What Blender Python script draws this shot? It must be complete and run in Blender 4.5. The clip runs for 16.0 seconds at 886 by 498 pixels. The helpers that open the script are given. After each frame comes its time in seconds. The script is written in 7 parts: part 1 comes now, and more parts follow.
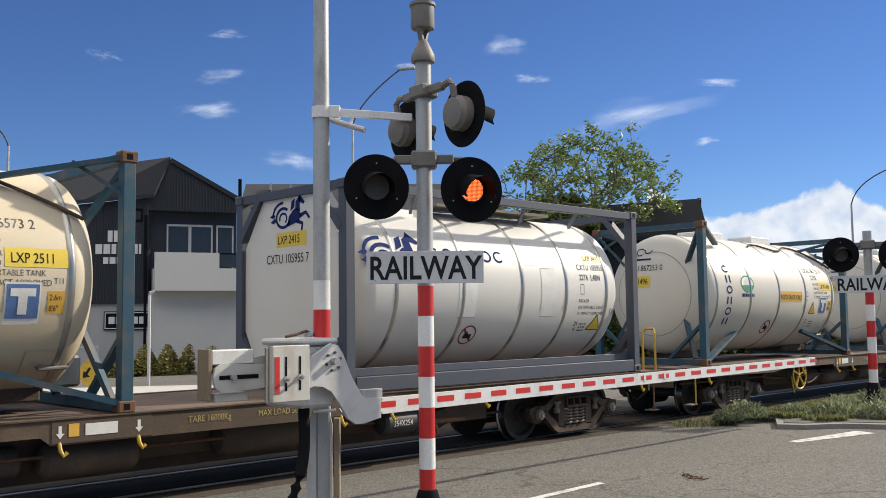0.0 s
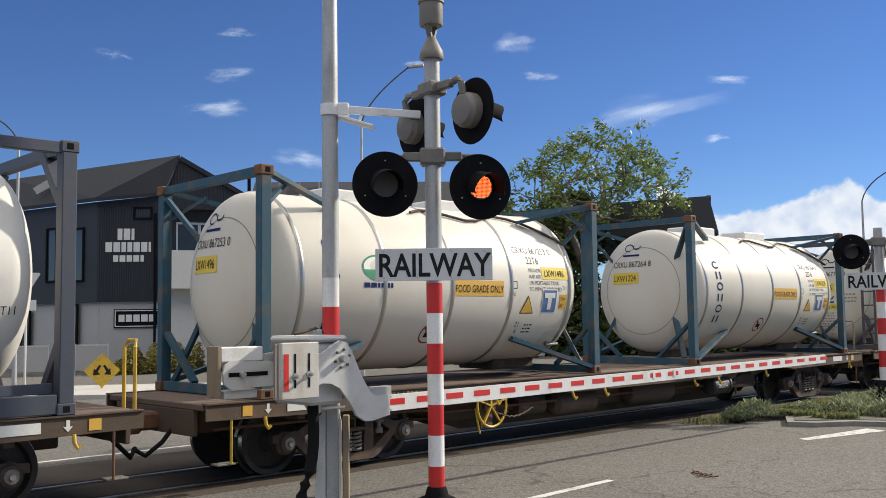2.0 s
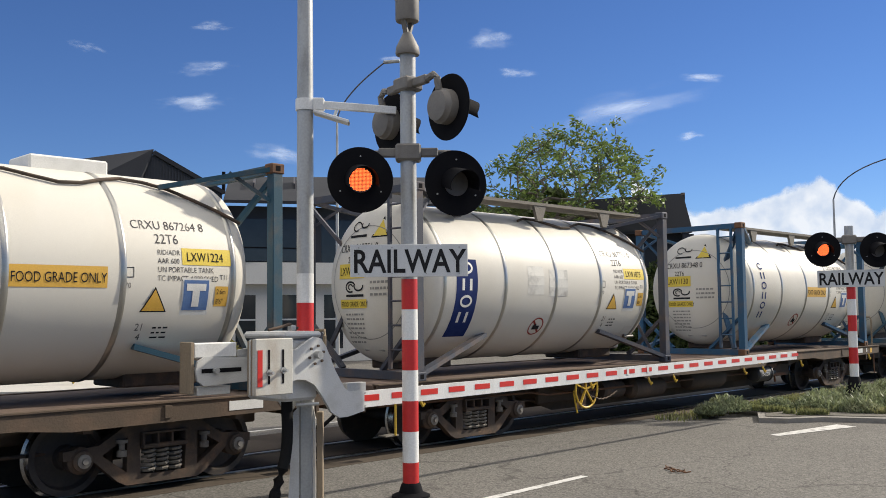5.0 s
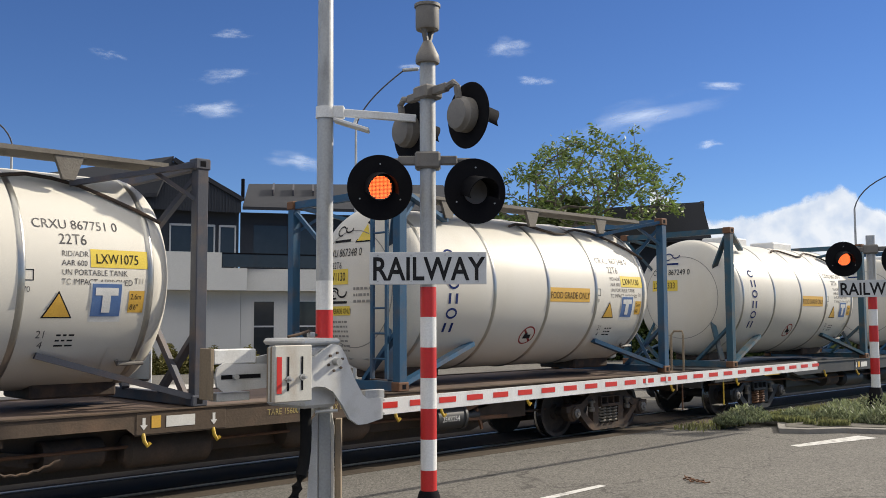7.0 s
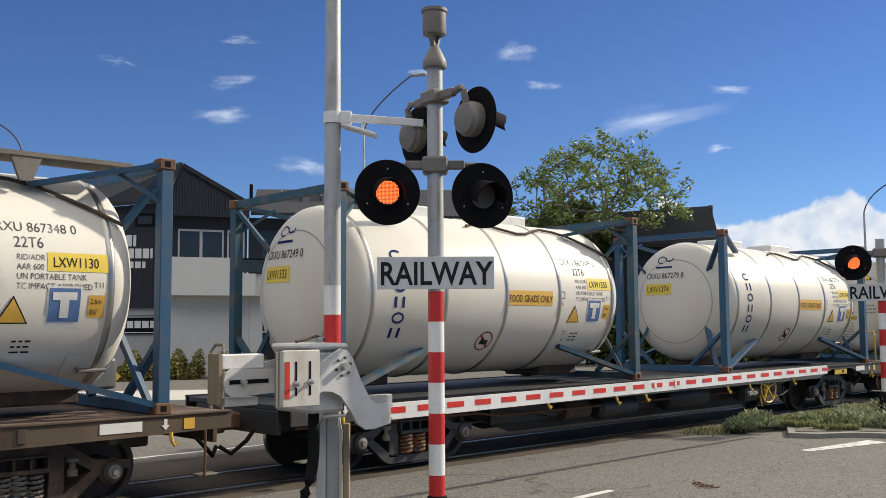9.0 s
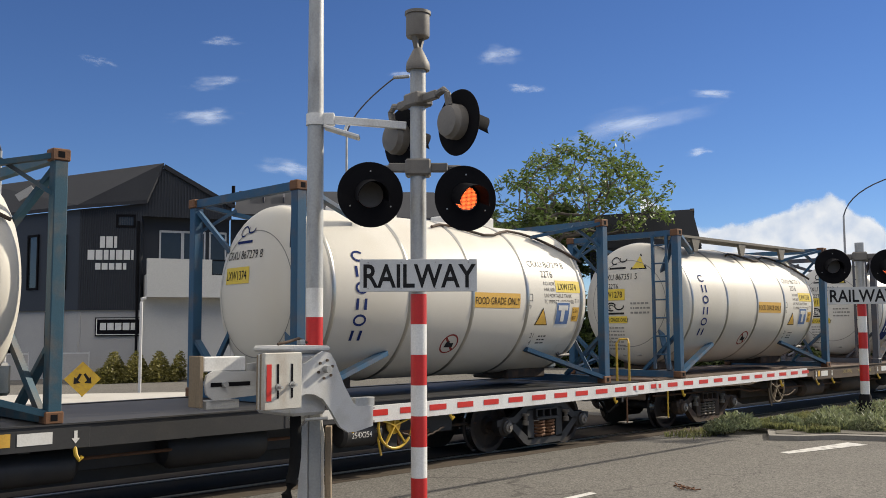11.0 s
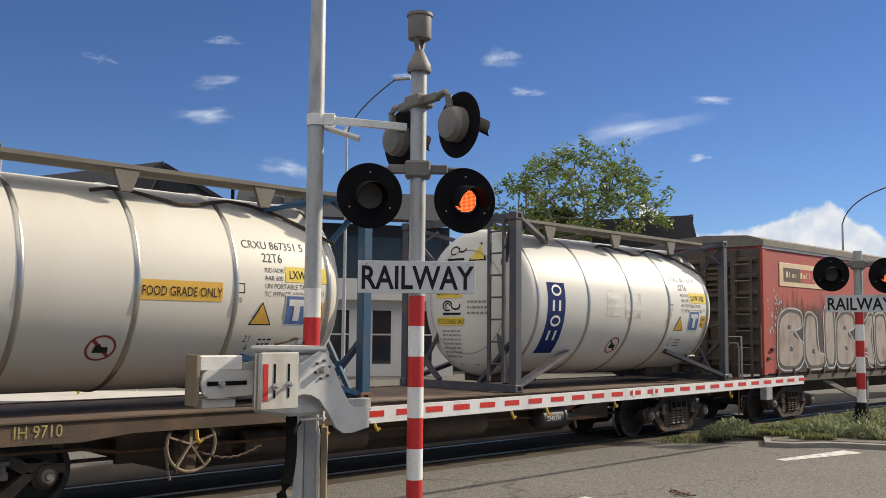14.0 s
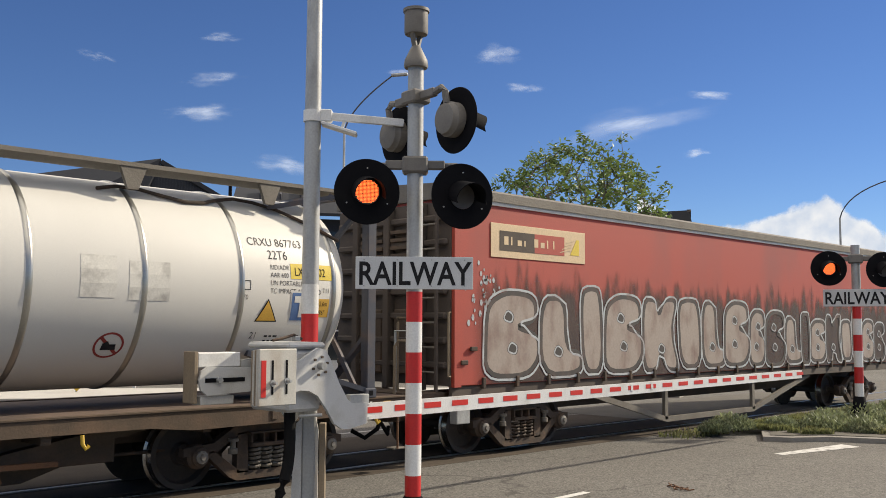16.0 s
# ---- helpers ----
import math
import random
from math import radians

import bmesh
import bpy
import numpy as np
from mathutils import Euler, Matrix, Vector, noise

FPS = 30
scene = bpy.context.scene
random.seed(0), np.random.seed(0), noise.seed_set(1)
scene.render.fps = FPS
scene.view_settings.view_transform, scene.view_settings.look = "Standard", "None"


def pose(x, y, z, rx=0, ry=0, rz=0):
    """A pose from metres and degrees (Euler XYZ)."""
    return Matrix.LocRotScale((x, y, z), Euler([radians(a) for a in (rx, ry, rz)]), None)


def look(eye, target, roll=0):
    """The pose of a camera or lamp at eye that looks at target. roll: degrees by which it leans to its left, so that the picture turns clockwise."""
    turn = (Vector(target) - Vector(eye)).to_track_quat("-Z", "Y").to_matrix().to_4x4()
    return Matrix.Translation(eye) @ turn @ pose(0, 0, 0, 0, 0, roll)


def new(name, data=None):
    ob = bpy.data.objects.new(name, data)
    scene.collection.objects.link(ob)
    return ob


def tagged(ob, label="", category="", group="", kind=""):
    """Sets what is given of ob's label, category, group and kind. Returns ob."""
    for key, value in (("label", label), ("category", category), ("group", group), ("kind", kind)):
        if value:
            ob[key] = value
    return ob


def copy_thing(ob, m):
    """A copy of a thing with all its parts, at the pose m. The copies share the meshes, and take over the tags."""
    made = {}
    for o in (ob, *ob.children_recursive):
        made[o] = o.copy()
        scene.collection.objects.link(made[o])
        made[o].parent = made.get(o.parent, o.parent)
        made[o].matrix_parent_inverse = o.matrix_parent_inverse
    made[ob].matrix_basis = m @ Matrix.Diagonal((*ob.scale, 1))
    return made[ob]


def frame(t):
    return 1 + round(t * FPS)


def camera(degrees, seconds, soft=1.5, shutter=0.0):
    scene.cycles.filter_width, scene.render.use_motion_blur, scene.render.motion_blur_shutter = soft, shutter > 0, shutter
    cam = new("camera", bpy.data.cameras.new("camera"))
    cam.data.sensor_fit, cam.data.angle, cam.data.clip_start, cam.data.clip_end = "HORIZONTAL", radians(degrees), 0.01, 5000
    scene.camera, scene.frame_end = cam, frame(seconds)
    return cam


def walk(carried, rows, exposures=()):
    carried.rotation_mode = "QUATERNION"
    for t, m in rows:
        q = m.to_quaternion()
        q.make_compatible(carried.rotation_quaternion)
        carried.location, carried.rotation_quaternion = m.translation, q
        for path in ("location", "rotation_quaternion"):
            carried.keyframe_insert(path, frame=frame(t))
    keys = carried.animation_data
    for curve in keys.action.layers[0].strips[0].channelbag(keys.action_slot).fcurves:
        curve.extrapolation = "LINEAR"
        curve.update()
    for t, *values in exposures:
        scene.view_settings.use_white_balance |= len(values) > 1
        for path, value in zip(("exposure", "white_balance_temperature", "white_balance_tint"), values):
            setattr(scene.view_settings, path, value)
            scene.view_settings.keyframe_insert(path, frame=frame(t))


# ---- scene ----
SX = (4.66338, 0.0110882, -0.00125642)


def view(t, yaw, pitch, roll, x=0.0, y=0.0, z=0.0):
    """A camera row: heading clockwise from +Y, tilt up, lean."""
    return (t, pose(x, y, 1.8 + z, 0, 0, -yaw) @ pose(0, 0, 0, 90 + pitch) @ pose(0, 0, 0, 0, 0, roll))


cam = camera(50.033, 16.0, soft=0.9)
walk(cam, [
    view(0, 44.121, 4.299, -0.706, -0.003, -0.006, 0.004),
    view(0.5, 44.131, 3.850, -0.601, -0.010, -0.002, 0.003),
    view(1, 44.060, 3.747, -0.554, -0.007, -0.007, 0.000),
    view(1.5, 43.841, 3.907, -0.672, -0.002, -0.010, -0.000),
    view(2, 43.579, 4.179, -0.732, 0.002, -0.003, -0.003),
    view(2.5, 43.453, 4.360, -0.799, -0.011, -0.007, 0.003),
    view(3, 43.464, 4.376, -0.853, 0.005, -0.006, -0.004),
    view(3.5, 43.805, 4.257, -0.756, -0.003, -0.010, -0.005),
    view(4, 44.418, 4.064, -0.648, 0.006, -0.001, 0.003),
    view(4.5, 45.094, 3.882, -0.606, 0.013, 0.001, 0.001),
    view(7, 43.993, 4.378, -0.242, -0.006, 0.004, 0.003),
    view(7.5, 43.438, 4.384, -0.177, -0.002, 0.002, 0.004),
    view(8, 43.211, 4.476, -0.264, -0.003, -0.001, -0.002),
    view(8.5, 43.236, 4.523, -0.307, -0.002, 0.001, 0.006),
    view(9, 43.496, 4.677, -0.366, -0.000, 0.001, 0.000),
    view(9.5, 43.868, 4.773, -0.409, -0.000, 0.004, 0.004),
    view(12, 44.767, 4.840, -0.094, 0.003, 0.003, 0.002),
    view(12.5, 44.699, 4.940, 0.122, -0.004, 0.001, 0.002),
    view(13, 44.580, 5.047, 0.240, 0.000, -0.005, 0.003),
    view(13.5, 44.576, 5.010, 0.423, -0.003, 0.000, 0.003),
    view(14, 44.625, 4.955, 0.531, 0.003, 0.005, -0.000),
    view(14.5, 44.674, 4.885, 0.493, 0.005, 0.010, -0.006),
    view(15, 44.660, 4.822, 0.370, 0.003, 0.004, -0.010),
    view(15.5, 44.727, 4.779, 0.350, 0.005, 0.017, -0.008),
    view(16, 44.748, 4.725, 0.286, 0.010, 0.006, -0.004),
], [(0, 0.38, 6300, 10), (4.5, 0.37, 6270, 10), (8, 0.36, 6350, 10), (9.5, 0.33, 6400, 10), (12.5, 0.25, 6550, 10), (14, 0.29, 6620, 10), (16, 0.34, 6650, 10)])

# ---- light ----
SUN = Vector((0.82, -0.26, 0.51)).normalized()
world = bpy.data.worlds.new("sky")
scene.world = world
world.use_nodes = True
wn = world.node_tree.nodes
wl = world.node_tree.links
sky = wn.new("ShaderNodeTexSky")
sky.sky_type = "NISHITA"
sky.sun_disc = False
sky.sun_elevation = math.asin(SUN.z)
sky.sun_rotation = math.atan2(SUN.x, SUN.y)
sky.air_density = 0.8
sky.dust_density = 0.0
sky.ozone_density = 6.0
wn["Background"].inputs[1].default_value = 0.080
hue = wn.new("ShaderNodeHueSaturation")
hue.inputs["Saturation"].default_value = 1.07
hue.inputs["Hue"].default_value = 0.509
wl.new(sky.outputs[0], hue.inputs["Color"])
# broken white cloud added over unseen upper sky as neutral fill; sun's dimness suggests it
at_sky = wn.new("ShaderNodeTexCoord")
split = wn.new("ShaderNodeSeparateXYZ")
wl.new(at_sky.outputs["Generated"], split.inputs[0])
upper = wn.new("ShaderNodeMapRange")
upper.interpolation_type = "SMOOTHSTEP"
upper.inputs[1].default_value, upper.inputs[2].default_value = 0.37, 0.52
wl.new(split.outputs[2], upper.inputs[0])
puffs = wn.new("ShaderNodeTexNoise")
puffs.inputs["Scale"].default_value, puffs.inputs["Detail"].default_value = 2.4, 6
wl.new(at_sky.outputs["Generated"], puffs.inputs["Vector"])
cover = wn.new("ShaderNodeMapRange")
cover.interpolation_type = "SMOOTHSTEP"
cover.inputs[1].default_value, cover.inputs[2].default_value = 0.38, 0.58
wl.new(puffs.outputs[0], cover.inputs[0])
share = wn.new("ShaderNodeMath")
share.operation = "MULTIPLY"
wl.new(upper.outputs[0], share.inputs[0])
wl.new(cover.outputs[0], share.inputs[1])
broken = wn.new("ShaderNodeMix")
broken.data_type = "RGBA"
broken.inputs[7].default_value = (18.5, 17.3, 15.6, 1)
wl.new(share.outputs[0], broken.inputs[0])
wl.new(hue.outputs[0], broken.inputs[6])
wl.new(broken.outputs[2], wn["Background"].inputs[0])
sun_data = bpy.data.lights.new("sun", "SUN")
sun_data.energy = 4.7
sun_data.angle = radians(1.6)
sun_data.color = (1.0, 0.90, 0.74)
sun_ob = new("sun", sun_data)
sun_ob.matrix_world = look(SUN * 50, (0, 0, 0))
scene.view_settings.exposure = 0.30


# ---- materials ----
def mat(name, color, rough=0.6, metal=0.0, second=None, scale=6.0, spread=0.5, grain=80.0, bump=0.15, streak=None, coat=0.0, rand=0.0, island=0.0, spec=0.5):
    """A surface with large stains towards a second colour, fine grain and relief. streak: stretch of the stains along z."""
    m = bpy.data.materials.new(name)
    m.use_nodes = True
    n, l = m.node_tree.nodes, m.node_tree.links
    b = n["Principled BSDF"]
    b.inputs["Roughness"].default_value = rough
    b.inputs["Metallic"].default_value = metal
    b.inputs["Coat Weight"].default_value = coat
    b.inputs["Specular IOR Level"].default_value = spec
    second = second or tuple(c * 0.72 for c in color)
    tc = n.new("ShaderNodeTexCoord")
    mp = n.new("ShaderNodeMapping")
    mp.inputs["Scale"].default_value = (1, 1, streak or 1.0)
    l.new(tc.outputs["Object"], mp.inputs[0])
    big = n.new("ShaderNodeTexNoise")
    big.inputs["Scale"].default_value = scale
    big.inputs["Detail"].default_value = 6
    l.new(mp.outputs[0], big.inputs["Vector"])
    fine = n.new("ShaderNodeTexNoise")
    fine.inputs["Scale"].default_value = grain
    fine.inputs["Detail"].default_value = 4
    l.new(tc.outputs["Object"], fine.inputs["Vector"])
    ramp = n.new("ShaderNodeValToRGB")
    ramp.color_ramp.elements[0].position = 0.5 - 0.02
    ramp.color_ramp.elements[1].position = 0.5 + 0.22
    ramp.color_ramp.elements[0].color = (0, 0, 0, 1)
    ramp.color_ramp.elements[1].color = (spread, spread, spread, 1)
    l.new(big.outputs[0], ramp.inputs[0])
    mix = n.new("ShaderNodeMix")
    mix.data_type = "RGBA"
    mix.inputs[6].default_value = (*color, 1)
    mix.inputs[7].default_value = (*second, 1)
    l.new(ramp.outputs[0], mix.inputs[0])
    mul = n.new("ShaderNodeMix")
    mul.data_type = "RGBA"
    mul.blend_type = "MULTIPLY"
    mul.inputs[0].default_value = 0.35
    l.new(mix.outputs[2], mul.inputs[6])
    l.new(fine.outputs[0], mul.inputs[7])
    last = mul.outputs[2]
    if rand or island:
        src = n.new("ShaderNodeObjectInfo").outputs["Random"] if rand else n.new("ShaderNodeNewGeometry").outputs["Random Per Island"]
        mr = n.new("ShaderNodeMapRange")
        mr.inputs[3].default_value = 1 - (rand or island)
        mr.inputs[4].default_value = 1 + (rand or island)
        l.new(src, mr.inputs[0])
        vm = n.new("ShaderNodeVectorMath")
        vm.operation = "MULTIPLY"
        l.new(last, vm.inputs[0])
        l.new(mr.outputs[0], vm.inputs[1])
        last = vm.outputs[0]
    l.new(last, b.inputs["Base Color"])
    if bump:
        bp = n.new("ShaderNodeBump")
        bp.inputs["Strength"].default_value = bump
        bp.inputs["Distance"].default_value = 0.01
        l.new(fine.outputs[0], bp.inputs["Height"])
        l.new(bp.outputs[0], b.inputs["Normal"])
    return m


def glow(name, color, strength):
    m = bpy.data.materials.new(name)
    m.use_nodes = True
    b = m.node_tree.nodes["Principled BSDF"]
    b.inputs["Base Color"].default_value = (*color, 1)
    b.inputs["Emission Color"].default_value = (*color, 1)
    b.inputs["Emission Strength"].default_value = strength
    return m


M = {}



def cracked_asphalt():
    """Chip seal: coarse speckle, broad worn patches, and thin wandering cracks."""
    m = mat("asphalt", (0.150, 0.142, 0.128), 0.92, second=(0.12, 0.113, 0.102), scale=0.28, spread=0.75, grain=38, bump=0.9, spec=0.2)
    n, l = m.node_tree.nodes, m.node_tree.links
    b = n["Principled BSDF"]
    src = b.inputs["Base Color"].links[0].from_socket
    tc = n.new("ShaderNodeTexCoord")
    wob = n.new("ShaderNodeTexNoise")
    wob.inputs["Scale"].default_value, wob.inputs["Detail"].default_value = 2.2, 5
    l.new(tc.outputs["Object"], wob.inputs["Vector"])
    add = n.new("ShaderNodeVectorMath")
    add.operation = "MULTIPLY_ADD"
    add.inputs[1].default_value = (0.9, 0.9, 0)
    l.new(wob.outputs[1], add.inputs[0])
    l.new(tc.outputs["Object"], add.inputs[2])
    vor = n.new("ShaderNodeTexVoronoi")
    vor.feature = "DISTANCE_TO_EDGE"
    vor.inputs["Scale"].default_value = 0.42
    mpc = n.new("ShaderNodeMapping")
    mpc.inputs["Scale"].default_value = (0.55, 1.5, 1)
    l.new(add.outputs[0], mpc.inputs[0])
    l.new(mpc.outputs[0], vor.inputs["Vector"])
    line = n.new("ShaderNodeMapRange")
    line.inputs[1].default_value, line.inputs[2].default_value = 0.002, 0.009
    line.inputs[3].default_value, line.inputs[4].default_value = 0.62, 1.0
    l.new(vor.outputs["Distance"], line.inputs[0])
    sp = n.new("ShaderNodeTexVoronoi")
    sp.inputs["Scale"].default_value = 48
    l.new(tc.outputs["Object"], sp.inputs["Vector"])
    spr = n.new("ShaderNodeMapRange")
    spr.inputs[3].default_value, spr.inputs[4].default_value = 0.55, 1.5
    l.new(sp.outputs["Color"], spr.inputs[0])
    mu = n.new("ShaderNodeMath")
    mu.operation = "MULTIPLY"
    l.new(line.outputs[0], mu.inputs[0])
    l.new(spr.outputs[0], mu.inputs[1])
    vm = n.new("ShaderNodeVectorMath")
    vm.operation = "MULTIPLY"
    l.new(src, vm.inputs[0])
    l.new(mu.outputs[0], vm.inputs[1])
    l.new(vm.outputs[0], b.inputs["Base Color"])
    return m


M["asphalt"] = cracked_asphalt()
M["tar"] = mat("tar", (0.04, 0.034, 0.028), 0.9, scale=2, grain=60, bump=0.4, spec=0.1)
M["kerb_concrete"] = mat("kerb_concrete", (0.24, 0.225, 0.20), 0.9, second=(0.12, 0.11, 0.10), scale=3, spread=0.7, grain=40, bump=0.4)
M["concrete"] = mat("concrete", (0.48, 0.46, 0.42), 0.85, scale=0.8, grain=40, bump=0.3)
M["road_paint"] = mat("road_paint", (0.60, 0.59, 0.56), 0.8, second=(0.2, 0.19, 0.17), scale=9, spread=0.95, grain=60, bump=0.3)
M["soil"] = mat("soil", (0.11, 0.10, 0.08), 0.95, second=(0.06, 0.055, 0.045), scale=1.5, grain=30, bump=0.6)
M["leaf"] = mat("leaf", (0.15, 0.215, 0.05), 0.5, second=(0.20, 0.24, 0.08), scale=1.2, grain=20, bump=0, island=0.4)
M["leaf_dark"] = mat("leaf_dark", (0.085, 0.12, 0.03), 0.55, second=(0.14, 0.15, 0.045), scale=0.9, grain=15, bump=0, island=0.4)
M["grass"] = mat("grass", (0.20, 0.215, 0.085), 0.8, second=(0.40, 0.33, 0.18), scale=2.0, grain=20, bump=0, island=0.4)
M["hedge"] = mat("hedge", (0.21, 0.19, 0.05), 0.6, second=(0.12, 0.13, 0.035), scale=1.5, grain=20, bump=0, island=0.4)
M["low_shrub"] = mat("low_shrub", (0.23, 0.265, 0.14), 0.6, second=(0.36, 0.34, 0.22), scale=2.0, grain=20, bump=0, island=0.4)
M["bark"] = mat("bark", (0.15, 0.125, 0.10), 0.9, scale=6, grain=30, bump=0.5, streak=0.2)
M["galvanised"] = mat("galvanised", (0.46, 0.465, 0.455), 0.5, 0.35, second=(0.30, 0.30, 0.29), scale=9, spread=0.8, grain=45, bump=0.08, streak=0.4)
M["white_paint"] = mat("white_paint", (0.78, 0.78, 0.76), 0.4, second=(0.5, 0.48, 0.44), scale=4, spread=0.5, grain=60, bump=0.04, streak=0.4)
M["red_paint"] = mat("red_paint", (0.55, 0.02, 0.018), 0.4, second=(0.42, 0.02, 0.02), scale=6, spread=0.4, grain=60, bump=0.04)
M["red_reflective"] = mat("red_reflective", (0.62, 0.03, 0.02), 0.35, second=(0.5, 0.03, 0.02), scale=20, spread=0.5, grain=200, bump=0.05)
M["black_paint"] = mat("black_paint", (0.009, 0.009, 0.011), 0.8, second=(0.015, 0.015, 0.016), scale=6, grain=60, bump=0.05, spec=0.06)
M["lamp_grey"] = mat("lamp_grey", (0.19, 0.175, 0.155), 0.6, second=(0.12, 0.11, 0.10), scale=10, grain=80, bump=0.08)
M["sign_white"] = mat("sign_white", (0.62, 0.63, 0.63), 0.45, second=(0.52, 0.53, 0.54), scale=6, grain=120, bump=0.03)
M["dark_lens"] = mat("dark_lens", (0.10, 0.093, 0.088), 0.35, scale=20, grain=200, bump=0.3)
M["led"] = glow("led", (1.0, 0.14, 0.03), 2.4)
M["cast"] = mat("cast", (0.58, 0.58, 0.565), 0.55, 0.05, second=(0.42, 0.40, 0.36), scale=5, spread=0.6, grain=90, bump=0.08)
M["box_grey"] = mat("box_grey", (0.56, 0.54, 0.48), 0.6, second=(0.27, 0.16, 0.08), scale=3.2, spread=0.85, grain=70, bump=0.05, streak=0.35)
M["rust"] = mat("rust", (0.16, 0.075, 0.035), 0.85, second=(0.08, 0.045, 0.03), scale=7, spread=0.9, grain=60, bump=0.3)
M["timber"] = mat("timber", (0.27, 0.21, 0.14), 0.85, second=(0.16, 0.13, 0.10), scale=12, spread=0.7, grain=50, bump=0.3, streak=0.1)
M["rubber"] = mat("rubber", (0.012, 0.012, 0.012), 0.75, scale=8, grain=60, bump=0.1, spec=0.1)
M["tank_white"] = mat("tank_white", (0.70, 0.665, 0.585), 0.46, second=(0.63, 0.58, 0.48), scale=1.6, spread=0.5, grain=140, bump=0.02, streak=0.35, spec=0.32)
M["tank_clean"] = mat("tank_clean", (0.71, 0.69, 0.635), 0.44, second=(0.65, 0.63, 0.58), scale=1.4, spread=0.45, grain=140, bump=0.02, streak=0.35, spec=0.32)
M["tank_tan"] = mat("tank_tan", (0.58, 0.49, 0.34), 0.45, second=(0.64, 0.58, 0.45), scale=0.8, spread=0.8, grain=120, bump=0.03)
M["band"] = mat("band", (0.50, 0.49, 0.45), 0.30, 0.85, second=(0.36, 0.35, 0.32), scale=3, grain=80, bump=0.03)
M["frame_blue"] = mat("frame_blue", (0.03, 0.085, 0.125), 0.6, second=(0.14, 0.11, 0.085), scale=3.5, spread=0.75, grain=70, bump=0.12, spec=0.3)
M["frame_bright"] = mat("frame_bright", (0.028, 0.09, 0.17), 0.55, second=(0.13, 0.10, 0.08), scale=3.5, spread=0.5, grain=70, bump=0.12, spec=0.3)
M["frame_grey"] = mat("frame_grey", (0.07, 0.075, 0.094), 0.6, second=(0.16, 0.11, 0.08), scale=3.5, spread=0.6, grain=70, bump=0.12, spec=0.3)
M["frame_navy"] = mat("frame_navy", (0.055, 0.065, 0.09), 0.55, second=(0.09, 0.08, 0.08), scale=3, spread=0.5, grain=70, bump=0.1)
M["walkway"] = mat("walkway", (0.20, 0.18, 0.15), 0.75, 0.2, second=(0.12, 0.10, 0.08), scale=3, grain=50, bump=0.4)
M["wagon"] = mat("wagon", (0.10, 0.073, 0.052), 0.8, second=(0.17, 0.11, 0.072), scale=2.2, spread=0.8, grain=40, bump=0.25, spec=0.3)
M["wagon_new"] = mat("wagon_new", (0.028, 0.028, 0.029), 0.55, second=(0.06, 0.052, 0.045), scale=2.2, spread=0.5, grain=40, bump=0.1)
M["deck"] = mat("deck", (0.16, 0.115, 0.09), 0.85, second=(0.09, 0.068, 0.058), scale=1.6, spread=0.9, grain=30, bump=0.35, spec=0.3)
M["bogie"] = mat("bogie", (0.075, 0.056, 0.043), 0.8, second=(0.16, 0.10, 0.062), scale=6, spread=0.8, grain=40, bump=0.3, spec=0.3)
M["wheel_steel"] = mat("wheel_steel", (0.075, 0.064, 0.056), 0.65, 0.2, second=(0.15, 0.11, 0.08), scale=8, grain=40, bump=0.15, spec=0.3)
M["tread"] = mat("tread", (0.45, 0.44, 0.43), 0.25, 1.0, scale=8, grain=60, bump=0.05)
M["yellow"] = mat("yellow", (0.62, 0.40, 0.03), 0.5, second=(0.38, 0.24, 0.06), scale=9, spread=0.8, grain=80, bump=0.05)
M["label_yellow"] = mat("label_yellow", (0.78, 0.58, 0.05), 0.5, second=(0.7, 0.5, 0.1), scale=8, grain=80, bump=0.02)
M["faded_yellow"] = mat("faded_yellow", (0.46, 0.37, 0.14), 0.8, second=(0.16, 0.12, 0.07), scale=9, spread=0.8, grain=80, bump=0.02, spec=0.2)
M["label_orange"] = mat("label_orange", (0.72, 0.42, 0.06), 0.5, second=(0.6, 0.35, 0.06), scale=8, grain=80, bump=0.02)
M["label_white"] = mat("label_white", (0.75, 0.74, 0.70), 0.5, scale=6, grain=80, bump=0.02, second=(0.6, 0.59, 0.55))
M["torn_label"] = mat("torn_label", (0.68, 0.66, 0.60), 0.6, second=(0.36, 0.34, 0.31), scale=7, spread=0.9, grain=60, bump=0.02)
M["label_blue"] = mat("label_blue", (0.08, 0.16, 0.36), 0.55, second=(0.16, 0.25, 0.42), scale=9, grain=80, bump=0.02)
M["navy_ink"] = mat("navy_ink", (0.012, 0.026, 0.12), 0.9, second=(0.03, 0.05, 0.16), scale=9, grain=80, bump=0, spec=0.15)
M["ink"] = mat("ink", (0.02, 0.02, 0.022), 0.9, second=(0.05, 0.05, 0.05), scale=14, grain=80, bump=0, spec=0.15)
M["faded_ink"] = mat("faded_ink", (0.30, 0.29, 0.27), 0.9, scale=14, grain=80, bump=0, spec=0.15)
M["worn_ink"] = mat("worn_ink", (0.10, 0.094, 0.095), 0.9, second=(0.40, 0.38, 0.34), scale=7, spread=0.8, grain=80, bump=0, spec=0.15)
M["red_ink"] = mat("red_ink", (0.33, 0.06, 0.05), 0.9, scale=14, grain=80, bump=0, spec=0.15)
M["green_ink"] = mat("green_ink", (0.10, 0.33, 0.20), 0.9, scale=14, grain=80, bump=0, spec=0.15)
M["box_red"] = mat("box_red", (0.44, 0.065, 0.038), 0.6, second=(0.26, 0.07, 0.055), scale=0.7, spread=0.7, grain=50, bump=0.06, streak=0.5)
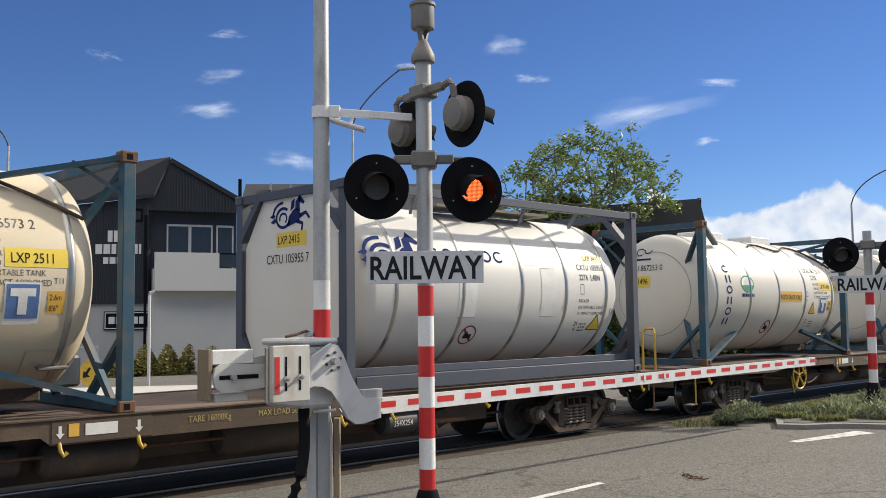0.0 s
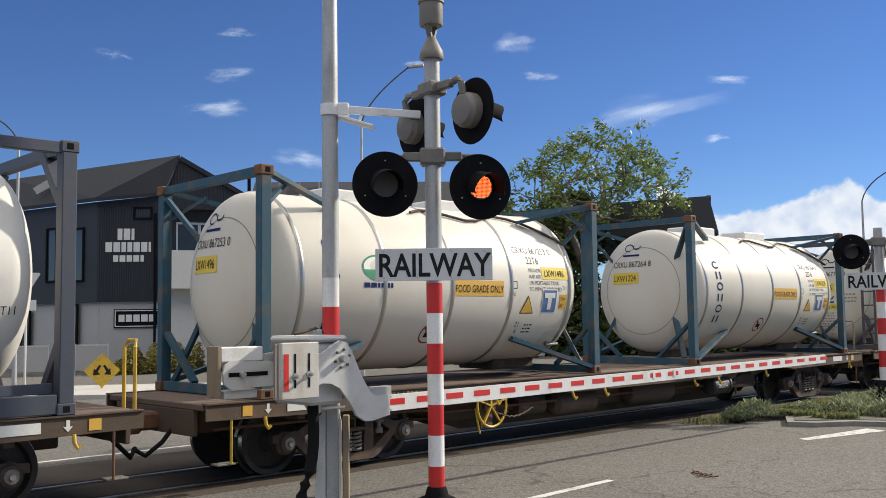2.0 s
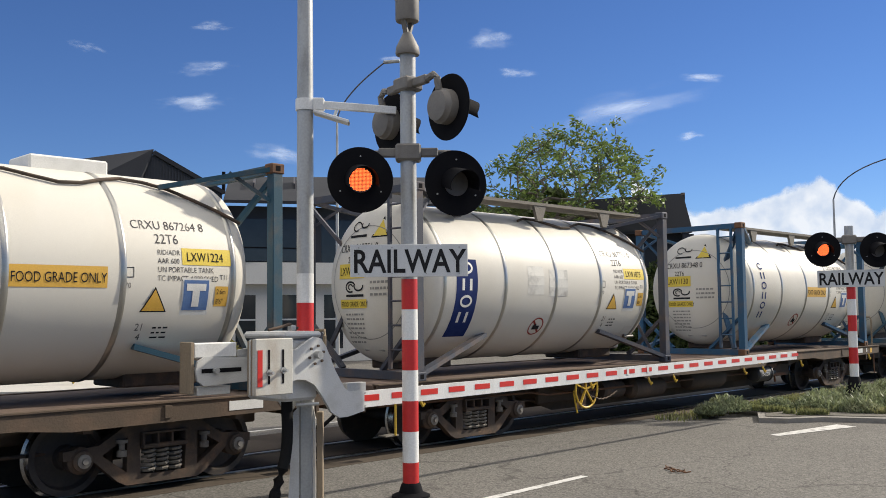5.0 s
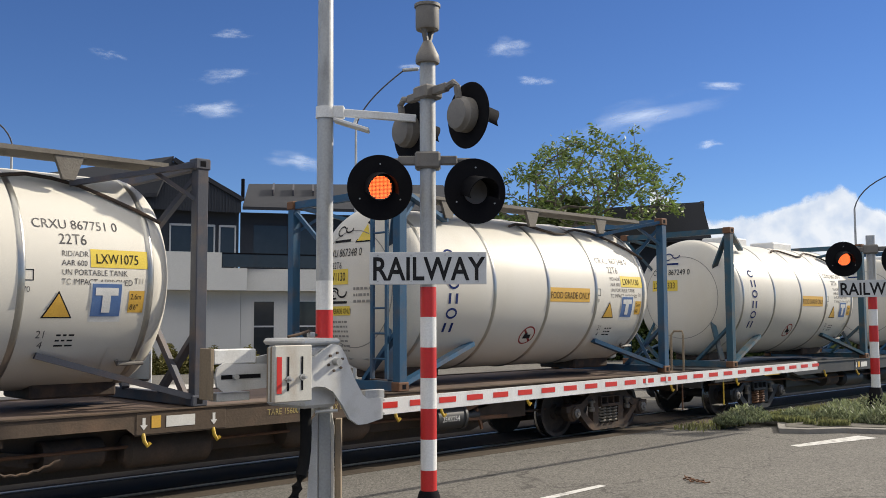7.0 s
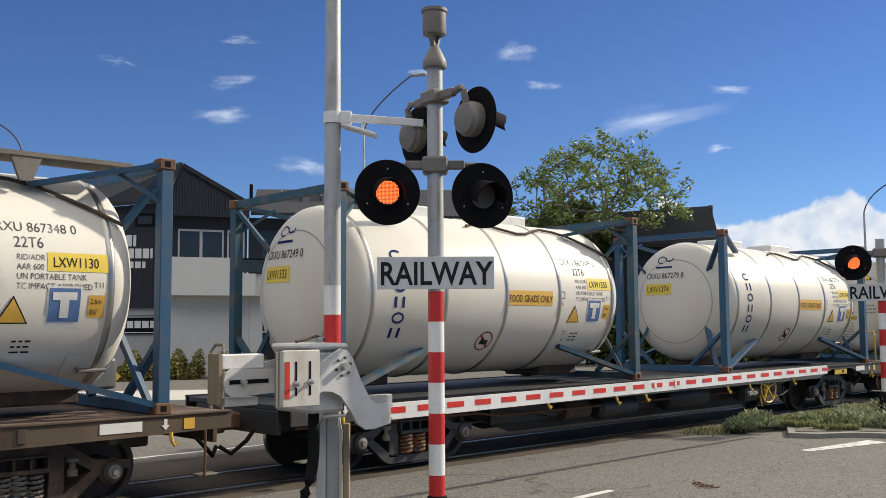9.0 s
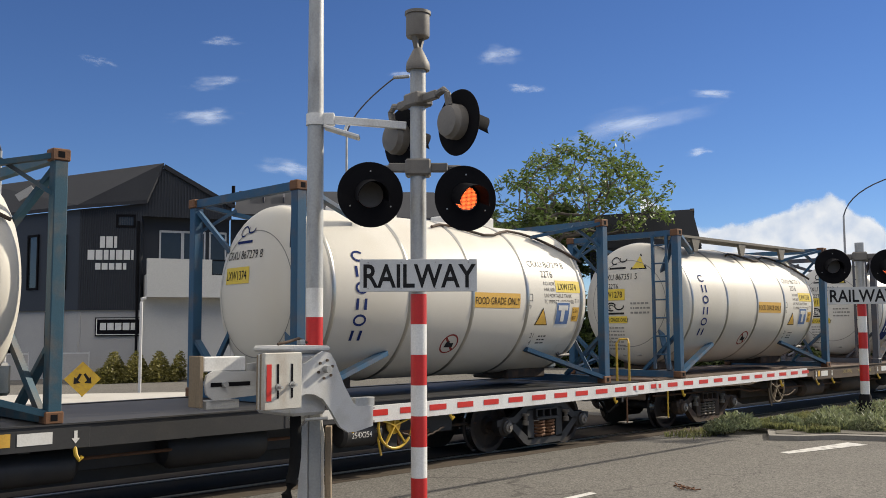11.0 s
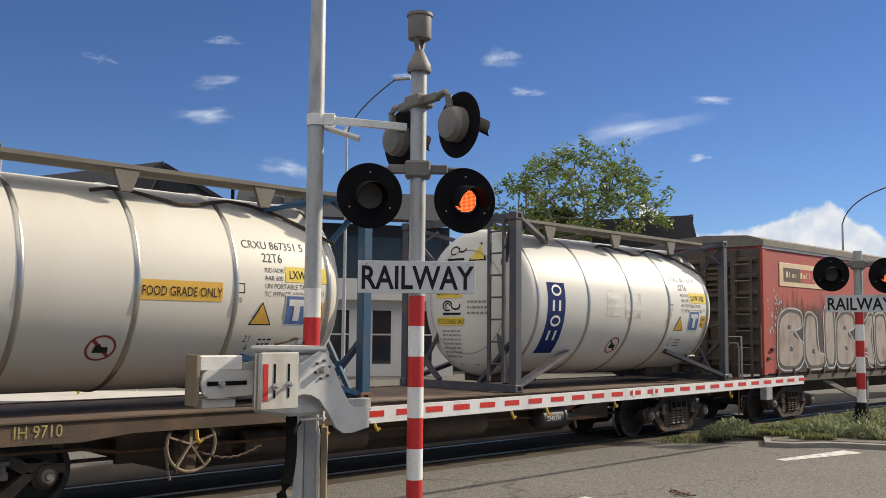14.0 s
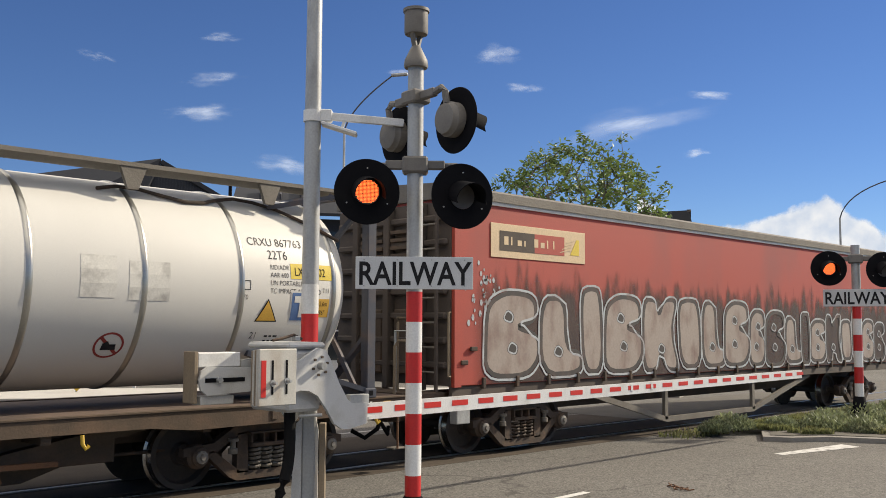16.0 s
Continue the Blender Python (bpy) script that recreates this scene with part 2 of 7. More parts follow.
M["box_grime"] = mat("box_grime", (0.10, 0.078, 0.062), 0.85, second=(0.055, 0.045, 0.038), scale=2, spread=0.8, grain=40, bump=0.1)
M["spray_line"] = mat("spray_line", (0.05, 0.042, 0.038), 0.7, second=(0.13, 0.085, 0.07), scale=4, spread=0.9, grain=60, bump=0)
M["cream_board"] = mat("cream_board", (0.74, 0.56, 0.34), 0.6, second=(0.6, 0.45, 0.3), scale=3, grain=50, bump=0.02)
M["spray_grey"] = mat("spray_grey", (0.38, 0.315, 0.265), 0.6, second=(0.20, 0.115, 0.09), scale=3.2, spread=0.9, grain=30, bump=0, streak=0.5)
M["spray_white"] = mat("spray_white", (0.50, 0.52, 0.53), 0.6, second=(0.24, 0.17, 0.15), scale=4, spread=0.9, grain=30, bump=0)
M["cladding"] = mat("cladding", (0.032, 0.036, 0.045), 0.55, second=(0.045, 0.05, 0.058), scale=0.6, grain=20, bump=0.05, spec=0.3)
M["roof_iron"] = mat("roof_iron", (0.034, 0.036, 0.042), 0.75, second=(0.048, 0.05, 0.055), scale=0.5, grain=20, bump=0.05, spec=0.2)
M["render_white"] = mat("render_white", (0.70, 0.68, 0.62), 0.85, second=(0.62, 0.6, 0.55), scale=0.5, grain=30, bump=0.1)
M["render_grey"] = mat("render_grey", (0.44, 0.43, 0.41), 0.85, second=(0.38, 0.37, 0.35), scale=0.5, grain=30, bump=0.1)
M["window_glass"] = mat("window_glass", (0.03, 0.035, 0.04), 0.06, second=(0.05, 0.055, 0.06), scale=0.6, grain=4, bump=0)
M["cloud"] = mat("cloud", (0.92, 0.92, 0.93), 1.0, second=(0.85, 0.86, 0.88), scale=0.01, grain=0.05, bump=0)
M["rail_steel"] = mat("rail_steel", (0.40, 0.39, 0.38), 0.28, 0.9, second=(0.2, 0.15, 0.12), scale=4, spread=0.4, grain=40, bump=0.05)
M["fence_white"] = mat("fence_white", (0.6, 0.6, 0.59), 0.6, scale=2, grain=30, bump=0.02)


def see_through(m, share):
    """Lets leaves pass some light."""
    n, l = m.node_tree.nodes, m.node_tree.links
    b = n["Principled BSDF"]
    t = n.new("ShaderNodeBsdfTranslucent")
    l.new(b.inputs["Base Color"].links[0].from_socket, t.inputs[0])
    mx = n.new("ShaderNodeMixShader")
    mx.inputs[0].default_value = share
    l.new(b.outputs[0], mx.inputs[1])
    l.new(t.outputs[0], mx.inputs[2])
    l.new(mx.outputs[0], n["Material Output"].inputs[0])


for key in ("leaf", "leaf_dark", "grass", "hedge", "low_shrub"):
    see_through(M[key], 0.4)
# oily brown, made darker to paint the train's shade into the road
M["crossing"] = mat("crossing", (0.10, 0.082, 0.064), 0.92, second=(0.05, 0.041, 0.033), scale=0.8, spread=0.8, grain=40, bump=0.5, spec=0.1)


# ---- builders ----
def part(name, bm, material, parent=None, label="", smooth=True):
    """Links a bmesh as one mesh object, under a thing or a part."""
    me = bpy.data.meshes.new(name)
    bm.normal_update()
    bm.to_mesh(me)
    bm.free()
    for p in me.polygons:
        p.use_smooth = smooth
    if smooth:
        me.set_sharp_from_angle(angle=radians(35))
    for m in (material if isinstance(material, (list, tuple)) else [material]):
        me.materials.append(m)
    ob = new(name, me)
    ob.parent = parent
    if label:
        tagged(ob, label)
    return ob


def thing(name, m, label, category, group="", kind=""):
    ob = new(name)
    ob.empty_display_size = 0.2
    ob.matrix_basis = m
    return tagged(ob, label, category, group, kind)


def B():
    return bmesh.new()


def box(bm, x0, x1, y0, y1, z0, z1, bevel=0.0, m=None):
    vs = [bm.verts.new(m @ Vector((x, y, z)) if m else (x, y, z)) for x in (x0, x1) for y in (y0, y1) for z in (z0, z1)]
    fs = [bm.faces.new([vs[i] for i in f]) for f in ((0, 1, 3, 2), (4, 6, 7, 5), (0, 4, 5, 1), (2, 3, 7, 6), (0, 2, 6, 4), (1, 5, 7, 3))]
    if bevel:
        es = {e for f in fs for e in f.edges}
        bmesh.ops.bevel(bm, geom=list(es), offset=bevel, segments=1, affect="EDGES")
    return bm


def axes(p, q):
    d = (Vector(q) - Vector(p))
    return Matrix.Translation(p) @ d.to_track_quat("Z", "X").to_matrix().to_4x4(), d.length


def bar(bm, p, q, w=0.08, h=0.08, bevel=0.0):
    """A straight box-section member from p to q."""
    m, n = axes(p, q)
    return box(bm, -w / 2, w / 2, -h / 2, h / 2, 0, n, bevel, m)


def rod(bm, p, q, r=0.03, r2=None, seg=14):
    m, n = axes(p, q)
    r2 = r if r2 is None else r2
    bmesh.ops.create_cone(bm, cap_ends=True, segments=seg, radius1=r, radius2=r2, depth=n, matrix=m @ Matrix.Translation((0, 0, n / 2)))
    return bm


def tube(bm, pts, r=0.03, seg=8):
    """A bent pipe through the points."""
    rings = []
    pts = [Vector(p) for p in pts]
    for i, p in enumerate(pts):
        d = (pts[min(i + 1, len(pts) - 1)] - pts[max(i - 1, 0)]).normalized()
        a = d.cross(Vector((0.31, 0.2, 0.93)) if abs(d.z) < 0.9 else Vector((1, 0.1, 0))).normalized()
        b = d.cross(a)
        rings.append([bm.verts.new(p + r * (a * math.cos(k * math.tau / seg) + b * math.sin(k * math.tau / seg))) for k in range(seg)])
    for u, v in zip(rings, rings[1:]):
        for k in range(seg):
            bm.faces.new((u[k], u[(k + 1) % seg], v[(k + 1) % seg], v[k]))
    bm.faces.new(rings[0][::-1])
    bm.faces.new(rings[-1])
    return bm


def lathe(bm, prof, m=None, seg=32, cap=True):
    """Turns a profile of (radius, height) about z."""
    rings = []
    for r, z in prof:
        ring = []
        for k in range(seg):
            v = Vector((r * math.cos(k * math.tau / seg), r * math.sin(k * math.tau / seg), z))
            ring.append(bm.verts.new(m @ v if m else v))
        rings.append(ring)
    for u, v in zip(rings, rings[1:]):
        for k in range(seg):
            bm.faces.new((u[k], u[(k + 1) % seg], v[(k + 1) % seg], v[k]))
    if cap:
        bm.faces.new(rings[0][::-1])
        bm.faces.new(rings[-1])
    return bm


def slab(bm, outline, m, thick):
    """An outline in the xy plane of m, thickened along its z."""
    a = [bm.verts.new(m @ Vector((x, y, 0))) for x, y in outline]
    b = [bm.verts.new(m @ Vector((x, y, thick))) for x, y in outline]
    bm.faces.new(a[::-1])
    bm.faces.new(b)
    for i in range(len(a)):
        j = (i + 1) % len(a)
        bm.faces.new((a[i], a[j], b[j], b[i]))
    return bm


TEXTS = {}


def letters(text, size, align="LEFT", squeeze=1.0, bold=0.0):
    """The triangles of a word in the built-in font, as points and faces."""
    key = (text, size, align, squeeze, bold)
    if key not in TEXTS:
        cu = bpy.data.curves.new("word", "FONT")
        cu.body, cu.size, cu.align_x, cu.offset, cu.resolution_u = text, size, align, bold, 3
        ob = new("word", cu)
        me = ob.to_mesh()
        TEXTS[key] = ([(v.co.x * squeeze, v.co.y) for v in me.vertices], [tuple(p.vertices) for p in me.polygons])
        ob.to_mesh_clear()
        bpy.data.objects.remove(ob)
        bpy.data.curves.remove(cu)
    return TEXTS[key]


def write(bm, text, size, place, align="LEFT", squeeze=1.0, bold=0.0):
    """Lays a word by place(u, v) -> point."""
    pts, faces = letters(text, size, align, squeeze, bold)
    vs = [bm.verts.new(place(u, v)) for u, v in pts]
    for f in faces:
        try:
            bm.faces.new([vs[i] for i in f])
        except ValueError:
            pass
    return bm


def sheet(bm, u0, u1, v0, v1, place, nu=1, nv=1):
    """A thin patch laid by place(u, v)."""
    g = [[bm.verts.new(place(u0 + (u1 - u0) * i / nu, v0 + (v1 - v0) * j / nv)) for j in range(nv + 1)] for i in range(nu + 1)]
    for i in range(nu):
        for j in range(nv):
            bm.faces.new((g[i][j], g[i + 1][j], g[i + 1][j + 1], g[i][j + 1]))
    return bm


def fan(bm, pts, place):
    bm.faces.new([bm.verts.new(place(u, v)) for u, v in pts])
    return bm


def ring(bm, cu, cv, ru, rv, wide, place, seg=24, a0=0.0, a1=math.tau):
    """A flat ring, or a stretch of one."""
    o = [bm.verts.new(place(cu + ru * math.cos(a0 + (a1 - a0) * k / seg), cv + rv * math.sin(a0 + (a1 - a0) * k / seg))) for k in range(seg + 1)]
    n = [bm.verts.new(place(cu + (ru - wide) * math.cos(a0 + (a1 - a0) * k / seg), cv + (rv - wide) * math.sin(a0 + (a1 - a0) * k / seg))) for k in range(seg + 1)]
    for k in range(seg):
        bm.faces.new((o[k], o[k + 1], n[k + 1], n[k]))
    return bm


# ---- ground, road and track ----
NEAR, BED = 8.88, 0.938          # the train's near side and the deck's height


def ground():
    bm = B()
    box(bm, -1500, 2500, -1500, 2500, -0.6, 0.0)
    tagged(part("ground", bm, M["asphalt"], smooth=False), "worn grey asphalt ground with fine cracks", "ground", kind="structure")
    for y in (9.565, 10.631):
        bm = B()
        box(bm, -60, 140, y - 0.035, y + 0.035, -0.1, 0.012)
        tagged(part("rail", bm, M["rail_steel"]), "polished steel rail flush with the asphalt crossing", "rail", "rails of the track", "structure")
    for y0, y1 in ((9.42, 9.51), (9.62, 9.72), (10.50, 10.58), (10.68, 10.78)):
        bm = B()
        box(bm, -12, 16, y0, y1, -0.05, 0.004)
        tagged(part("trim", bm, M["tar"]), "dark tar-filled groove beside the rail", "trim", kind="structure")
    bm = B()
    box(bm, 16.2, 140, 8.3, 13.0, -0.2, 0.005)
    tagged(part("ballast", bm, M["soil"]), "dark ballast and soil under the track", "ballast", kind="structure")
    # dark panels between and beside the rails hold the train's shade in their colour
    bm = B()
    box(bm, -40, 16.2, 9.72, 10.50, -0.05, 0.005)
    tagged(part("crossing_panel", bm, M["crossing"], smooth=False), "oil-darkened asphalt between the rails", "road", kind="structure")
    bm = B()
    box(bm, -40, 16.2, 8.98, 9.415, -0.05, 0.004)
    tagged(part("crossing_panel", bm, M["crossing"], smooth=False), "oil-darkened asphalt before the rails", "road", kind="structure")
    bm = B()
    box(bm, -40, 16.2, 10.80, 12.2, -0.05, 0.004)
    tagged(part("crossing_panel", bm, M["crossing"], smooth=False), "oil-darkened asphalt beyond the rails", "road", kind="structure")
    for quad in (((13.15, 6.35), (14.95, 5.95), (15.05, 6.3), (13.2, 6.5)), ((5.6, 6.22), (8.6, 6.36), (8.6, 6.46), (5.6, 6.34)), ((4.0, 12.6), (16, 12.7), (16, 12.8), (4.0, 12.7)),
                 ((3.0, 17.2), (15, 17.4), (15, 17.55), (3.0, 17.35))):
        bm = B()
        bm.faces.new([bm.verts.new((x, y, 0.005)) for x, y in quad])
        tagged(part("road_marking", bm, M["road_paint"]), "faded white painted road marking on asphalt", "marking", kind="structure")


def scatter_blades(name, n, place, size, material, label, category, seed=3, lean=0.5, wide=0.12):
    rng = random.Random(seed)
    vs, fs = [], []
    for _ in range(n):
        x, y, z = place(rng)
        h = size * rng.uniform(0.5, 1.2)
        a = rng.uniform(0, math.tau)
        dx, dy = math.cos(a) * h * wide, math.sin(a) * h * wide
        lx, ly = rng.uniform(-lean, lean) * h, rng.uniform(-lean, lean) * h
        i = len(vs)
        vs += [(x - dx, y - dy, z), (x + dx, y + dy, z), (x + lx * 0.6 + dx * 0.8, y + ly * 0.6 + dy * 0.8, z + h * 0.6), (x + lx, y + ly, z + h), (x + lx * 0.6 - dx * 0.8, y + ly * 0.6 - dy * 0.8, z + h * 0.6)]
        fs += [(i, i + 1, i + 2, i + 4), (i + 4, i + 2, i + 3)]
    me = bpy.data.meshes.new(name)
    me.from_pydata(vs, [], fs)
    me.materials.append(material)
    return tagged(new(name, me), label, category, kind="stuff")


def traffic_island():
    edge = [(15.3, 7.75), (14.55, 7.35), (14.75, 6.95), (15.3, 6.6), (15.8, 5.6), (16.4, 3.5), (30, -8), (60, -8), (60, 8.2), (18, 8.6)]
    bm = slab(B(), edge, Matrix.Translation((0, 0, -0.05)), 0.125)
    tagged(part("kerb", bm, M["kerb_concrete"], smooth=False), "weathered concrete kerb round a planted verge", "kerb", kind="structure")
    inner = [(15.5, 7.7), (14.8, 7.35), (14.95, 7.05), (15.45, 6.75), (15.95, 5.75), (16.6, 3.7), (30.2, -7.7), (59.5, -7.7), (59.5, 8.1), (18, 8.4)]
    bm = slab(B(), inner, Matrix.Translation((0, 0, 0.0)), 0.085)
    tagged(part("verge", bm, M["soil"], smooth=False), "dry soil verge with weeds", "verge", kind="structure")

    def low(rng):
        x = 15.0 + 17 * rng.random() ** 1.5
        y = rng.uniform(7.3 - 0.9 * min(2.4, x - 14.9), 8.4)
        while noise.noise(Vector((x * 1.3, y * 1.3, 0))) + 0.5 * noise.noise(Vector((x * 4, y * 4, 3))) < -0.05 + 0.1 * rng.random():
            x = 15.0 + 17 * rng.random() ** 1.5
            y = rng.uniform(7.3 - 0.9 * min(2.4, x - 14.9), 8.4)
        return x, y, 0.085

    def lane(rng):
        return rng.uniform(13.8, 34), rng.uniform(8.25, 8.9), 0.0

    scatter_blades("grass", 34000, low, 0.095, M["grass"], "dry green and straw-coloured verge grass", "grass", 5)
    scatter_blades("grass", 4500, lane, 0.09, M["grass"], "sparse dry weeds along the track edge", "grass", 6)
    clumps = [(16.9, 7.3, 0.5), (18.2, 7.2, 0.6), (17.4, 6.3, 0.5), (19.3, 6.6, 0.6), (20.4, 7.4, 0.5), (15.3, 8.3, 0.42), (14.6, 8.25, 0.25), (15.95, 7.7, 0.3), (16.3, 7.15, 0.42), (16.5, 6.5, 0.4), (17.2, 5.6, 0.45), (21.5, 6.2, 0.7), (18.6, 5.6, 0.6), (23.5, 6.5, 0.8), (22.3, 7.7, 0.6)]

    def bush(rng):
        cx, cy, r = rng.choice(clumps)
        a, b, q = rng.uniform(0, math.tau), rng.random(), r * rng.random() ** 0.4
        return cx + q * math.cos(a), cy + q * math.sin(a), 0.085 + 0.6 * r * b * (1 - (q / r) ** 2)

    scatter_blades("low_shrub", 22000, bush, 0.075, M["low_shrub"], "low grey-green shrubs growing on the verge", "shrub", 8, 0.9, 0.22)


ground()
traffic_island()


def litter():
    """Dead red-brown twigs that lie on the road."""
    rng = random.Random(4)
    th = thing("dead_twig", pose(9.55, 5.85, 0.0), "dead red-brown leafy twig lying on the asphalt", "twig")
    for k in range(5):
        a = k * 1.1 + 0.3
        pts = [Vector((0.03 * j * math.cos(a + 0.25 * j * rng.uniform(-1, 1)), 0.045 * j * math.sin(a + 0.2 * j), 0.012 + 0.012 * (j % 2))) for j in range(6)]
        part("stem", tube(B(), pts, 0.008, 5), M["rust"], th)


litter()


# ---- crossing signals ----
def lamp_head(parent, at, yaw, lit, label):
    """One flashing lamp: round black board, hood, housing behind, and the lens, which turns its LED side forwards or
    back in place of switching on and off.
    """
    m = Matrix.Translation(at) @ pose(0, 0, 0, 0, 0, -yaw) @ pose(0, 0, 0, -90, 0, 0)
    bm = lathe(B(), [(0.13, -0.006), (0.325, -0.012), (0.33, -0.002), (0.325, 0.006), (0.13, 0.002)], m, 48, False)
    board = part("lamp_board", bm, M["black_paint"], parent, label)
    bm = B()
    n = 22
    rows = []
    for r in (0.15, 0.157):
        for z in (0.0, 0.33):
            rows.append([bm.verts.new(m @ Vector((r * math.cos(a), r * math.sin(a) + 0.20 * z, z - (0.10 * (1 - abs(math.sin(a))) if z else 0)))) for a in [math.radians(180 - 15 + 210 * k / n) for k in range(n + 1)]])
    for u, v in ((rows[0], rows[1]), (rows[1], rows[3]), (rows[3], rows[2])):
        for k in range(n):
            bm.faces.new((u[k], u[k + 1], v[k + 1], v[k]))
    part("hood", bm, M["black_paint"], board)
    bm = lathe(B(), [(0.175, -0.012), (0.175, -0.10), (0.16, -0.115), (0.15, -0.155), (0.12, -0.165)], m, 40)
    part("housing", bm, M["lamp_grey"], board, "grey-brown cast lamp housing")
    for a in (60, 180, 300):
        bm = B()
        c = Vector((0.235 * math.sin(radians(a)), 0.235 * math.cos(radians(a)), 0.004))
        rod(bm, m @ c, m @ (c + Vector((0, 0, 0.014))), 0.008, seg=6)
        part("bolt", bm, M["galvanised"], board)
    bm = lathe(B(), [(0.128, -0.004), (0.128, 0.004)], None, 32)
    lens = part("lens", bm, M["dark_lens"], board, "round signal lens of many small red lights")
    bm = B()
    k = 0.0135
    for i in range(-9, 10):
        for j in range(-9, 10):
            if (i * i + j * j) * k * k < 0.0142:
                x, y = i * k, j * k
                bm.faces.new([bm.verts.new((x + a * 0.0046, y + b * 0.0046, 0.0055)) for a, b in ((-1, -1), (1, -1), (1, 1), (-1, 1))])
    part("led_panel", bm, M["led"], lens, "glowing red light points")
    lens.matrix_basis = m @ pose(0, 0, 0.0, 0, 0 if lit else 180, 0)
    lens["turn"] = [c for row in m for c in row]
    return lens


def crossing_signal(x, y, face, away, turn, label, top=4.46, lamps=3.12, arm=3.43, board=2.335, foot=0.0):
    """A banded mast with two flashing lamps and a name board; a tall one also bears a bell and a second pair of lamps."""
    th = thing("crossing_signal", pose(x, y, foot), label, "railway signal", "flashing crossing signals")
    # pole and its bands
    for i in range(8):
        z0, z1 = -0.0 + (0.04 if i == 0 else 0.34 + 0.302 * (i - 1)), 0.34 + 0.302 * i
        if i == 7:
            z1 = top
        bm = lathe(B(), [(0.081, z0), (0.081, z1)], None, 24)
        part("pole" if i == 7 else "pole_band", bm, M["galvanised"] if i == 7 else (M["red_paint"] if i % 2 == 0 else M["white_paint"]), th)
    up = 0.0 if away is not None else 0.26
    bm = lathe(B(), [(0.19, -0.25 * up), (0.19, 0.02), (0.12 + up * 0.2, 0.05), (0.10, 0.12 + up), (0.085, 0.14 + up)], None, 20)
    part("base", bm, M["black_paint"], th)
    f = radians(face)
    side = Vector((-math.cos(f), math.sin(f), 0))           # right of one who looks at the lamps
    fwd = Vector((math.sin(f), math.cos(f), 0))
    lenses = []
    lo, hi = lamps, arm
    part("cross_arm", bar(B(), side * -0.30 + Vector((0, 0, hi)) + fwd * 0.03, side * 0.30 + Vector((0, 0, hi)) + fwd * 0.03, 0.09, 0.075, 0.01), M["lamp_grey"], th)
    part("clamp", box(B(), -0.13, 0.13, -0.11, 0.11, hi - 0.085, hi + 0.085, 0.02, pose(0, 0, 0, 0, 0, 180 - face)), M["lamp_grey"], th)
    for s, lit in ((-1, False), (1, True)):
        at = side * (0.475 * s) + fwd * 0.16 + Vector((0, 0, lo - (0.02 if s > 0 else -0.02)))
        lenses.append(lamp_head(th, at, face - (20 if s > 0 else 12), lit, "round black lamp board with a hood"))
        part("lamp_bracket", tube(B(), [side * (0.3 * s) + Vector((0, 0, hi)), side * (0.42 * s) + Vector((0, 0, hi)), side * (0.475 * s) + Vector((0, 0, hi - 0.03)), side * (0.475 * s) + Vector((0, 0, hi - 0.15)) + fwd * 0.03], 0.032), M["lamp_grey"], th)
    if away is not None:
        # bell
        bm = lathe(B(), [(0.118, 4.44), (0.125, 4.46), (0.118, 4.52), (0.05, 4.66), (0.03, 4.68)], None, 24)
        part("finial", bm, M["lamp_grey"], th)
        for s in (-1, 1):
            part("strut", bar(B(), (0.01 * s, 0, 4.64), (0.075 * s, 0.02 * s, 4.80), 0.03, 0.05), M["lamp_grey"], th)
        bm = lathe(B(), [(0.115, 4.79), (0.122, 4.81), (0.122, 5.02), (0.135, 5.025), (0.135, 5.055), (0.05, 5.075)], None, 28)
        part("bell", bm, M["lamp_grey"], th, "grey drum-shaped warning bell")
        # the pair that faces the other road
        g = radians(away)
        gf = Vector((math.sin(g), math.cos(g), 0))
        gs = Vector((-math.cos(g), math.sin(g), 0))
        hi = 4.13
        part("cross_arm", bar(B(), gs * -0.34 + Vector((0, 0, hi)), gs * 0.34 + Vector((0, 0, hi)), 0.085, 0.07, 0.01), M["lamp_grey"], th)
        part("clamp", box(B(), -0.12, 0.12, -0.11, 0.11, hi - 0.07, hi + 0.07, 0.02, pose(0, 0, 0, 0, 0, 180 - away)), M["lamp_grey"], th)
        for s in (-1, 1):
            at = gs * (0.50 * s) + gf * 0.14 + Vector((0, 0, 3.83))
            lamp_head(th, at, away, False, "round black lamp board seen from behind")
            part("lamp_bracket", tube(B(), [gs * (0.34 * s) + Vector((0, 0, hi)), gs * (0.44 * s) + Vector((0, 0, hi + 0.02)), gs * (0.5 * s) + Vector((0, 0, hi - 0.03)), gs * (0.5 * s) + Vector((0, 0, hi - 0.14)) + gf * 0.02], 0.036), M["lamp_grey"], th)
    # name board
    sm = pose(0, 0, board, 0, 0, turn)
    part("name_board", box(B(), -0.585, 0.585, -0.105, -0.09, -0.162, 0.162, 0.004, sm), M["sign_white"], th, "white board with black capitals")
    bm = B()
    write(bm, "RAILWAY", 0.325, lambda u, v: sm @ Vector((u, -0.1075, v - 0.116)), "CENTER", 0.80, 0.006)
    part("lettering", bm, M["ink"], th, "black capital letters", False)
    for u in (-0.5, -0.17, 0.17, 0.5):
        for v in (-0.13, 0.13):
            part("rivet", rod(B(), sm @ Vector((u, -0.104, v)), sm @ Vector((u, -0.109, v)), 0.008, seg=6), M["galvanised"], th)
    return lenses


LENSES = crossing_signal(6.52, 6.98, 224, 98, -43.4, "red and white banded mast with flashing lamps and a bell")
LENSES += crossing_signal(18.2, 7.25, 246, None, -67, "shorter red and white banded signal mast on the grass verge", 3.24, 2.78, 2.98, 2.24, 0.15)


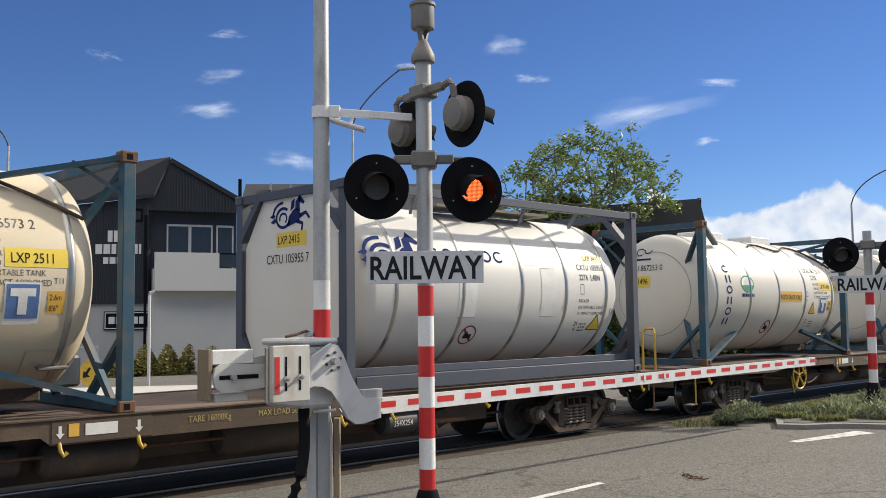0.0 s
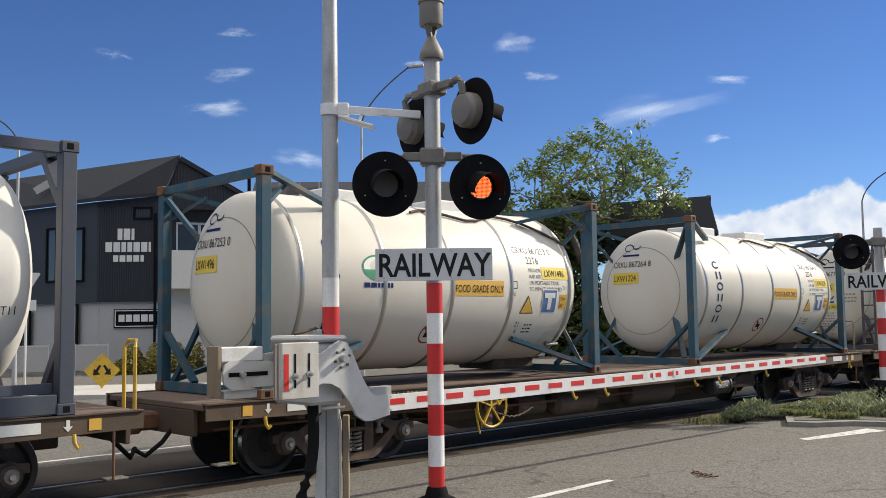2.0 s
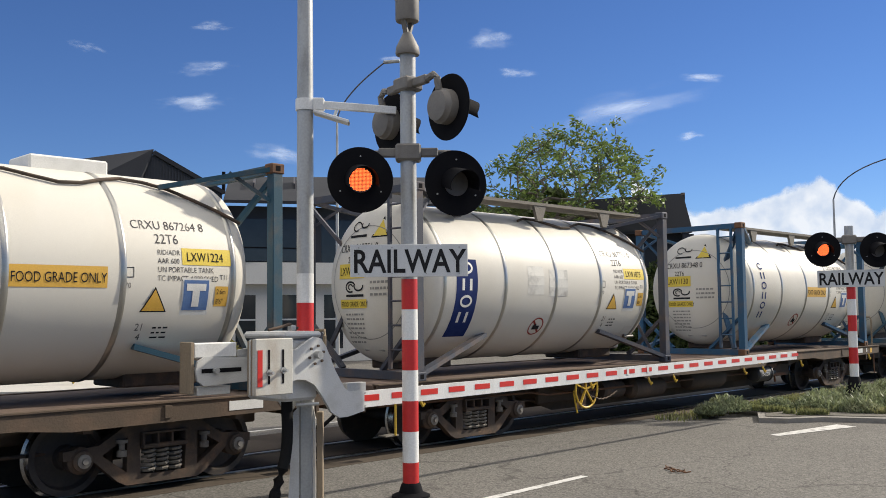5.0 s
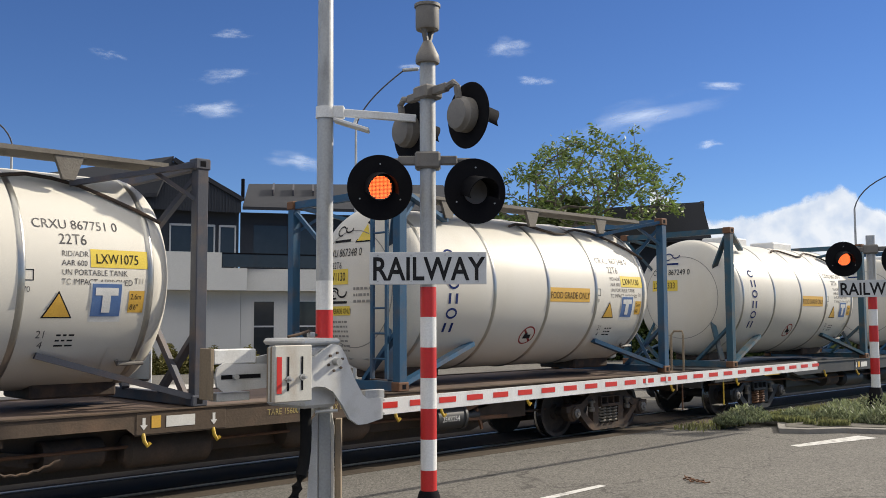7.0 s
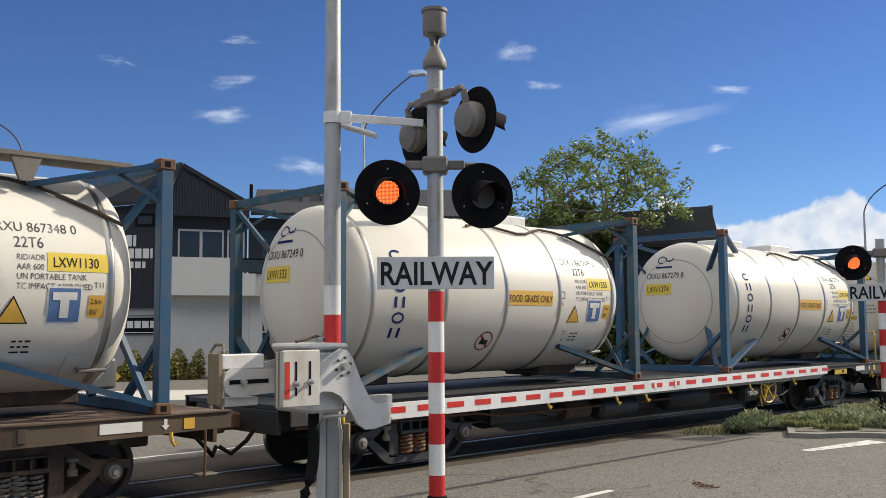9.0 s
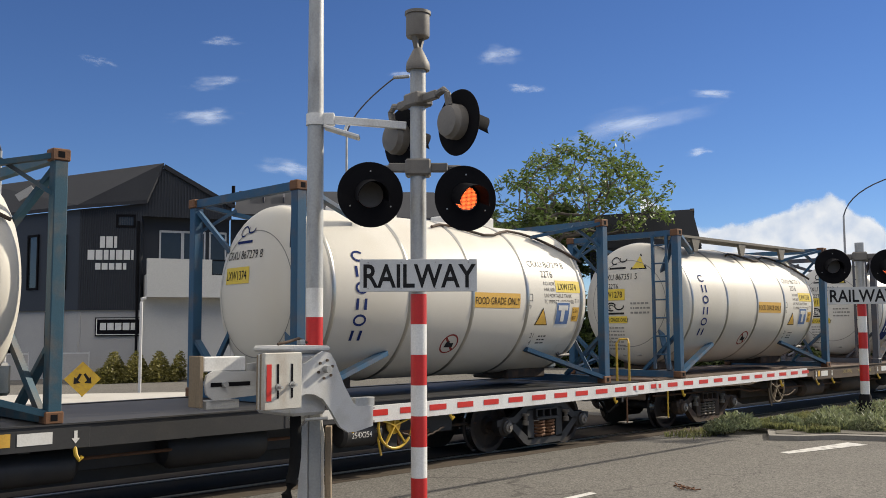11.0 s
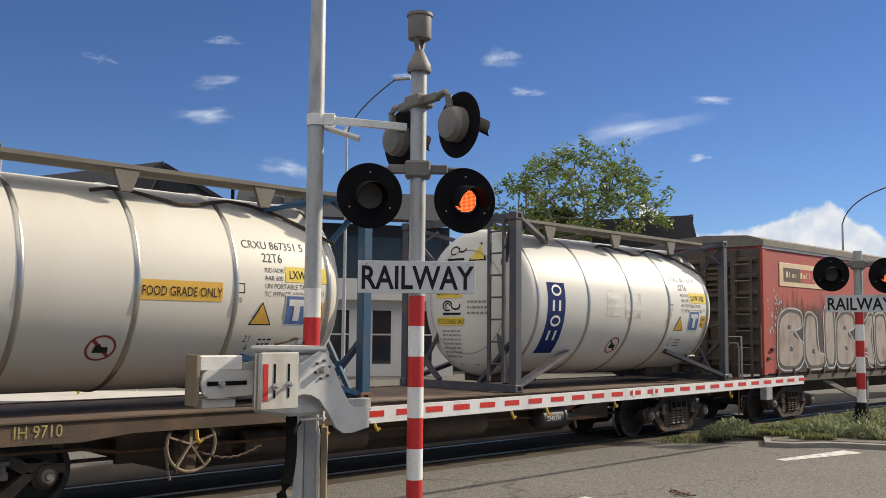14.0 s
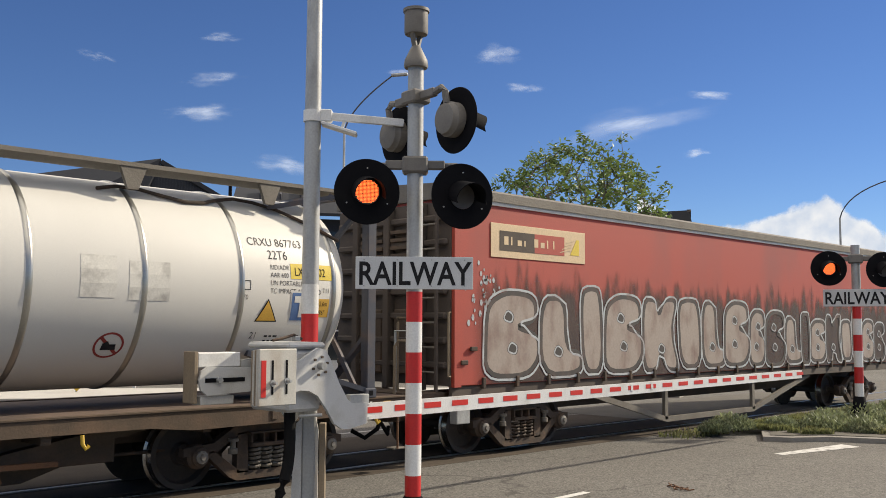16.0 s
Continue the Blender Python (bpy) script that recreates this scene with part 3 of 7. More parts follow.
# ---- the tall pole ----
def tall_pole():
    th = thing("camera_pole", pose(5.93, 7.92, 0), "tall galvanised steel pole with a white bracket arm", "pole")
    part("pole", lathe(B(), [(0.088, 2.23), (0.085, 4.0), (0.078, 5.6), (0.076, 7.2)], None, 24), M["galvanised"], th)
    for z0, z1, paint in ((0.0, 1.63, "galvanised"), (1.63, 1.93, "red_paint"), (1.93, 2.23, "white_paint")):
        part("pole_band", lathe(B(), [(0.0885, z0), (0.0885, z1)], None, 24), M[paint], th)
    part("clamp", lathe(B(), [(0.10, 3.93), (0.10, 4.05)], None, 20), M["white_paint"], th)
    d = Vector((math.cos(radians(43)), -math.sin(radians(43)), 0))
    arm = part("bracket_arm", bar(B(), d * 0.08 + Vector((0, 0, 4.0)), d * 0.95 + Vector((0, 0, 3.93)), 0.08, 0.05, 0.006), M["white_paint"], th, "white painted arm")
    part("sensor_panel", bar(B(), d * 0.09 + Vector((0, 0, 3.915)), d * 0.46 + Vector((0, 0, 3.80)), 0.035, 0.17, 0.008), M["white_paint"], th, "flat white panel under the arm")
    part("panel_strut", bar(B(), d * 0.30 + Vector((0, 0, 3.86)), d * 0.34 + Vector((0, 0, 3.97)), 0.03, 0.03, 0.004), M["white_paint"], th)
    for z in (3.945, 4.035):
        part("bolt", rod(B(), d * 0.09 + Vector((0.03, 0.03, z)), d * 0.16 + Vector((0.03, 0.03, z)), 0.014, seg=6), M["galvanised"], th)
    part("bolt", box(B(), 0.08, 0.2, -0.05, 0.05, 3.93, 4.06, 0.01, pose(0, 0, 0, 0, 0, -43)), M["white_paint"], th)


tall_pole()


# ---- the half barrier ----
def barrier():
    th = thing("barrier_gate", pose(0, 0, 0), "lowered grey barrier machine with a red and white boom", "barrier")
    arm = [(5.16, 1.47), (5.30, 1.49), (5.42, 1.56), (5.50, 1.60), (5.58, 1.58), (5.64, 1.50), (5.75, 1.27), (5.86, 1.10), (5.92, 1.06), (6.11, 1.06), (6.11, 0.86), (5.90, 0.82), (5.80, 0.82), (5.70, 0.88), (5.60, 1.03), (5.50, 1.15), (5.40, 1.20), (5.30, 1.21), (5.16, 1.17)]
    up = Matrix(((1, 0, 0, 0), (0, 0, 1, 0), (0, 1, 0, 0), (0, 0, 0, 1)))
    a = part("gate_arm", slab(B(), arm, Matrix.Translation((0, 7.20, 0)) @ up, 0.035), M["cast"], th, "curved grey cast arm", False)
    part("gate_arm", slab(B(), arm[:9] + [(5.92, 0.95)] + arm[12:], Matrix.Translation((0, 7.98, 0)) @ up, 0.035), M["cast"], th, "", False)
    part("hub", rod(B(), (5.52, 7.21, 1.43), (5.52, 7.13, 1.43), 0.035), M["galvanised"], a)
    for k in range(6):
        c = Vector((5.52 + 0.085 * math.cos(k * math.tau / 6 + 0.3), 7.2, 1.43 + 0.085 * math.sin(k * math.tau / 6 + 0.3)))
        part("bolt", rod(B(), c, c + Vector((0, -0.016, 0)), 0.014, seg=6), M["bogie"], a)
    # machine case
    bm = B()
    box(bm, 5.22, 5.62, 7.30, 7.92, 1.00, 1.58, 0.03)
    part("machine_case", bm, M["cast"], th, "grey painted steel machine case")
    part("case_lid", box(B(), 5.20, 5.65, 7.27, 7.95, 1.585, 1.65, 0.025), M["cast"], th)
    part("hasp", tube(B(), [(5.05, 7.3, 1.67), (5.15, 7.28, 1.69), (5.3, 7.32, 1.72), (5.42, 7.36, 1.68)], 0.014), M["bogie"], th)
    part("latch", box(B(), 5.30, 5.36, 7.29, 7.36, 1.66, 1.71, 0.01), M["galvanised"], th)
    part("bracket", box(B(), 5.62, 5.72, 7.4, 7.6, 1.5, 1.58, 0.01), M["galvanised"], th)
    # balance weights
    w = part("balance_weight", box(B(), 4.73, 5.13, 7.03, 7.06, 1.10, 1.60, 0.008), M["box_grey"], th, "rust-stained grey counterweight plates")
    for k in range(4):
        part("weight_plate", box(B(), 4.735 + 0.004 * (k % 2), 5.125, 7.064 + 0.028 * k, 7.088 + 0.028 * k, 1.105, 1.595 - 0.005 * k, 0.003), M["timber"] if k % 2 else M["box_grey"], w)
    part("reflector", box(B(), 4.75, 4.80, 7.024, 7.029, 1.18, 1.50), M["red_reflective"], w, "red reflective strip")
    for x in (4.87, 5.02):
        part("slot", box(B(), x - 0.01, x + 0.01, 7.0255, 7.029, 1.20, 1.50), M["black_paint"], w)
        part("bolt", rod(B(), (x, 7.03, 1.30 + (x - 4.87) * 0.1), (x, 6.96, 1.30 + (x - 4.87) * 0.1), 0.014, seg=8), M["galvanised"], w)
        part("washer", rod(B(), (x, 7.03, 1.30 + (x - 4.87) * 0.1), (x, 7.015, 1.30 + (x - 4.87) * 0.1), 0.03, seg=10), M["galvanised"], w)
    w = part("balance_weight", box(B(), 4.66, 5.12, 7.93, 8.10, 1.41, 1.55, 0.01), M["white_paint"], th, "white-topped counterweight block")
    out = [(4.66 + 0.0, 1.30), (4.68, 1.20), (4.75, 1.15), (5.22, 1.17), (5.25, 1.40), (4.75, 1.42), (4.68, 1.38)]
    part("weight_arm", slab(B(), out, Matrix.Translation((0, 7.90, 0)) @ up, 0.03), M["cast"], w)
    part("slot", box(B(), 4.72, 5.15, 7.894, 7.899, 1.27, 1.31), M["black_paint"], w)
    part("bolt", rod(B(), (4.86, 7.9, 1.29), (4.86, 7.85, 1.29), 0.028, seg=8), M["galvanised"], w)
    part("weight_plate", box(B(), 4.615, 4.655, 7.92, 8.12, 1.08, 1.56, 0.005), M["timber"], w)
    part("weight_plate", box(B(), 4.70, 5.06, 7.94, 8.1, 1.06, 1.14, 0.005), M["cast"], w)
    # post, ducting
    pm = pose(5.70, 7.60, 0, 0, 0, -43)
    part("post", box(B(), -0.055, 0.075, -0.07, 0.07, 0, 1.04, 0.012, pm), M["galvanised"], th, "galvanised channel post")
    part("post_flange", slab(B(), [(-0.165, 0), (-0.06, 0), (-0.06, 0.92), (-0.115, 0.86)], pm @ pose(0, -0.05, 0, 90, 0, 0), 0.02), M["cast"], th, "", False)
    part("post_flange", slab(B(), [(0.078, 0), (0.105, 0), (0.105, 0.80), (0.078, 0.93)], pm @ pose(0, -0.09, 0, 90, 0, 0), 0.03), M["box_grey"], th, "", False)
    part("timber_packer", box(B(), 0.108, 0.168, -0.06, 0.06, 0, 0.86, 0.005, pm), M["timber"], th, "weathered timber packer")
    part("pin", rod(B(), (5.40, 7.35, 0.96), (5.57, 7.22, 0.97), 0.016), M["galvanised"], th)
    part("cable_duct", tube(B(), [(5.40, 7.50, 1.05), (5.40, 7.50, 0.9), (5.40, 7.49, 0.75), (5.395, 7.49, 0.6), (5.37, 7.48, 0.47), (5.33, 7.47, 0.36), (5.28, 7.46, 0.26), (5.235, 7.45, 0.16), (5.21, 7.45, 0.05), (5.20, 7.45, -0.1)], 0.055, 12), M["rubber"], th, "black corrugated cable duct")
    # boom
    boom = part("boom", box(B(), 6.02, 15.8, 7.25, 7.285, 0.0, 1.0), M["white_paint"], th, "long white aluminium boom with red stripes")
    for v in boom.data.vertices:
        f = (v.co.x - 6.0) / 9.8
        v.co.z = (0.885 + 0.085 * f) if v.co.z < 0.5 else (1.045 + 0.06 * f)
    cap = part("bracket", box(B(), 5.90, 6.14, 7.21, 7.30, 1.05, 1.14, 0.004), M["galvanised"], boom)
    n = 24
    for i in range(n):
        x = 6.10 + 9.55 * i / (n - 1) * 0.995
        f = (x - 6.0) / 9.8
        zc, hz = 0.965 + 0.0725 * f, 0.030 - 0.004 * f
        part("stripe", box(B(), x, x + 0.245, 7.2465, 7.2495, zc - hz + 0.012, zc + hz + 0.012), M["red_reflective"], boom)
    for x in (10.70, 11.18):
        z = 0.965 + 0.0725 * (x - 6.0) / 9.8 + 0.012
        part("splice_plate", box(B(), x, x + 0.05, 7.243, 7.2462, z - 0.045, z + 0.045), M["white_paint"], boom)
    for z in (0.90, 1.03):
        part("bolt", rod(B(), (6.16, 7.25, z), (6.16, 7.243, z), 0.012, seg=6), M["galvanised"], boom)


barrier()


# ---- the far side of the crossing ----
def wall(bm, a, b, z0, za, zb, thick=0.25, out=0.0):
    """An upright wall from a to b with a sloping top; its face is moved out by that much."""
    a, b = Vector((*a, 0)), Vector((*b, 0))
    d = (b - a).normalized()
    n = Vector((d.y, -d.x, 0))
    vs = []
    for p, z1 in ((a, za), (b, zb)):
        for o in (out, out - thick):
            for z in (z0, z1):
                q = p + n * o
                vs.append(bm.verts.new((q.x, q.y, z)))
    for f in ((0, 1, 3, 2), (4, 6, 7, 5), (0, 4, 5, 1), (2, 3, 7, 6), (0, 2, 6, 4), (1, 5, 7, 3)):
        bm.faces.new([vs[i] for i in f])
    return bm


def on_wall(a, b, s, z, out=0.0):
    a, b = Vector((*a, 0)), Vector((*b, 0))
    d = (b - a).normalized()
    n = Vector((d.y, -d.x, 0))
    p = a + d * s + n * out
    return Vector((p.x, p.y, z))


def block(bm, a, b, s0, s1, z0, z1, o0, o1):
    vs = [bm.verts.new(on_wall(a, b, s, z, o)) for s in (s0, s1) for o in (o0, o1) for z in (z0, z1)]
    for f in ((0, 1, 3, 2), (4, 6, 7, 5), (0, 4, 5, 1), (2, 3, 7, 6), (0, 2, 6, 4), (1, 5, 7, 3)):
        bm.faces.new([vs[i] for i in f])
    return bm


def window(th, a, b, s0, s1, z0, z1, bars_at=(), sill=False, paint="black_paint"):
    w = part("window", block(B(), a, b, s0, s1, z0, z1, 0.004, 0.012), M["window_glass"], th, "dark reflecting window", False)
    bm = B()
    for u0, u1, v0, v1 in ((s0 - 0.05, s0 + 0.03, z0 - 0.05, z1 + 0.05), (s1 - 0.03, s1 + 0.05, z0 - 0.05, z1 + 0.05), (s0 + 0.03, s1 - 0.03, z0 - 0.05, z0 + 0.03), (s0 + 0.03, s1 - 0.03, z1 - 0.03, z1 + 0.05)):
        block(bm, a, b, u0, u1, v0, v1, 0.0, 0.06)
    for k in bars_at:
        block(bm, a, b, s0 + 0.03, s1 - 0.03, k - 0.025, k + 0.025, 0.0, 0.05)
    part("window_frame", bm, M[paint], w, "", False)
    return w


def facade_bars(th, a, b, s0, s1, z, high, out, seed):
    rng = random.Random(seed)
    s = s0
    while s < s1 - 0.05:
        w = rng.uniform(0.16, 0.24)
        part("sign_mark", block(B(), a, b, s, min(s1, s + w), z, z + high, out, out + 0.02), M["label_white"], th, "white raised mark", False)
        s += w + 0.05


def office():
    P0, P1, P2, P3 = (13.1, 42.0), (14.75, 33.93), (16.47, 32.56), (19.6, 31.4)
    P4 = (27.5, 27.2)
    th = thing("office_building", pose(0, 0, 0), "two-storey office with black cladding over pale ground floor walls", "building")
    for a, b, za, zb in ((P0, P1, 6.30, 6.24), (P1, P2, 6.24, 6.46)):
        part("upper_wall", wall(B(), a, b, 2.55, za, zb, 0.4, 0.0), M["cladding"], th, "", False)
        part("lower_wall", wall(B(), a, b, -0.1, 2.55, 2.55, 0.3, -0.12), M["render_grey"], th, "", False)
    # ribbed iron on the corner face
    bm = B()
    n = 26
    for k in range(n):
        s = 0.05 + 2.1 * k / n
        block(bm, P1, P2, s, s + 0.04, 2.6, 6.2, 0.0, 0.03)
    part("ribbed_cladding", bm, M["cladding"], th, "black ribbed iron cladding", False)
    # gable end
    bm = B()
    wall(bm, P2, P3, 2.95, 6.46, 6.52, 0.3, -0.6)
    pk = on_wall(P2, P3, 0.67, 7.83, -0.0)
    for o in (0.0, -0.3):
        bm.faces.new([bm.verts.new(p) for p in (on_wall(P2, P3, 0, 6.0, o), on_wall(P2, P3, 3.3, 6.0, o), on_wall(P2, P3, 3.3, 6.50, o), on_wall(P2, P3, 0.67, 7.83, o), on_wall(P2, P3, 0, 6.46, o))])
    part("gable_wall", bm, M["cladding"], th, "", False)
    bm = B()
    for k in range(30):
        s = 0.04 + 3.2 * k / 30
        top = 6.46 + (s / 0.67) * 1.37 if s < 0.67 else 7.83 - (s - 0.67) / 2.63 * 1.33
        block(bm, P2, P3, s, s + 0.045, 6.0, top - 0.03, 0.0, 0.03)
    part("ribbed_cladding", bm, M["cladding"], th, "", False)
    # roof planes with thickness
    e0, e1, e2 = Vector((12.9, 42.0, 6.28)), Vector((14.55, 33.7, 6.22)), Vector((16.5, 32.2, 6.44))
    r1, r0 = pk + Vector((0.06, -0.08, 0.05)), Vector((14.2, 41.5, 7.75))
    bm = B()
    for dz in (0.0, 0.14):
        up = Vector((0, 0, dz))
        v = [bm.verts.new(p + up) for p in (e0, e1, e2, r1, r0)]
        bm.faces.new((v[0], v[1], v[4]))
        bm.faces.new((v[1], v[3], v[4]))
        bm.faces.new((v[1], v[2], v[3]))
    bm.faces.new([bm.verts.new(p) for p in (e0, e1, e1 + Vector((0, 0, 0.14)), e0 + Vector((0, 0, 0.14)))])
    bm.faces.new([bm.verts.new(p) for p in (e1, e2, e2 + Vector((0, 0, 0.14)), e1 + Vector((0, 0, 0.14)))])
    bm.faces.new([bm.verts.new(p) for p in (e2, r1, r1 + Vector((0, 0, 0.14)), e2 + Vector((0, 0, 0.14)))])
    roof = part("roof", bm, M["roof_iron"], th, "dark grey iron roof", False)
    q = on_wall(P2, P3, 3.35, 6.50, 0.06)
    bm = B()
    bar(bm, r1 + Vector((0, 0, 0.02)), q, 0.16, 0.14)
    bm2 = [bm.verts.new(p) for p in (r1, q, q + Vector((4.0, 8.0, 0)), r1 + Vector((4.0, 8.0, 0)))]
    bm.faces.new(bm2)
    part("barge_board", bm, M["roof_iron"], roof, "", False)
    s = part("skylight", bar(B(), (13.85, 37.6, 6.93), (14.35, 37.3, 7.32), 0.3, 0.12), M["render_grey"], roof, "pale roof skylight", False)
    part("vent_pipe", rod(B(), (19.75, 31.6, 6.5), (19.75, 31.6, 7.35), 0.07, seg=10), M["black_paint"], roof)
    window(th, P1, P2, 1.35, 1.95, 5.62, 6.0)
    part("downpipe", tube(B(), [on_wall(P1, P2, 2.12, z, 0.1) for z in (0.0, 2.0, 4.0, 5.8)], 0.05), M["black_paint"], th)
    # white balcony
    bl = part("balcony", block(B(), P2, P3, 0.15, 3.4, 3.0, 3.83, -0.3, 0.75), M["render_white"], th, "white rendered balcony", False)
    part("parapet", block(B(), P2, P3, 0.15, 2.45, 3.83, 4.40, 0.5, 0.75), M["render_white"], bl, "", False)
    part("balcony_rail", block(B(), P2, P3, 2.5, 6.5, 4.36, 4.41, 0.6, 0.66), M["black_paint"], bl, "", False)
    part("balcony_glass", block(B(), P2, P3, 2.5, 6.5, 3.88, 4.36, 0.62, 0.64), M["window_glass"], bl, "", False)
    part("lower_wall", wall(B(), P2, P3, -0.1, 3.0, 3.0, 0.3, -0.1), M["render_white"], th, "", False)
    for s0, s1 in ((0.75, 1.55), (1.6, 2.4), (2.6, 3.2)):
        w = part("window", block(B(), P2, P3, s0, s1, 3.85, 5.5, -0.598, -0.585), M["window_glass"], th, "", False)
        bm = B()
        for u in (s0, s1):
            block(bm, P2, P3, u - 0.03, u + 0.03, 3.85, 5.55, -0.6, -0.55)
        block(bm, P2, P3, s0, s1, 5.48, 5.56, -0.6, -0.55)
        part("window_frame", bm, M["fence_white"], w, "", False)
    # wing that runs on behind the train
    part("lower_wall", wall(B(), P3, P4, -0.1, 3.0, 3.0, 0.3, -0.1), M["render_white"], th, "", False)
    part("upper_wall", wall(B(), P3, P4, 3.0, 6.1, 6.1, 0.3, -0.7), M["cladding"], th, "", False)
    part("balcony", block(B(), P3, P4, 0.1, 8.6, 3.0, 3.83, -0.6, 0.45), M["render_white"], th, "", False)
    for k in range(5):
        s0 = 0.5 + 1.7 * k
        w = part("window", block(B(), P3, P4, s0, s0 + 0.75, 0.5, 2.6, -0.095, -0.085), M["window_glass"], th, "", False)
        part("window_frame", block(B(), P3, P4, s0, s0 + 0.75, 1.62, 1.68, -0.085, -0.06), M["fence_white"], w, "", False)
        part("window", block(B(), P3, P4, s0, s0 + 1.3, 3.9, 5.6, -0.695, -0.685), M["window_glass"], th, "", False)
    bm = B()
    a, b = on_wall(P3, P4, 0.0, 6.1, 0.2), on_wall(P3, P4, 9.0, 6.15, 0.2)
    c, d = on_wall(P3, P4, 9.0, 7.75, -3.4), on_wall(P3, P4, 0.5, 7.5, -3.4)
    for dz in (0, 0.12):
        bm.faces.new([bm.verts.new(p + Vector((0, 0, dz))) for p in (a, b, c, d)])
    bm.faces.new([bm.verts.new(p) for p in (a, b, b + Vector((0, 0, 0.12)), a + Vector((0, 0, 0.12)))])
    wing = part("roof", bm, M["roof_iron"], th, "", False)
    for k in range(3):
        p = a + (d - a) * 0.45 + (b - a) * (0.12 + 0.09 * k) + Vector((0, 0, 0.15))
        part("skylight", bar(B(), p, p + (d - a) * 0.3, 0.5, 0.06), M["frame_grey"], wing, "", False)
    # street name as plain bars, and the dark sign board
    facade_bars(th, P1, P2, 0.75, 1.35, 4.82, 0.42, 0.032, 1)
    facade_bars(th, P1, P2, 0.32, 1.95, 4.38, 0.36, 0.032, 2)
    facade_bars(th, P1, P2, 0.60, 1.70, 4.02, 0.24, 0.032, 3)
    sb = part("sign_board", block(B(), P1, P2, 0.62, 2.25, 1.60, 2.28, -0.12, -0.05), M["black_paint"], th, "black sign board with a white edge", False)
    bm = B()
    for u0, u1, v0, v1 in ((0.66, 2.2, 1.64, 1.67), (0.66, 2.2, 2.21, 2.24), (0.66, 0.69, 1.67, 2.21)):
        block(bm, P1, P2, u0, u1, v0, v1, -0.05, -0.04)
    part("sign_edge", bm, M["label_white"], sb, "", False)
    facade_bars(sb, P1, P2, 0.80, 2.1, 1.82, 0.26, -0.05, 5)
    # long side: doors and windows on its outer face
    for s0, s1, z0, z1, low in ((0.79, 1.36, 3.36, 5.3, 0), (2.5, 3.1, 3.4, 5.4, 0), (1.11, 1.84, 0.1, 2.45, 1), (4.18, 4.8, 0.1, 2.3, 1)):
        L = math.dist(P0, P1)
        window(th, P0, P1, L - s1, L - s0, z0, z1, (z0 + 0.55 * (z1 - z0),) if low else ())


def hedge(x0, y0, x1, y1, h, w, n, seed, mat_name="leaf", label="clipped yellow-green hedge beside the building", size=0.07):
    rng = random.Random(seed)
    vs, fs = [], []
    for _ in range(n):
        f = rng.random()
        a, q = rng.uniform(0, math.pi), rng.random() ** 0.4
        lump = 0.75 + 0.3 * math.sin(f * 23 + seed)
        px, py = x0 + (x1 - x0) * f, y0 + (y1 - y0) * f
        p = Vector((px + w * q * math.cos(a) * 0.5, py + w * q * math.cos(a) * 0.5, h * lump * q * math.sin(a)))
        leaf(vs, fs, p, rng, size)
    return leaves("hedge", vs, fs, M[mat_name], label, "hedge")


def leaf(vs, fs, p, rng, size):
    d = Vector((rng.uniform(-1, 1), rng.uniform(-1, 1), rng.uniform(-0.6, 0.6))).normalized()
    s = d.cross(Vector((rng.uniform(-1, 1), rng.uniform(-1, 1), rng.uniform(-1, 1)))).normalized()
    k = size * rng.uniform(0.6, 1.3)
    i = len(vs)
    vs += [tuple(p - d * k), tuple(p + s * k * 0.38), tuple(p + d * k), tuple(p - s * k * 0.38)]
    fs.append((i, i + 1, i + 2, i + 3))


def leaves(name, vs, fs, material, label, category):
    me = bpy.data.meshes.new(name)
    me.from_pydata(vs, [], fs)
    me.materials.append(material)
    return tagged(new(name, me), label, category, kind="stuff") if label else new(name, me)


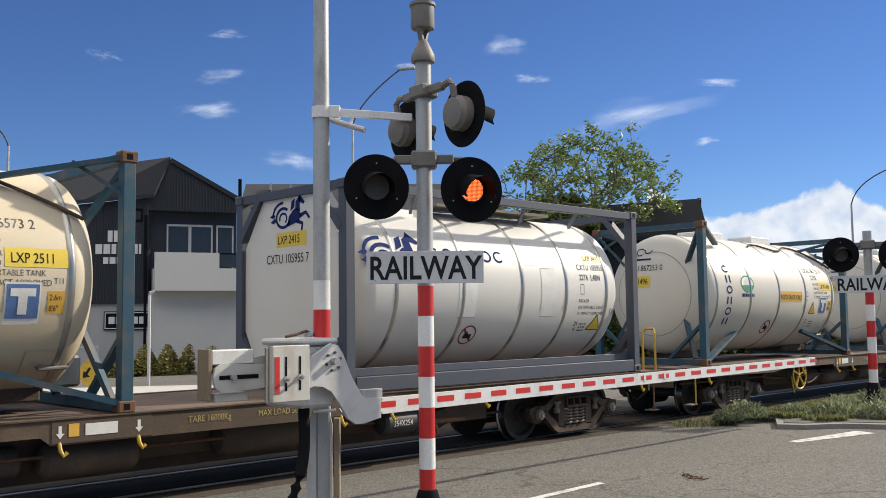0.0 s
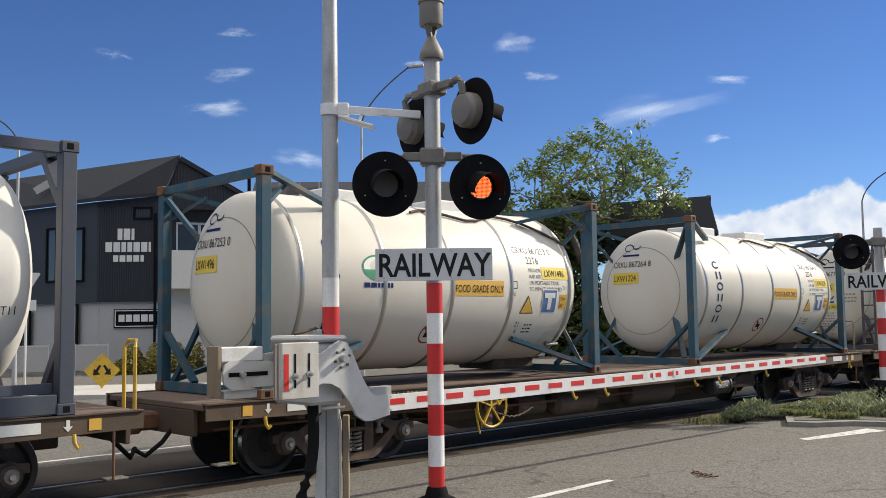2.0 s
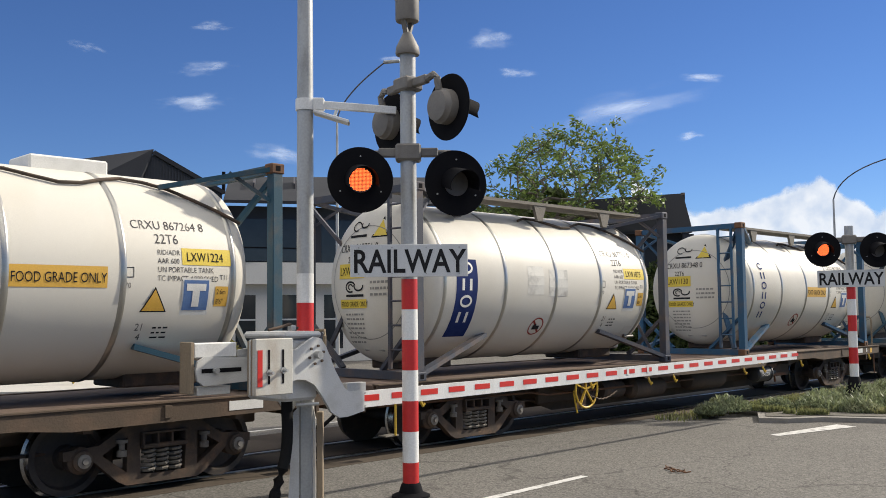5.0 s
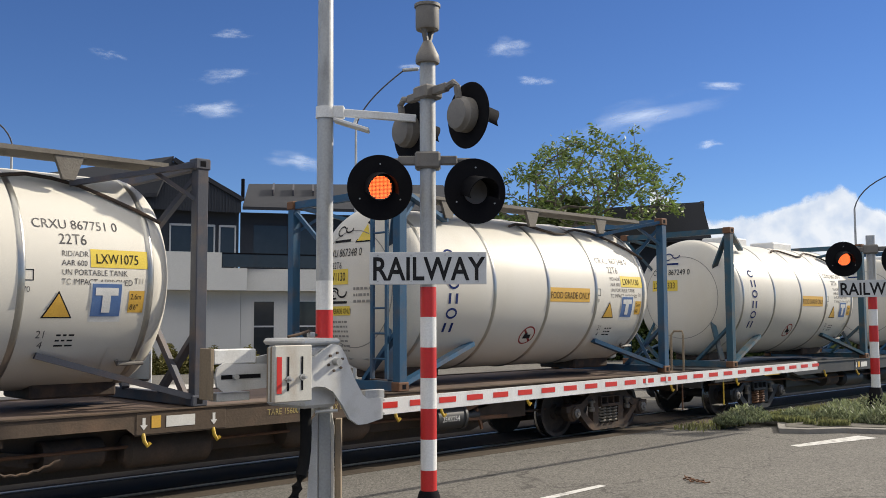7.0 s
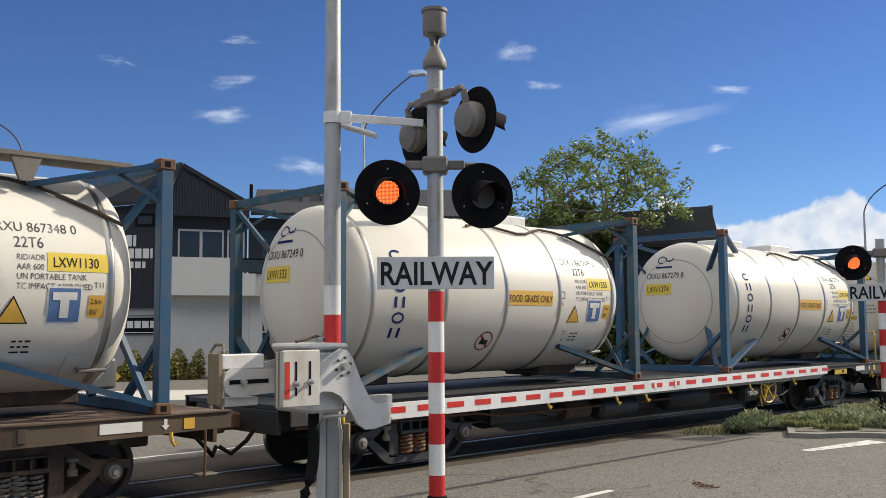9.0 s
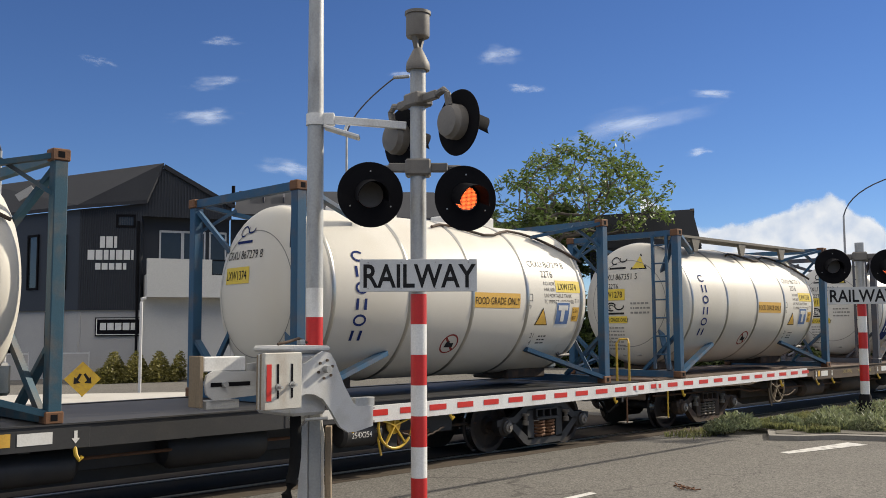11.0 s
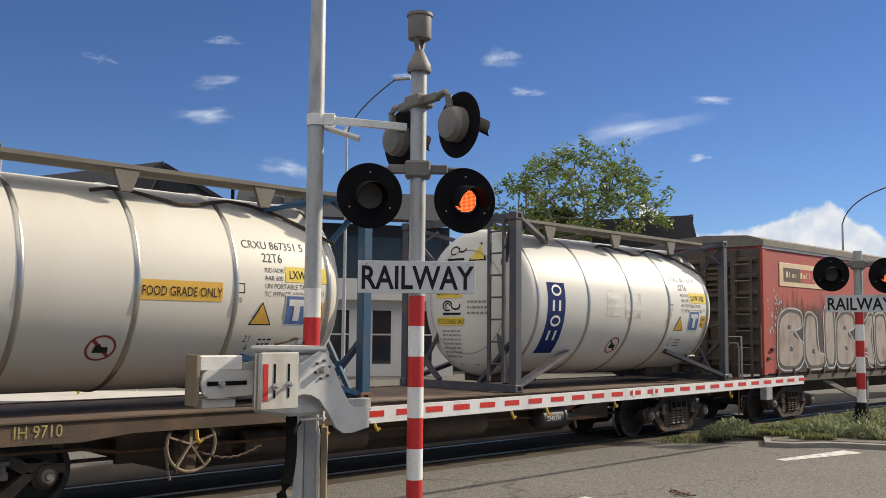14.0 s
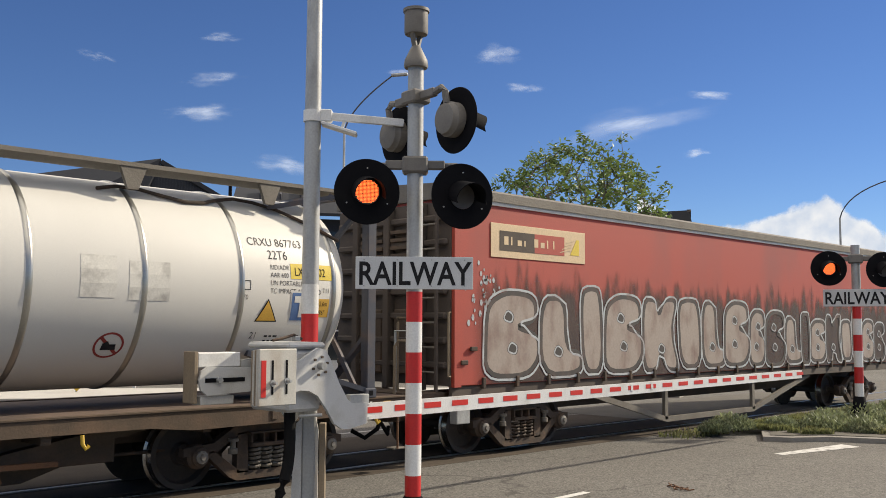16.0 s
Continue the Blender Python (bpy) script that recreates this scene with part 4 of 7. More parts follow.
def tree(x, y, base, top, spread, n_twig, seed, dense, material, label, lean=0.0, leaf_size=0.22):
    """A tapered trunk that forks again and again, with leaf clumps at the twigs."""
    rng = random.Random(seed)
    th = thing("tree", pose(x, y, 0), label, "tree")
    wood = B()
    vs, fs = [], []
    tips = []

    def grow(p, d, r, length, depth):
        q = p + d * length
        mid = p + d * length * 0.5 + Vector((rng.uniform(-1, 1), rng.uniform(-1, 1), 0)) * length * 0.06
        rod(wood, p, mid, r, r * 0.86, 7 if depth < 2 else 5)
        rod(wood, mid, q, r * 0.86, r * 0.72, 7 if depth < 2 else 5)
        if depth >= 5:
            tips.append((q, d))
            return
        if depth >= 3:
            tips.append((mid, d))
        for k in range(3 if depth in (0, 1, 3) else 2):
            a = rng.uniform(0, math.tau) if depth else k * math.tau / 3 + rng.uniform(-0.3, 0.3)
            w = rng.uniform(0.35, 0.75) if depth else rng.uniform(0.5, 0.7)
            side = Vector((math.cos(a) * spread, math.sin(a) * spread, 0))
            nd = (d + side * w + Vector((0, 0, 0.12))).normalized()
            grow(q, nd, r * 0.6, length * rng.uniform(0.68, 0.9), depth + 1)

    grow(Vector((0, 0, -0.1)), Vector((lean, 0, 1)).normalized(), 0.26, base, 0)
    hi = max(p.z for p, _ in tips)
    f = (top - base) / max(0.1, hi - base)
    for v in wood.verts:
        if v.co.z > base:
            v.co.z = base + (v.co.z - base) * f
    part("trunk", wood, M["bark"], th)
    for p, d in tips:
        p = Vector((p.x, p.y, base + (p.z - base) * f if p.z > base else p.z))
        r = rng.uniform(0.35, 0.75)
        for _ in range(int(dense * rng.uniform(0.3, 1.4))):
            o = Vector((rng.gauss(0, 0.4), rng.gauss(0, 0.4), rng.gauss(0, 0.28))) * r
            leaf(vs, fs, p + o, rng, leaf_size)
    crown = leaves("crown", vs, fs, M[material], "", "")
    crown.parent = th
    return th


def open_tree(x, y, fork, mid, wide, high, tips, per, seed, material, label, leaf_size=0.15):
    """An open crown: limbs reach from the fork to twig ends under a dome, thinning as they divide; leaves gather at the ends."""
    rng = random.Random(seed)
    th = thing("tree", pose(x, y, 0), label, "tree")
    nodes = [(Vector((0, 0, -0.1)), -1)]
    for k in range(1, 6):
        nodes.append((Vector((0.05 * math.sin(k), 0.05 * math.cos(k * 2), fork * k / 5)), k - 1))
    ends = []
    for k in range(tips):
        a, e = rng.uniform(0, math.tau), math.asin(rng.uniform(-0.12, 1.0))
        q = rng.uniform(0.80, 1.04) if rng.random() < 0.72 else rng.uniform(0.45, 0.8)
        q *= 1 + 0.16 * noise.noise(Vector((math.cos(a) * 1.7, math.sin(a) * 1.7, e * 2 + seed)))
        ends.append(Vector((wide * q * math.cos(e) * math.cos(a), wide * q * math.cos(e) * math.sin(a), mid + high * q * math.sin(e))))
    ends.sort(key=lambda p: (p - nodes[5][0]).length + rng.uniform(0, 1.6))
    twigs = []
    for p in ends:
        best = min(range(5, len(nodes)), key=lambda j: (nodes[j][0] - p).length + 0.34 * (nodes[j][0] - nodes[5][0]).length + (3.0 if nodes[j][0].z > p.z + 0.2 else 0))
        q = nodes[best][0]
        steps = max(1, int((p - q).length / 0.5))
        last = best
        for k in range(1, steps + 1):
            f = k / steps
            r = q.lerp(p, f) + Vector((rng.uniform(-1, 1), rng.uniform(-1, 1), 0.0)) * 0.07 - Vector((0, 0, 0.10 * (p - q).length * math.sin(math.pi * f)))
            nodes.append((r, last))
            last = len(nodes) - 1
        twigs.append(last)
    load = [0] * len(nodes)
    for j in twigs:
        while j >= 0:
            load[j] += 1
            j = nodes[j][1]
    wood = B()
    for j, (p, up) in enumerate(nodes):
        if up >= 0 and (p - nodes[up][0]).length > 0.01:
            r = lambda n: 0.010 * max(1, n) ** 0.52
            rod(wood, nodes[up][0], p, r(load[up]) if up else r(load[j]) * 1.2, r(load[j]), 8 if load[j] > 12 else 5)
    part("trunk", wood, M["bark"], th)
    vs, fs = [], []
    for j in twigs:
        p = nodes[j][0]
        n = int(per * rng.uniform(0.4, 1.5))
        for _ in range(n):
            leaf(vs, fs, p + Vector((rng.gauss(0, 0.19), rng.gauss(0, 0.19), rng.gauss(0, 0.14))), rng, leaf_size)
    crown = leaves("crown", vs, fs, M[material], "", "")
    crown.parent = th
    return th


def street_lamp(x, y, z, reach, rise, label, bend=0.75, head=True):
    th = thing("street_lamp", pose(x, y, 0), label, "street lamp", "street lamps")
    part("pole", rod(B(), (0, 0, 0), (0, 0, z), 0.07, 0.034, 12), M["galvanised"], th)
    d = Vector((*reach, 0))
    a0, a1, a2 = Vector((0, 0, z)), d * 0.10 + Vector((0, 0, z + rise * bend)), d + Vector((0, 0, z + rise))
    pts = [a0 * (1 - f) ** 2 + a1 * 2 * f * (1 - f) + a2 * f * f for f in [k / 10 for k in range(11)]]
    part("arm", tube(B(), pts, 0.024, 8), M["frame_grey"], th)
    if head:
        e = d.normalized()
        q = pts[-1]
        part("lamp_head", bar(B(), q - e * 0.05, q + e * 0.48 + Vector((0, 0, 0.05)), 0.08, 0.18, 0.02), M["galvanised"], th)


def far_side():
    office()
    # paved island and footpath
    bm = slab(B(), [(3, 27.0), (10.5, 21.4), (22, 13.4), (25, 14.5), (12.8, 24.4), (5, 29.5)], Matrix.Translation((0, 0, -0.05)), 0.15)
    tagged(part("pavement", bm, M["concrete"], smooth=False), "pale concrete footpath with a kerb", "pavement", kind="structure")
    # house behind the tree
    th = thing("house", pose(0, 0, 0), "dark gabled building behind the trees", "building")
    A, C = (38.6, 28.7), (41.6, 24.1)
    part("wall", wall(B(), A, C, -0.1, 5.6, 5.6, 0.3), M["cladding"], th, "", False)
    bm = B()
    r0, r1 = Vector((38.8, 28.5, 7.35)), Vector((41.35, 24.5, 7.5))
    k = Vector((1.6, 1.0, 0))
    for p, q in (((Vector((38.0, 28.1, 5.6))), Vector((40.8, 23.7, 5.6))), (r0 + k * 1.2 - Vector((0, 0, 1.8)), r1 + k * 1.2 - Vector((0, 0, 1.8)))):
        bm.faces.new([bm.verts.new(v) for v in (p, q, r1, r0)])
        bm.faces.new([bm.verts.new(v + Vector((0, 0, 0.12))) for v in (p, q, r1, r0)])
    bm.faces.new([bm.verts.new(v) for v in (Vector((40.8, 23.7, 5.6)), r1 + k * 1.2 - Vector((0, 0, 1.8)), r1)])
    part("roof", bm, M["roof_iron"], th, "", False)
    wall_bm = B()
    for a, b in (((40.8, 23.9), (43.2, 25.5)),):
        wall(wall_bm, a, b, -0.1, 5.7, 5.7, 0.3)
    part("wall", wall_bm, M["cladding"], th, "", False)
    bm = B()
    bar(bm, r1 + Vector((0, 0, 0.1)), r1 + k * 1.2 - Vector((0, 0, 1.7)), 0.16, 0.2)
    part("barge_board", bm, M["box_grime"], th, "", False)
    # planting
    hedge(14.6, 31.7, 17.3, 30.9, 1.05, 1.0, 9000, 4, "hedge")
    hedge(17.6, 30.6, 21.5, 28.6, 0.95, 0.9, 8000, 6, "hedge")
    open_tree(35.95, 27.45, 3.4, 6.7, 4.2, 4.0, 290, 22, 21, "leaf", "broad open-crowned tree with sparse green leaves", 0.14)
    tree(40.2, 33.4, 2.2, 8.1, 1.0, 0, 5, 46, "leaf_dark", "dense dark green tree behind the roofs")
    tree(36.2, 29.8, 2.0, 7.7, 0.9, 0, 9, 50, "leaf_dark", "dense dark green shrubby tree", 0, 0.2)
    hedge(30, 33.5, 44, 20.5, 4.2, 2.2, 16000, 11, "leaf_dark", "dark green belt of shrubs beside the rail corridor", 0.24)
    hedge(44, 20.5, 62, 13, 3.0, 2.5, 12000, 12, "leaf_dark", "dark green belt of shrubs farther along the line", 0.24)
    # lamps
    street_lamp(18.75, 23.4, 8.0, (1.15, -1.0), 1.85, "slim grey street lamp with a long curved arm", 0.42)
    street_lamp(35.1, 14.5, 5.9, (1.0, -2.4), 1.55, "grey street lamp with an arched arm")
    street_lamp(9.93, 28.3, 7.0, (-1.6, 0.7), 1.1, "tall grey street lamp beside the give-way sign")
    # signs
    th = thing("give_way_sign", pose(9.9, 27.4, 0, 0, 0, -20), "back of a white triangular give-way sign on a post", "traffic sign")
    part("post", rod(B(), (0, 0, 0), (0, 0, 3.15), 0.035, seg=10), M["fence_white"], th)
    part("sign_plate", slab(B(), [(-0.36, 3.2), (-0.32, 3.23), (0.32, 3.23), (0.36, 3.2), (0.03, 2.62), (-0.03, 2.62)], pose(0, 0.05, 0, 90, 0, 0), 0.02), M["fence_white"], th, "", False)
    part("name_plate", box(B(), -0.36, 0.26, -0.06, -0.045, 2.16, 2.46, 0.005), M["sign_white"], th)
    th = thing("diamond_sign", pose(10.67, 24.12, 0, 0, 0, -22), "yellow diamond sign with two black arrows pointing down", "traffic sign")
    part("post", rod(B(), (0, 0.03, 0), (0, 0.03, 0.9), 0.03, seg=8), M["galvanised"], th)
    up = pose(0, 0, 0.56, 90, 0, 0)
    pl = part("sign_plate", slab(B(), [(-0.45, 0), (0, -0.45), (0.45, 0), (0, 0.45)], up, 0.02), M["yellow"], th, "", False)
    for s in (-1, 1):
        bm = B()
        L = lambda u, v: Vector((u, -0.026, 0.56 + v))
        fan(bm, [(s * 0.22, -0.12), (s * 0.04, -0.10), (s * 0.20, 0.06)], L)
        fan(bm, [(s * 0.02, 0.12), (s * 0.07, 0.15), (s * 0.17, 0.0), (s * 0.11, -0.04)], L)
        part("arrow", bm, M["ink"], pl, "", False)
    th = thing("marker_post", pose(13.05, 25.7, 0), "thin white pipe post with a bent top", "post")
    part("pole", tube(B(), [(0, 0, 0), (0, 0, 2.6), (0.03, -0.02, 2.72), (0.12, -0.06, 2.74)], 0.045), M["fence_white"], th)
    for x, y in ((12.2, 33.2), (14.0, 32.5)):
        th = thing("screen_fence", pose(x, y, 0, 0, 0, -25), "low pale framed screen fence", "fence", "screen fences")
        part("panel", box(B(), -0.52, 0.52, -0.01, 0.01, 0.15, 1.0), M["render_grey"], th)
        for u in (-0.55, 0.52):
            part("post", box(B(), u, u + 0.03, -0.02, 0.02, 0, 1.08), M["fence_white"], th)
        part("rail", box(B(), -0.55, 0.55, -0.02, 0.02, 1.0, 1.05), M["fence_white"], th)


far_side()


# ---- clouds ----
def bank_material():
    """Heaped cloud: a ragged top edge that rises along the bank, and soft grey folds."""
    m = bpy.data.materials.new("cloud_bank")
    m.use_nodes = True
    n, l = m.node_tree.nodes, m.node_tree.links
    b = n["Principled BSDF"]
    b.inputs["Roughness"].default_value = 1.0
    b.inputs["Base Color"].default_value = (0.3, 0.3, 0.3, 1)
    tc = n.new("ShaderNodeTexCoord")
    xyz = n.new("ShaderNodeSeparateXYZ")
    l.new(tc.outputs["Object"], xyz.inputs[0])
    mp = n.new("ShaderNodeMapping")
    mp.inputs["Scale"].default_value = (3.2, 1.0, 1)
    l.new(tc.outputs["Object"], mp.inputs[0])
    nz = n.new("ShaderNodeTexNoise")
    nz.inputs["Scale"].default_value, nz.inputs["Detail"].default_value, nz.inputs["Roughness"].default_value = 1.5, 8, 0.55
    l.new(mp.outputs[0], nz.inputs["Vector"])
    away = n.new("ShaderNodeMapRange")
    away.inputs[1].default_value, away.inputs[2].default_value = -1.0, 1.0
    l.new(xyz.outputs[0], away.inputs[0])
    rise = n.new("ShaderNodeValToRGB")
    stops = rise.color_ramp.elements
    for at, level in ((0.0, 0.7), (0.42, 0.86), (0.54, 0.78), (0.61, 0.60), (0.73, 0.42), (0.88, 0.32), (1.0, 0.2)):
        e = stops[0] if at == 0.0 else stops[1] if at == 1.0 else stops.new(at)
        e.color = (level, level, level, 1)
    l.new(away.outputs[0], rise.inputs[0])
    lift = n.new("ShaderNodeMath")
    lift.operation = "MULTIPLY_ADD"
    lift.inputs[1].default_value = 0.55
    l.new(nz.outputs[0], lift.inputs[0])
    l.new(rise.outputs[0], lift.inputs[2])
    gap = n.new("ShaderNodeMath")
    gap.operation = "SUBTRACT"
    l.new(lift.outputs[0], gap.inputs[0])
    l.new(xyz.outputs[1], gap.inputs[1])
    al = n.new("ShaderNodeMapRange")
    al.interpolation_type = "SMOOTHSTEP"
    al.inputs[1].default_value, al.inputs[2].default_value = 0.42, 0.52
    al.inputs[3].default_value, al.inputs[4].default_value = 0.0, 0.97
    l.new(gap.outputs[0], al.inputs[0])
    l.new(al.outputs[0], b.inputs["Alpha"])
    n2 = n.new("ShaderNodeTexNoise")
    n2.inputs["Scale"].default_value, n2.inputs["Detail"].default_value = 2.6, 6
    l.new(mp.outputs[0], n2.inputs["Vector"])
    ramp = n.new("ShaderNodeValToRGB")
    ramp.color_ramp.elements[0].position, ramp.color_ramp.elements[1].position = 0.36, 0.62
    ramp.color_ramp.elements[0].color, ramp.color_ramp.elements[1].color = (0.40, 0.46, 0.55, 1), (0.62, 0.63, 0.64, 1)
    l.new(n2.outputs[0], ramp.inputs[0])
    l.new(ramp.outputs[0], b.inputs["Emission Color"])
    b.inputs["Emission Strength"].default_value = 0.95
    return m


def cumulus():
    """A bank of heaped cloud low over the far end of the line."""
    bm = B()
    bm.faces.new([bm.verts.new(p) for p in ((-1, -1, 0), (1, -1, 0), (1, 1, 0), (-1, 1, 0))])
    ob = part("backdrop_cloud", bm, bank_material(), smooth=False)
    ob.matrix_basis = look((1375, 560, 138), (0, 0, 1.8), 0) @ Matrix.Diagonal((300, 95, 1, 1))
    tagged(ob, "white heaped cloud bank low in the sky", "cloud", kind="structure")


def wisp_material():
    m = bpy.data.materials.new("wisp")
    m.use_nodes = True
    n, l = m.node_tree.nodes, m.node_tree.links
    b = n["Principled BSDF"]
    b.inputs["Base Color"].default_value = (0.95, 0.95, 0.97, 1)
    b.inputs["Roughness"].default_value = 1.0
    b.inputs["Emission Color"].default_value = (0.75, 0.85, 1.0, 1)
    b.inputs["Emission Strength"].default_value = 0.45
    tc = n.new("ShaderNodeTexCoord")
    mp = n.new("ShaderNodeMapping")
    mp.inputs["Scale"].default_value = (1.1, 0.9, 1)
    l.new(tc.outputs["Object"], mp.inputs[0])
    nz = n.new("ShaderNodeTexNoise")
    nz.inputs["Scale"].default_value = 1.5
    nz.inputs["Detail"].default_value = 5
    oi = n.new("ShaderNodeObjectInfo")
    sh = n.new("ShaderNodeVectorMath")
    sh.operation = "MULTIPLY_ADD"
    sh.inputs[1].default_value = (37, 53, 11)
    l.new(oi.outputs["Random"], sh.inputs[0])
    l.new(mp.outputs[0], sh.inputs[2])
    l.new(sh.outputs[0], nz.inputs["Vector"])
    ln = n.new("ShaderNodeVectorMath")
    ln.operation = "LENGTH"
    l.new(tc.outputs["Object"], ln.inputs[0])
    fall = n.new("ShaderNodeMapRange")
    fall.inputs[1].default_value, fall.inputs[2].default_value = 0.0, 0.95
    fall.inputs[3].default_value, fall.inputs[4].default_value = 1.0, 0.0
    l.new(ln.outputs["Value"], fall.inputs[0])
    torn = n.new("ShaderNodeMath")
    torn.operation = "MULTIPLY_ADD"
    torn.inputs[1].default_value = 2.4
    l.new(nz.outputs[0], torn.inputs[0])
    l.new(fall.outputs[0], torn.inputs[2])
    mu = n.new("ShaderNodeMapRange")
    mu.interpolation_type = "SMOOTHSTEP"
    mu.inputs[1].default_value, mu.inputs[2].default_value = 1.30, 2.85
    mu.inputs[3].default_value, mu.inputs[4].default_value = 0.0, 0.68
    l.new(torn.outputs[0], mu.inputs[0])
    edge = n.new("ShaderNodeMath")
    edge.operation = "MULTIPLY"
    l.new(mu.outputs[0], edge.inputs[0])
    soft = n.new("ShaderNodeMapRange")
    soft.inputs[1].default_value, soft.inputs[2].default_value = 0.0, 0.45
    l.new(fall.outputs[0], soft.inputs[0])
    l.new(soft.outputs[0], edge.inputs[1])
    l.new(edge.outputs[0], b.inputs["Alpha"])
    return m


def wisps():
    m = wisp_material()
    for x, y, z, w, h, roll in ((1244, 839, 322, 165, 34, 10), (1120, 998, 442, 58, 22, 5), (776, 1284, 455, 42, 10, 2), (769, 1288, 387, 62, 15, 8), (754, 1297, 333, 75, 18, 5), (864, 1226, 255, 75, 18, -6), (1297, 753, 272, 34, 9, 6),
                                (1143, 971, 385, 40, 12, -4), (617, 1367, 407, 34, 10, -10), (1010, 1110, 410, 40, 9, 4), (1300, 730, 360, 45, 10, -6)):
        bm = B()
        bm.faces.new([bm.verts.new(p) for p in ((-1, -1, 0), (1, -1, 0), (1, 1, 0), (-1, 1, 0))])
        ob = part("cloud_wisp", bm, m, smooth=False)
        ob.matrix_basis = look((x, y, z), (0, 0, 1.8), -roll) @ Matrix.Diagonal((w, h, 1, 1))
        tagged(ob, "thin torn wisp of white cloud", "cloud", kind="structure")


cumulus()
wisps()


# ---- the train ----
LONG, WIDE, TALL = 6.058, 2.438, 2.591
RAD, AXY, AXZ = 1.13, 1.219, 1.315


def on_shell(x0, h0, lift=0.008):
    """Lays u along the tank and v up its near side, from the middle height plus h0."""
    def place(u, v):
        a = (v + h0) / RAD
        r = RAD + 0.55 * lift
        return Vector((x0 + u, AXY - r * math.cos(a), AXZ + r * math.sin(a)))
    return place


def head_x(rho):
    k = min(1.0, rho / RAD)
    return 0.58 - 0.40 * math.sqrt(max(0.0, 1 - k ** 2.6))


def on_head(y0, h0, lift=0.01):
    """Lays u and v on the rounded end that leads."""
    def place(u, v):
        y, z = -(u + y0), v + h0
        return Vector((head_x(math.hypot(y, z)) - 0.6 * lift, AXY + y, AXZ + z))
    return place


def sheet_poly(tri, place, n=5):
    """A triangle cut into strips, so that it follows the curve."""
    bm = B()
    (x0, y0), (x1, _), (x2, y2) = tri
    rows = []
    for j in range(n + 1):
        f = j / n
        w = max(0.002, (x1 - x0) / 2 * (1 - f))
        rows.append([bm.verts.new(place((x0 + x1) / 2 * (1 - f) + x2 * f + s * w, y0 + (y2 - y0) * f)) for s in (-1, 1)])
    for u, v in zip(rows, rows[1:]):
        bm.faces.new((u[0], u[1], v[1], v[0]))
    return bm


def stack_word(bm, place, n, size):
    """A column of plain marks, rings and blocks, that stands for a maker's upright word."""
    w = size * 0.62
    for i in range(n):
        v = -i * size * 1.22
        if i == 0 and n > 4:
            ring(bm, 0, v, w, size * 0.46, size * 0.17, place, 16, 0.7, 5.6)
        elif i % 2 == 0:
            ring(bm, 0, v, w, size * 0.46, size * 0.18, place, 20)
        else:
            for u in (-0.52, 0.26):
                sheet(bm, u * size, (u + 0.26) * size, v - size * 0.42, v + size * 0.42, place)


def bars(bm, place, rows, width, pitch, high, seed=1):
    """Rows of plain bars for small writing that cannot be read."""
    rng = random.Random(seed)
    for i in range(rows):
        u = 0.0
        while u < width - 0.03:
            w = rng.uniform(0.03, 0.09)
            sheet(bm, u, min(width, u + w), -i * pitch, -i * pitch + high, place)
            u += w + 0.02


def tank_shell(th, material, bands):
    prof = [(0.02, 0.18)] + [(RAD * k, head_x(RAD * k)) for k in (0.15, 0.3, 0.45, 0.6, 0.72, 0.82, 0.9, 0.95, 0.985, 1.0)]
    prof += [(RAD, LONG - 0.58)] + [(r, LONG - x) for r, x in prof[::-1]][1:]
    m = Matrix.Translation((0, AXY, AXZ)) @ pose(0, 0, 0, 0, 90, 0)
    shell = part("tank_shell", lathe(B(), prof, m, 128), material, th)
    for x in bands:
        part("band", lathe(B(), [(RAD + 0.001, x - 0.034), (RAD + 0.009, x - 0.026), (RAD + 0.014, x - 0.010), (RAD + 0.014, x + 0.010), (RAD + 0.009, x + 0.026), (RAD + 0.001, x + 0.034)], m, 72, False), M["band"], shell, "stainless steel strap")
    return shell


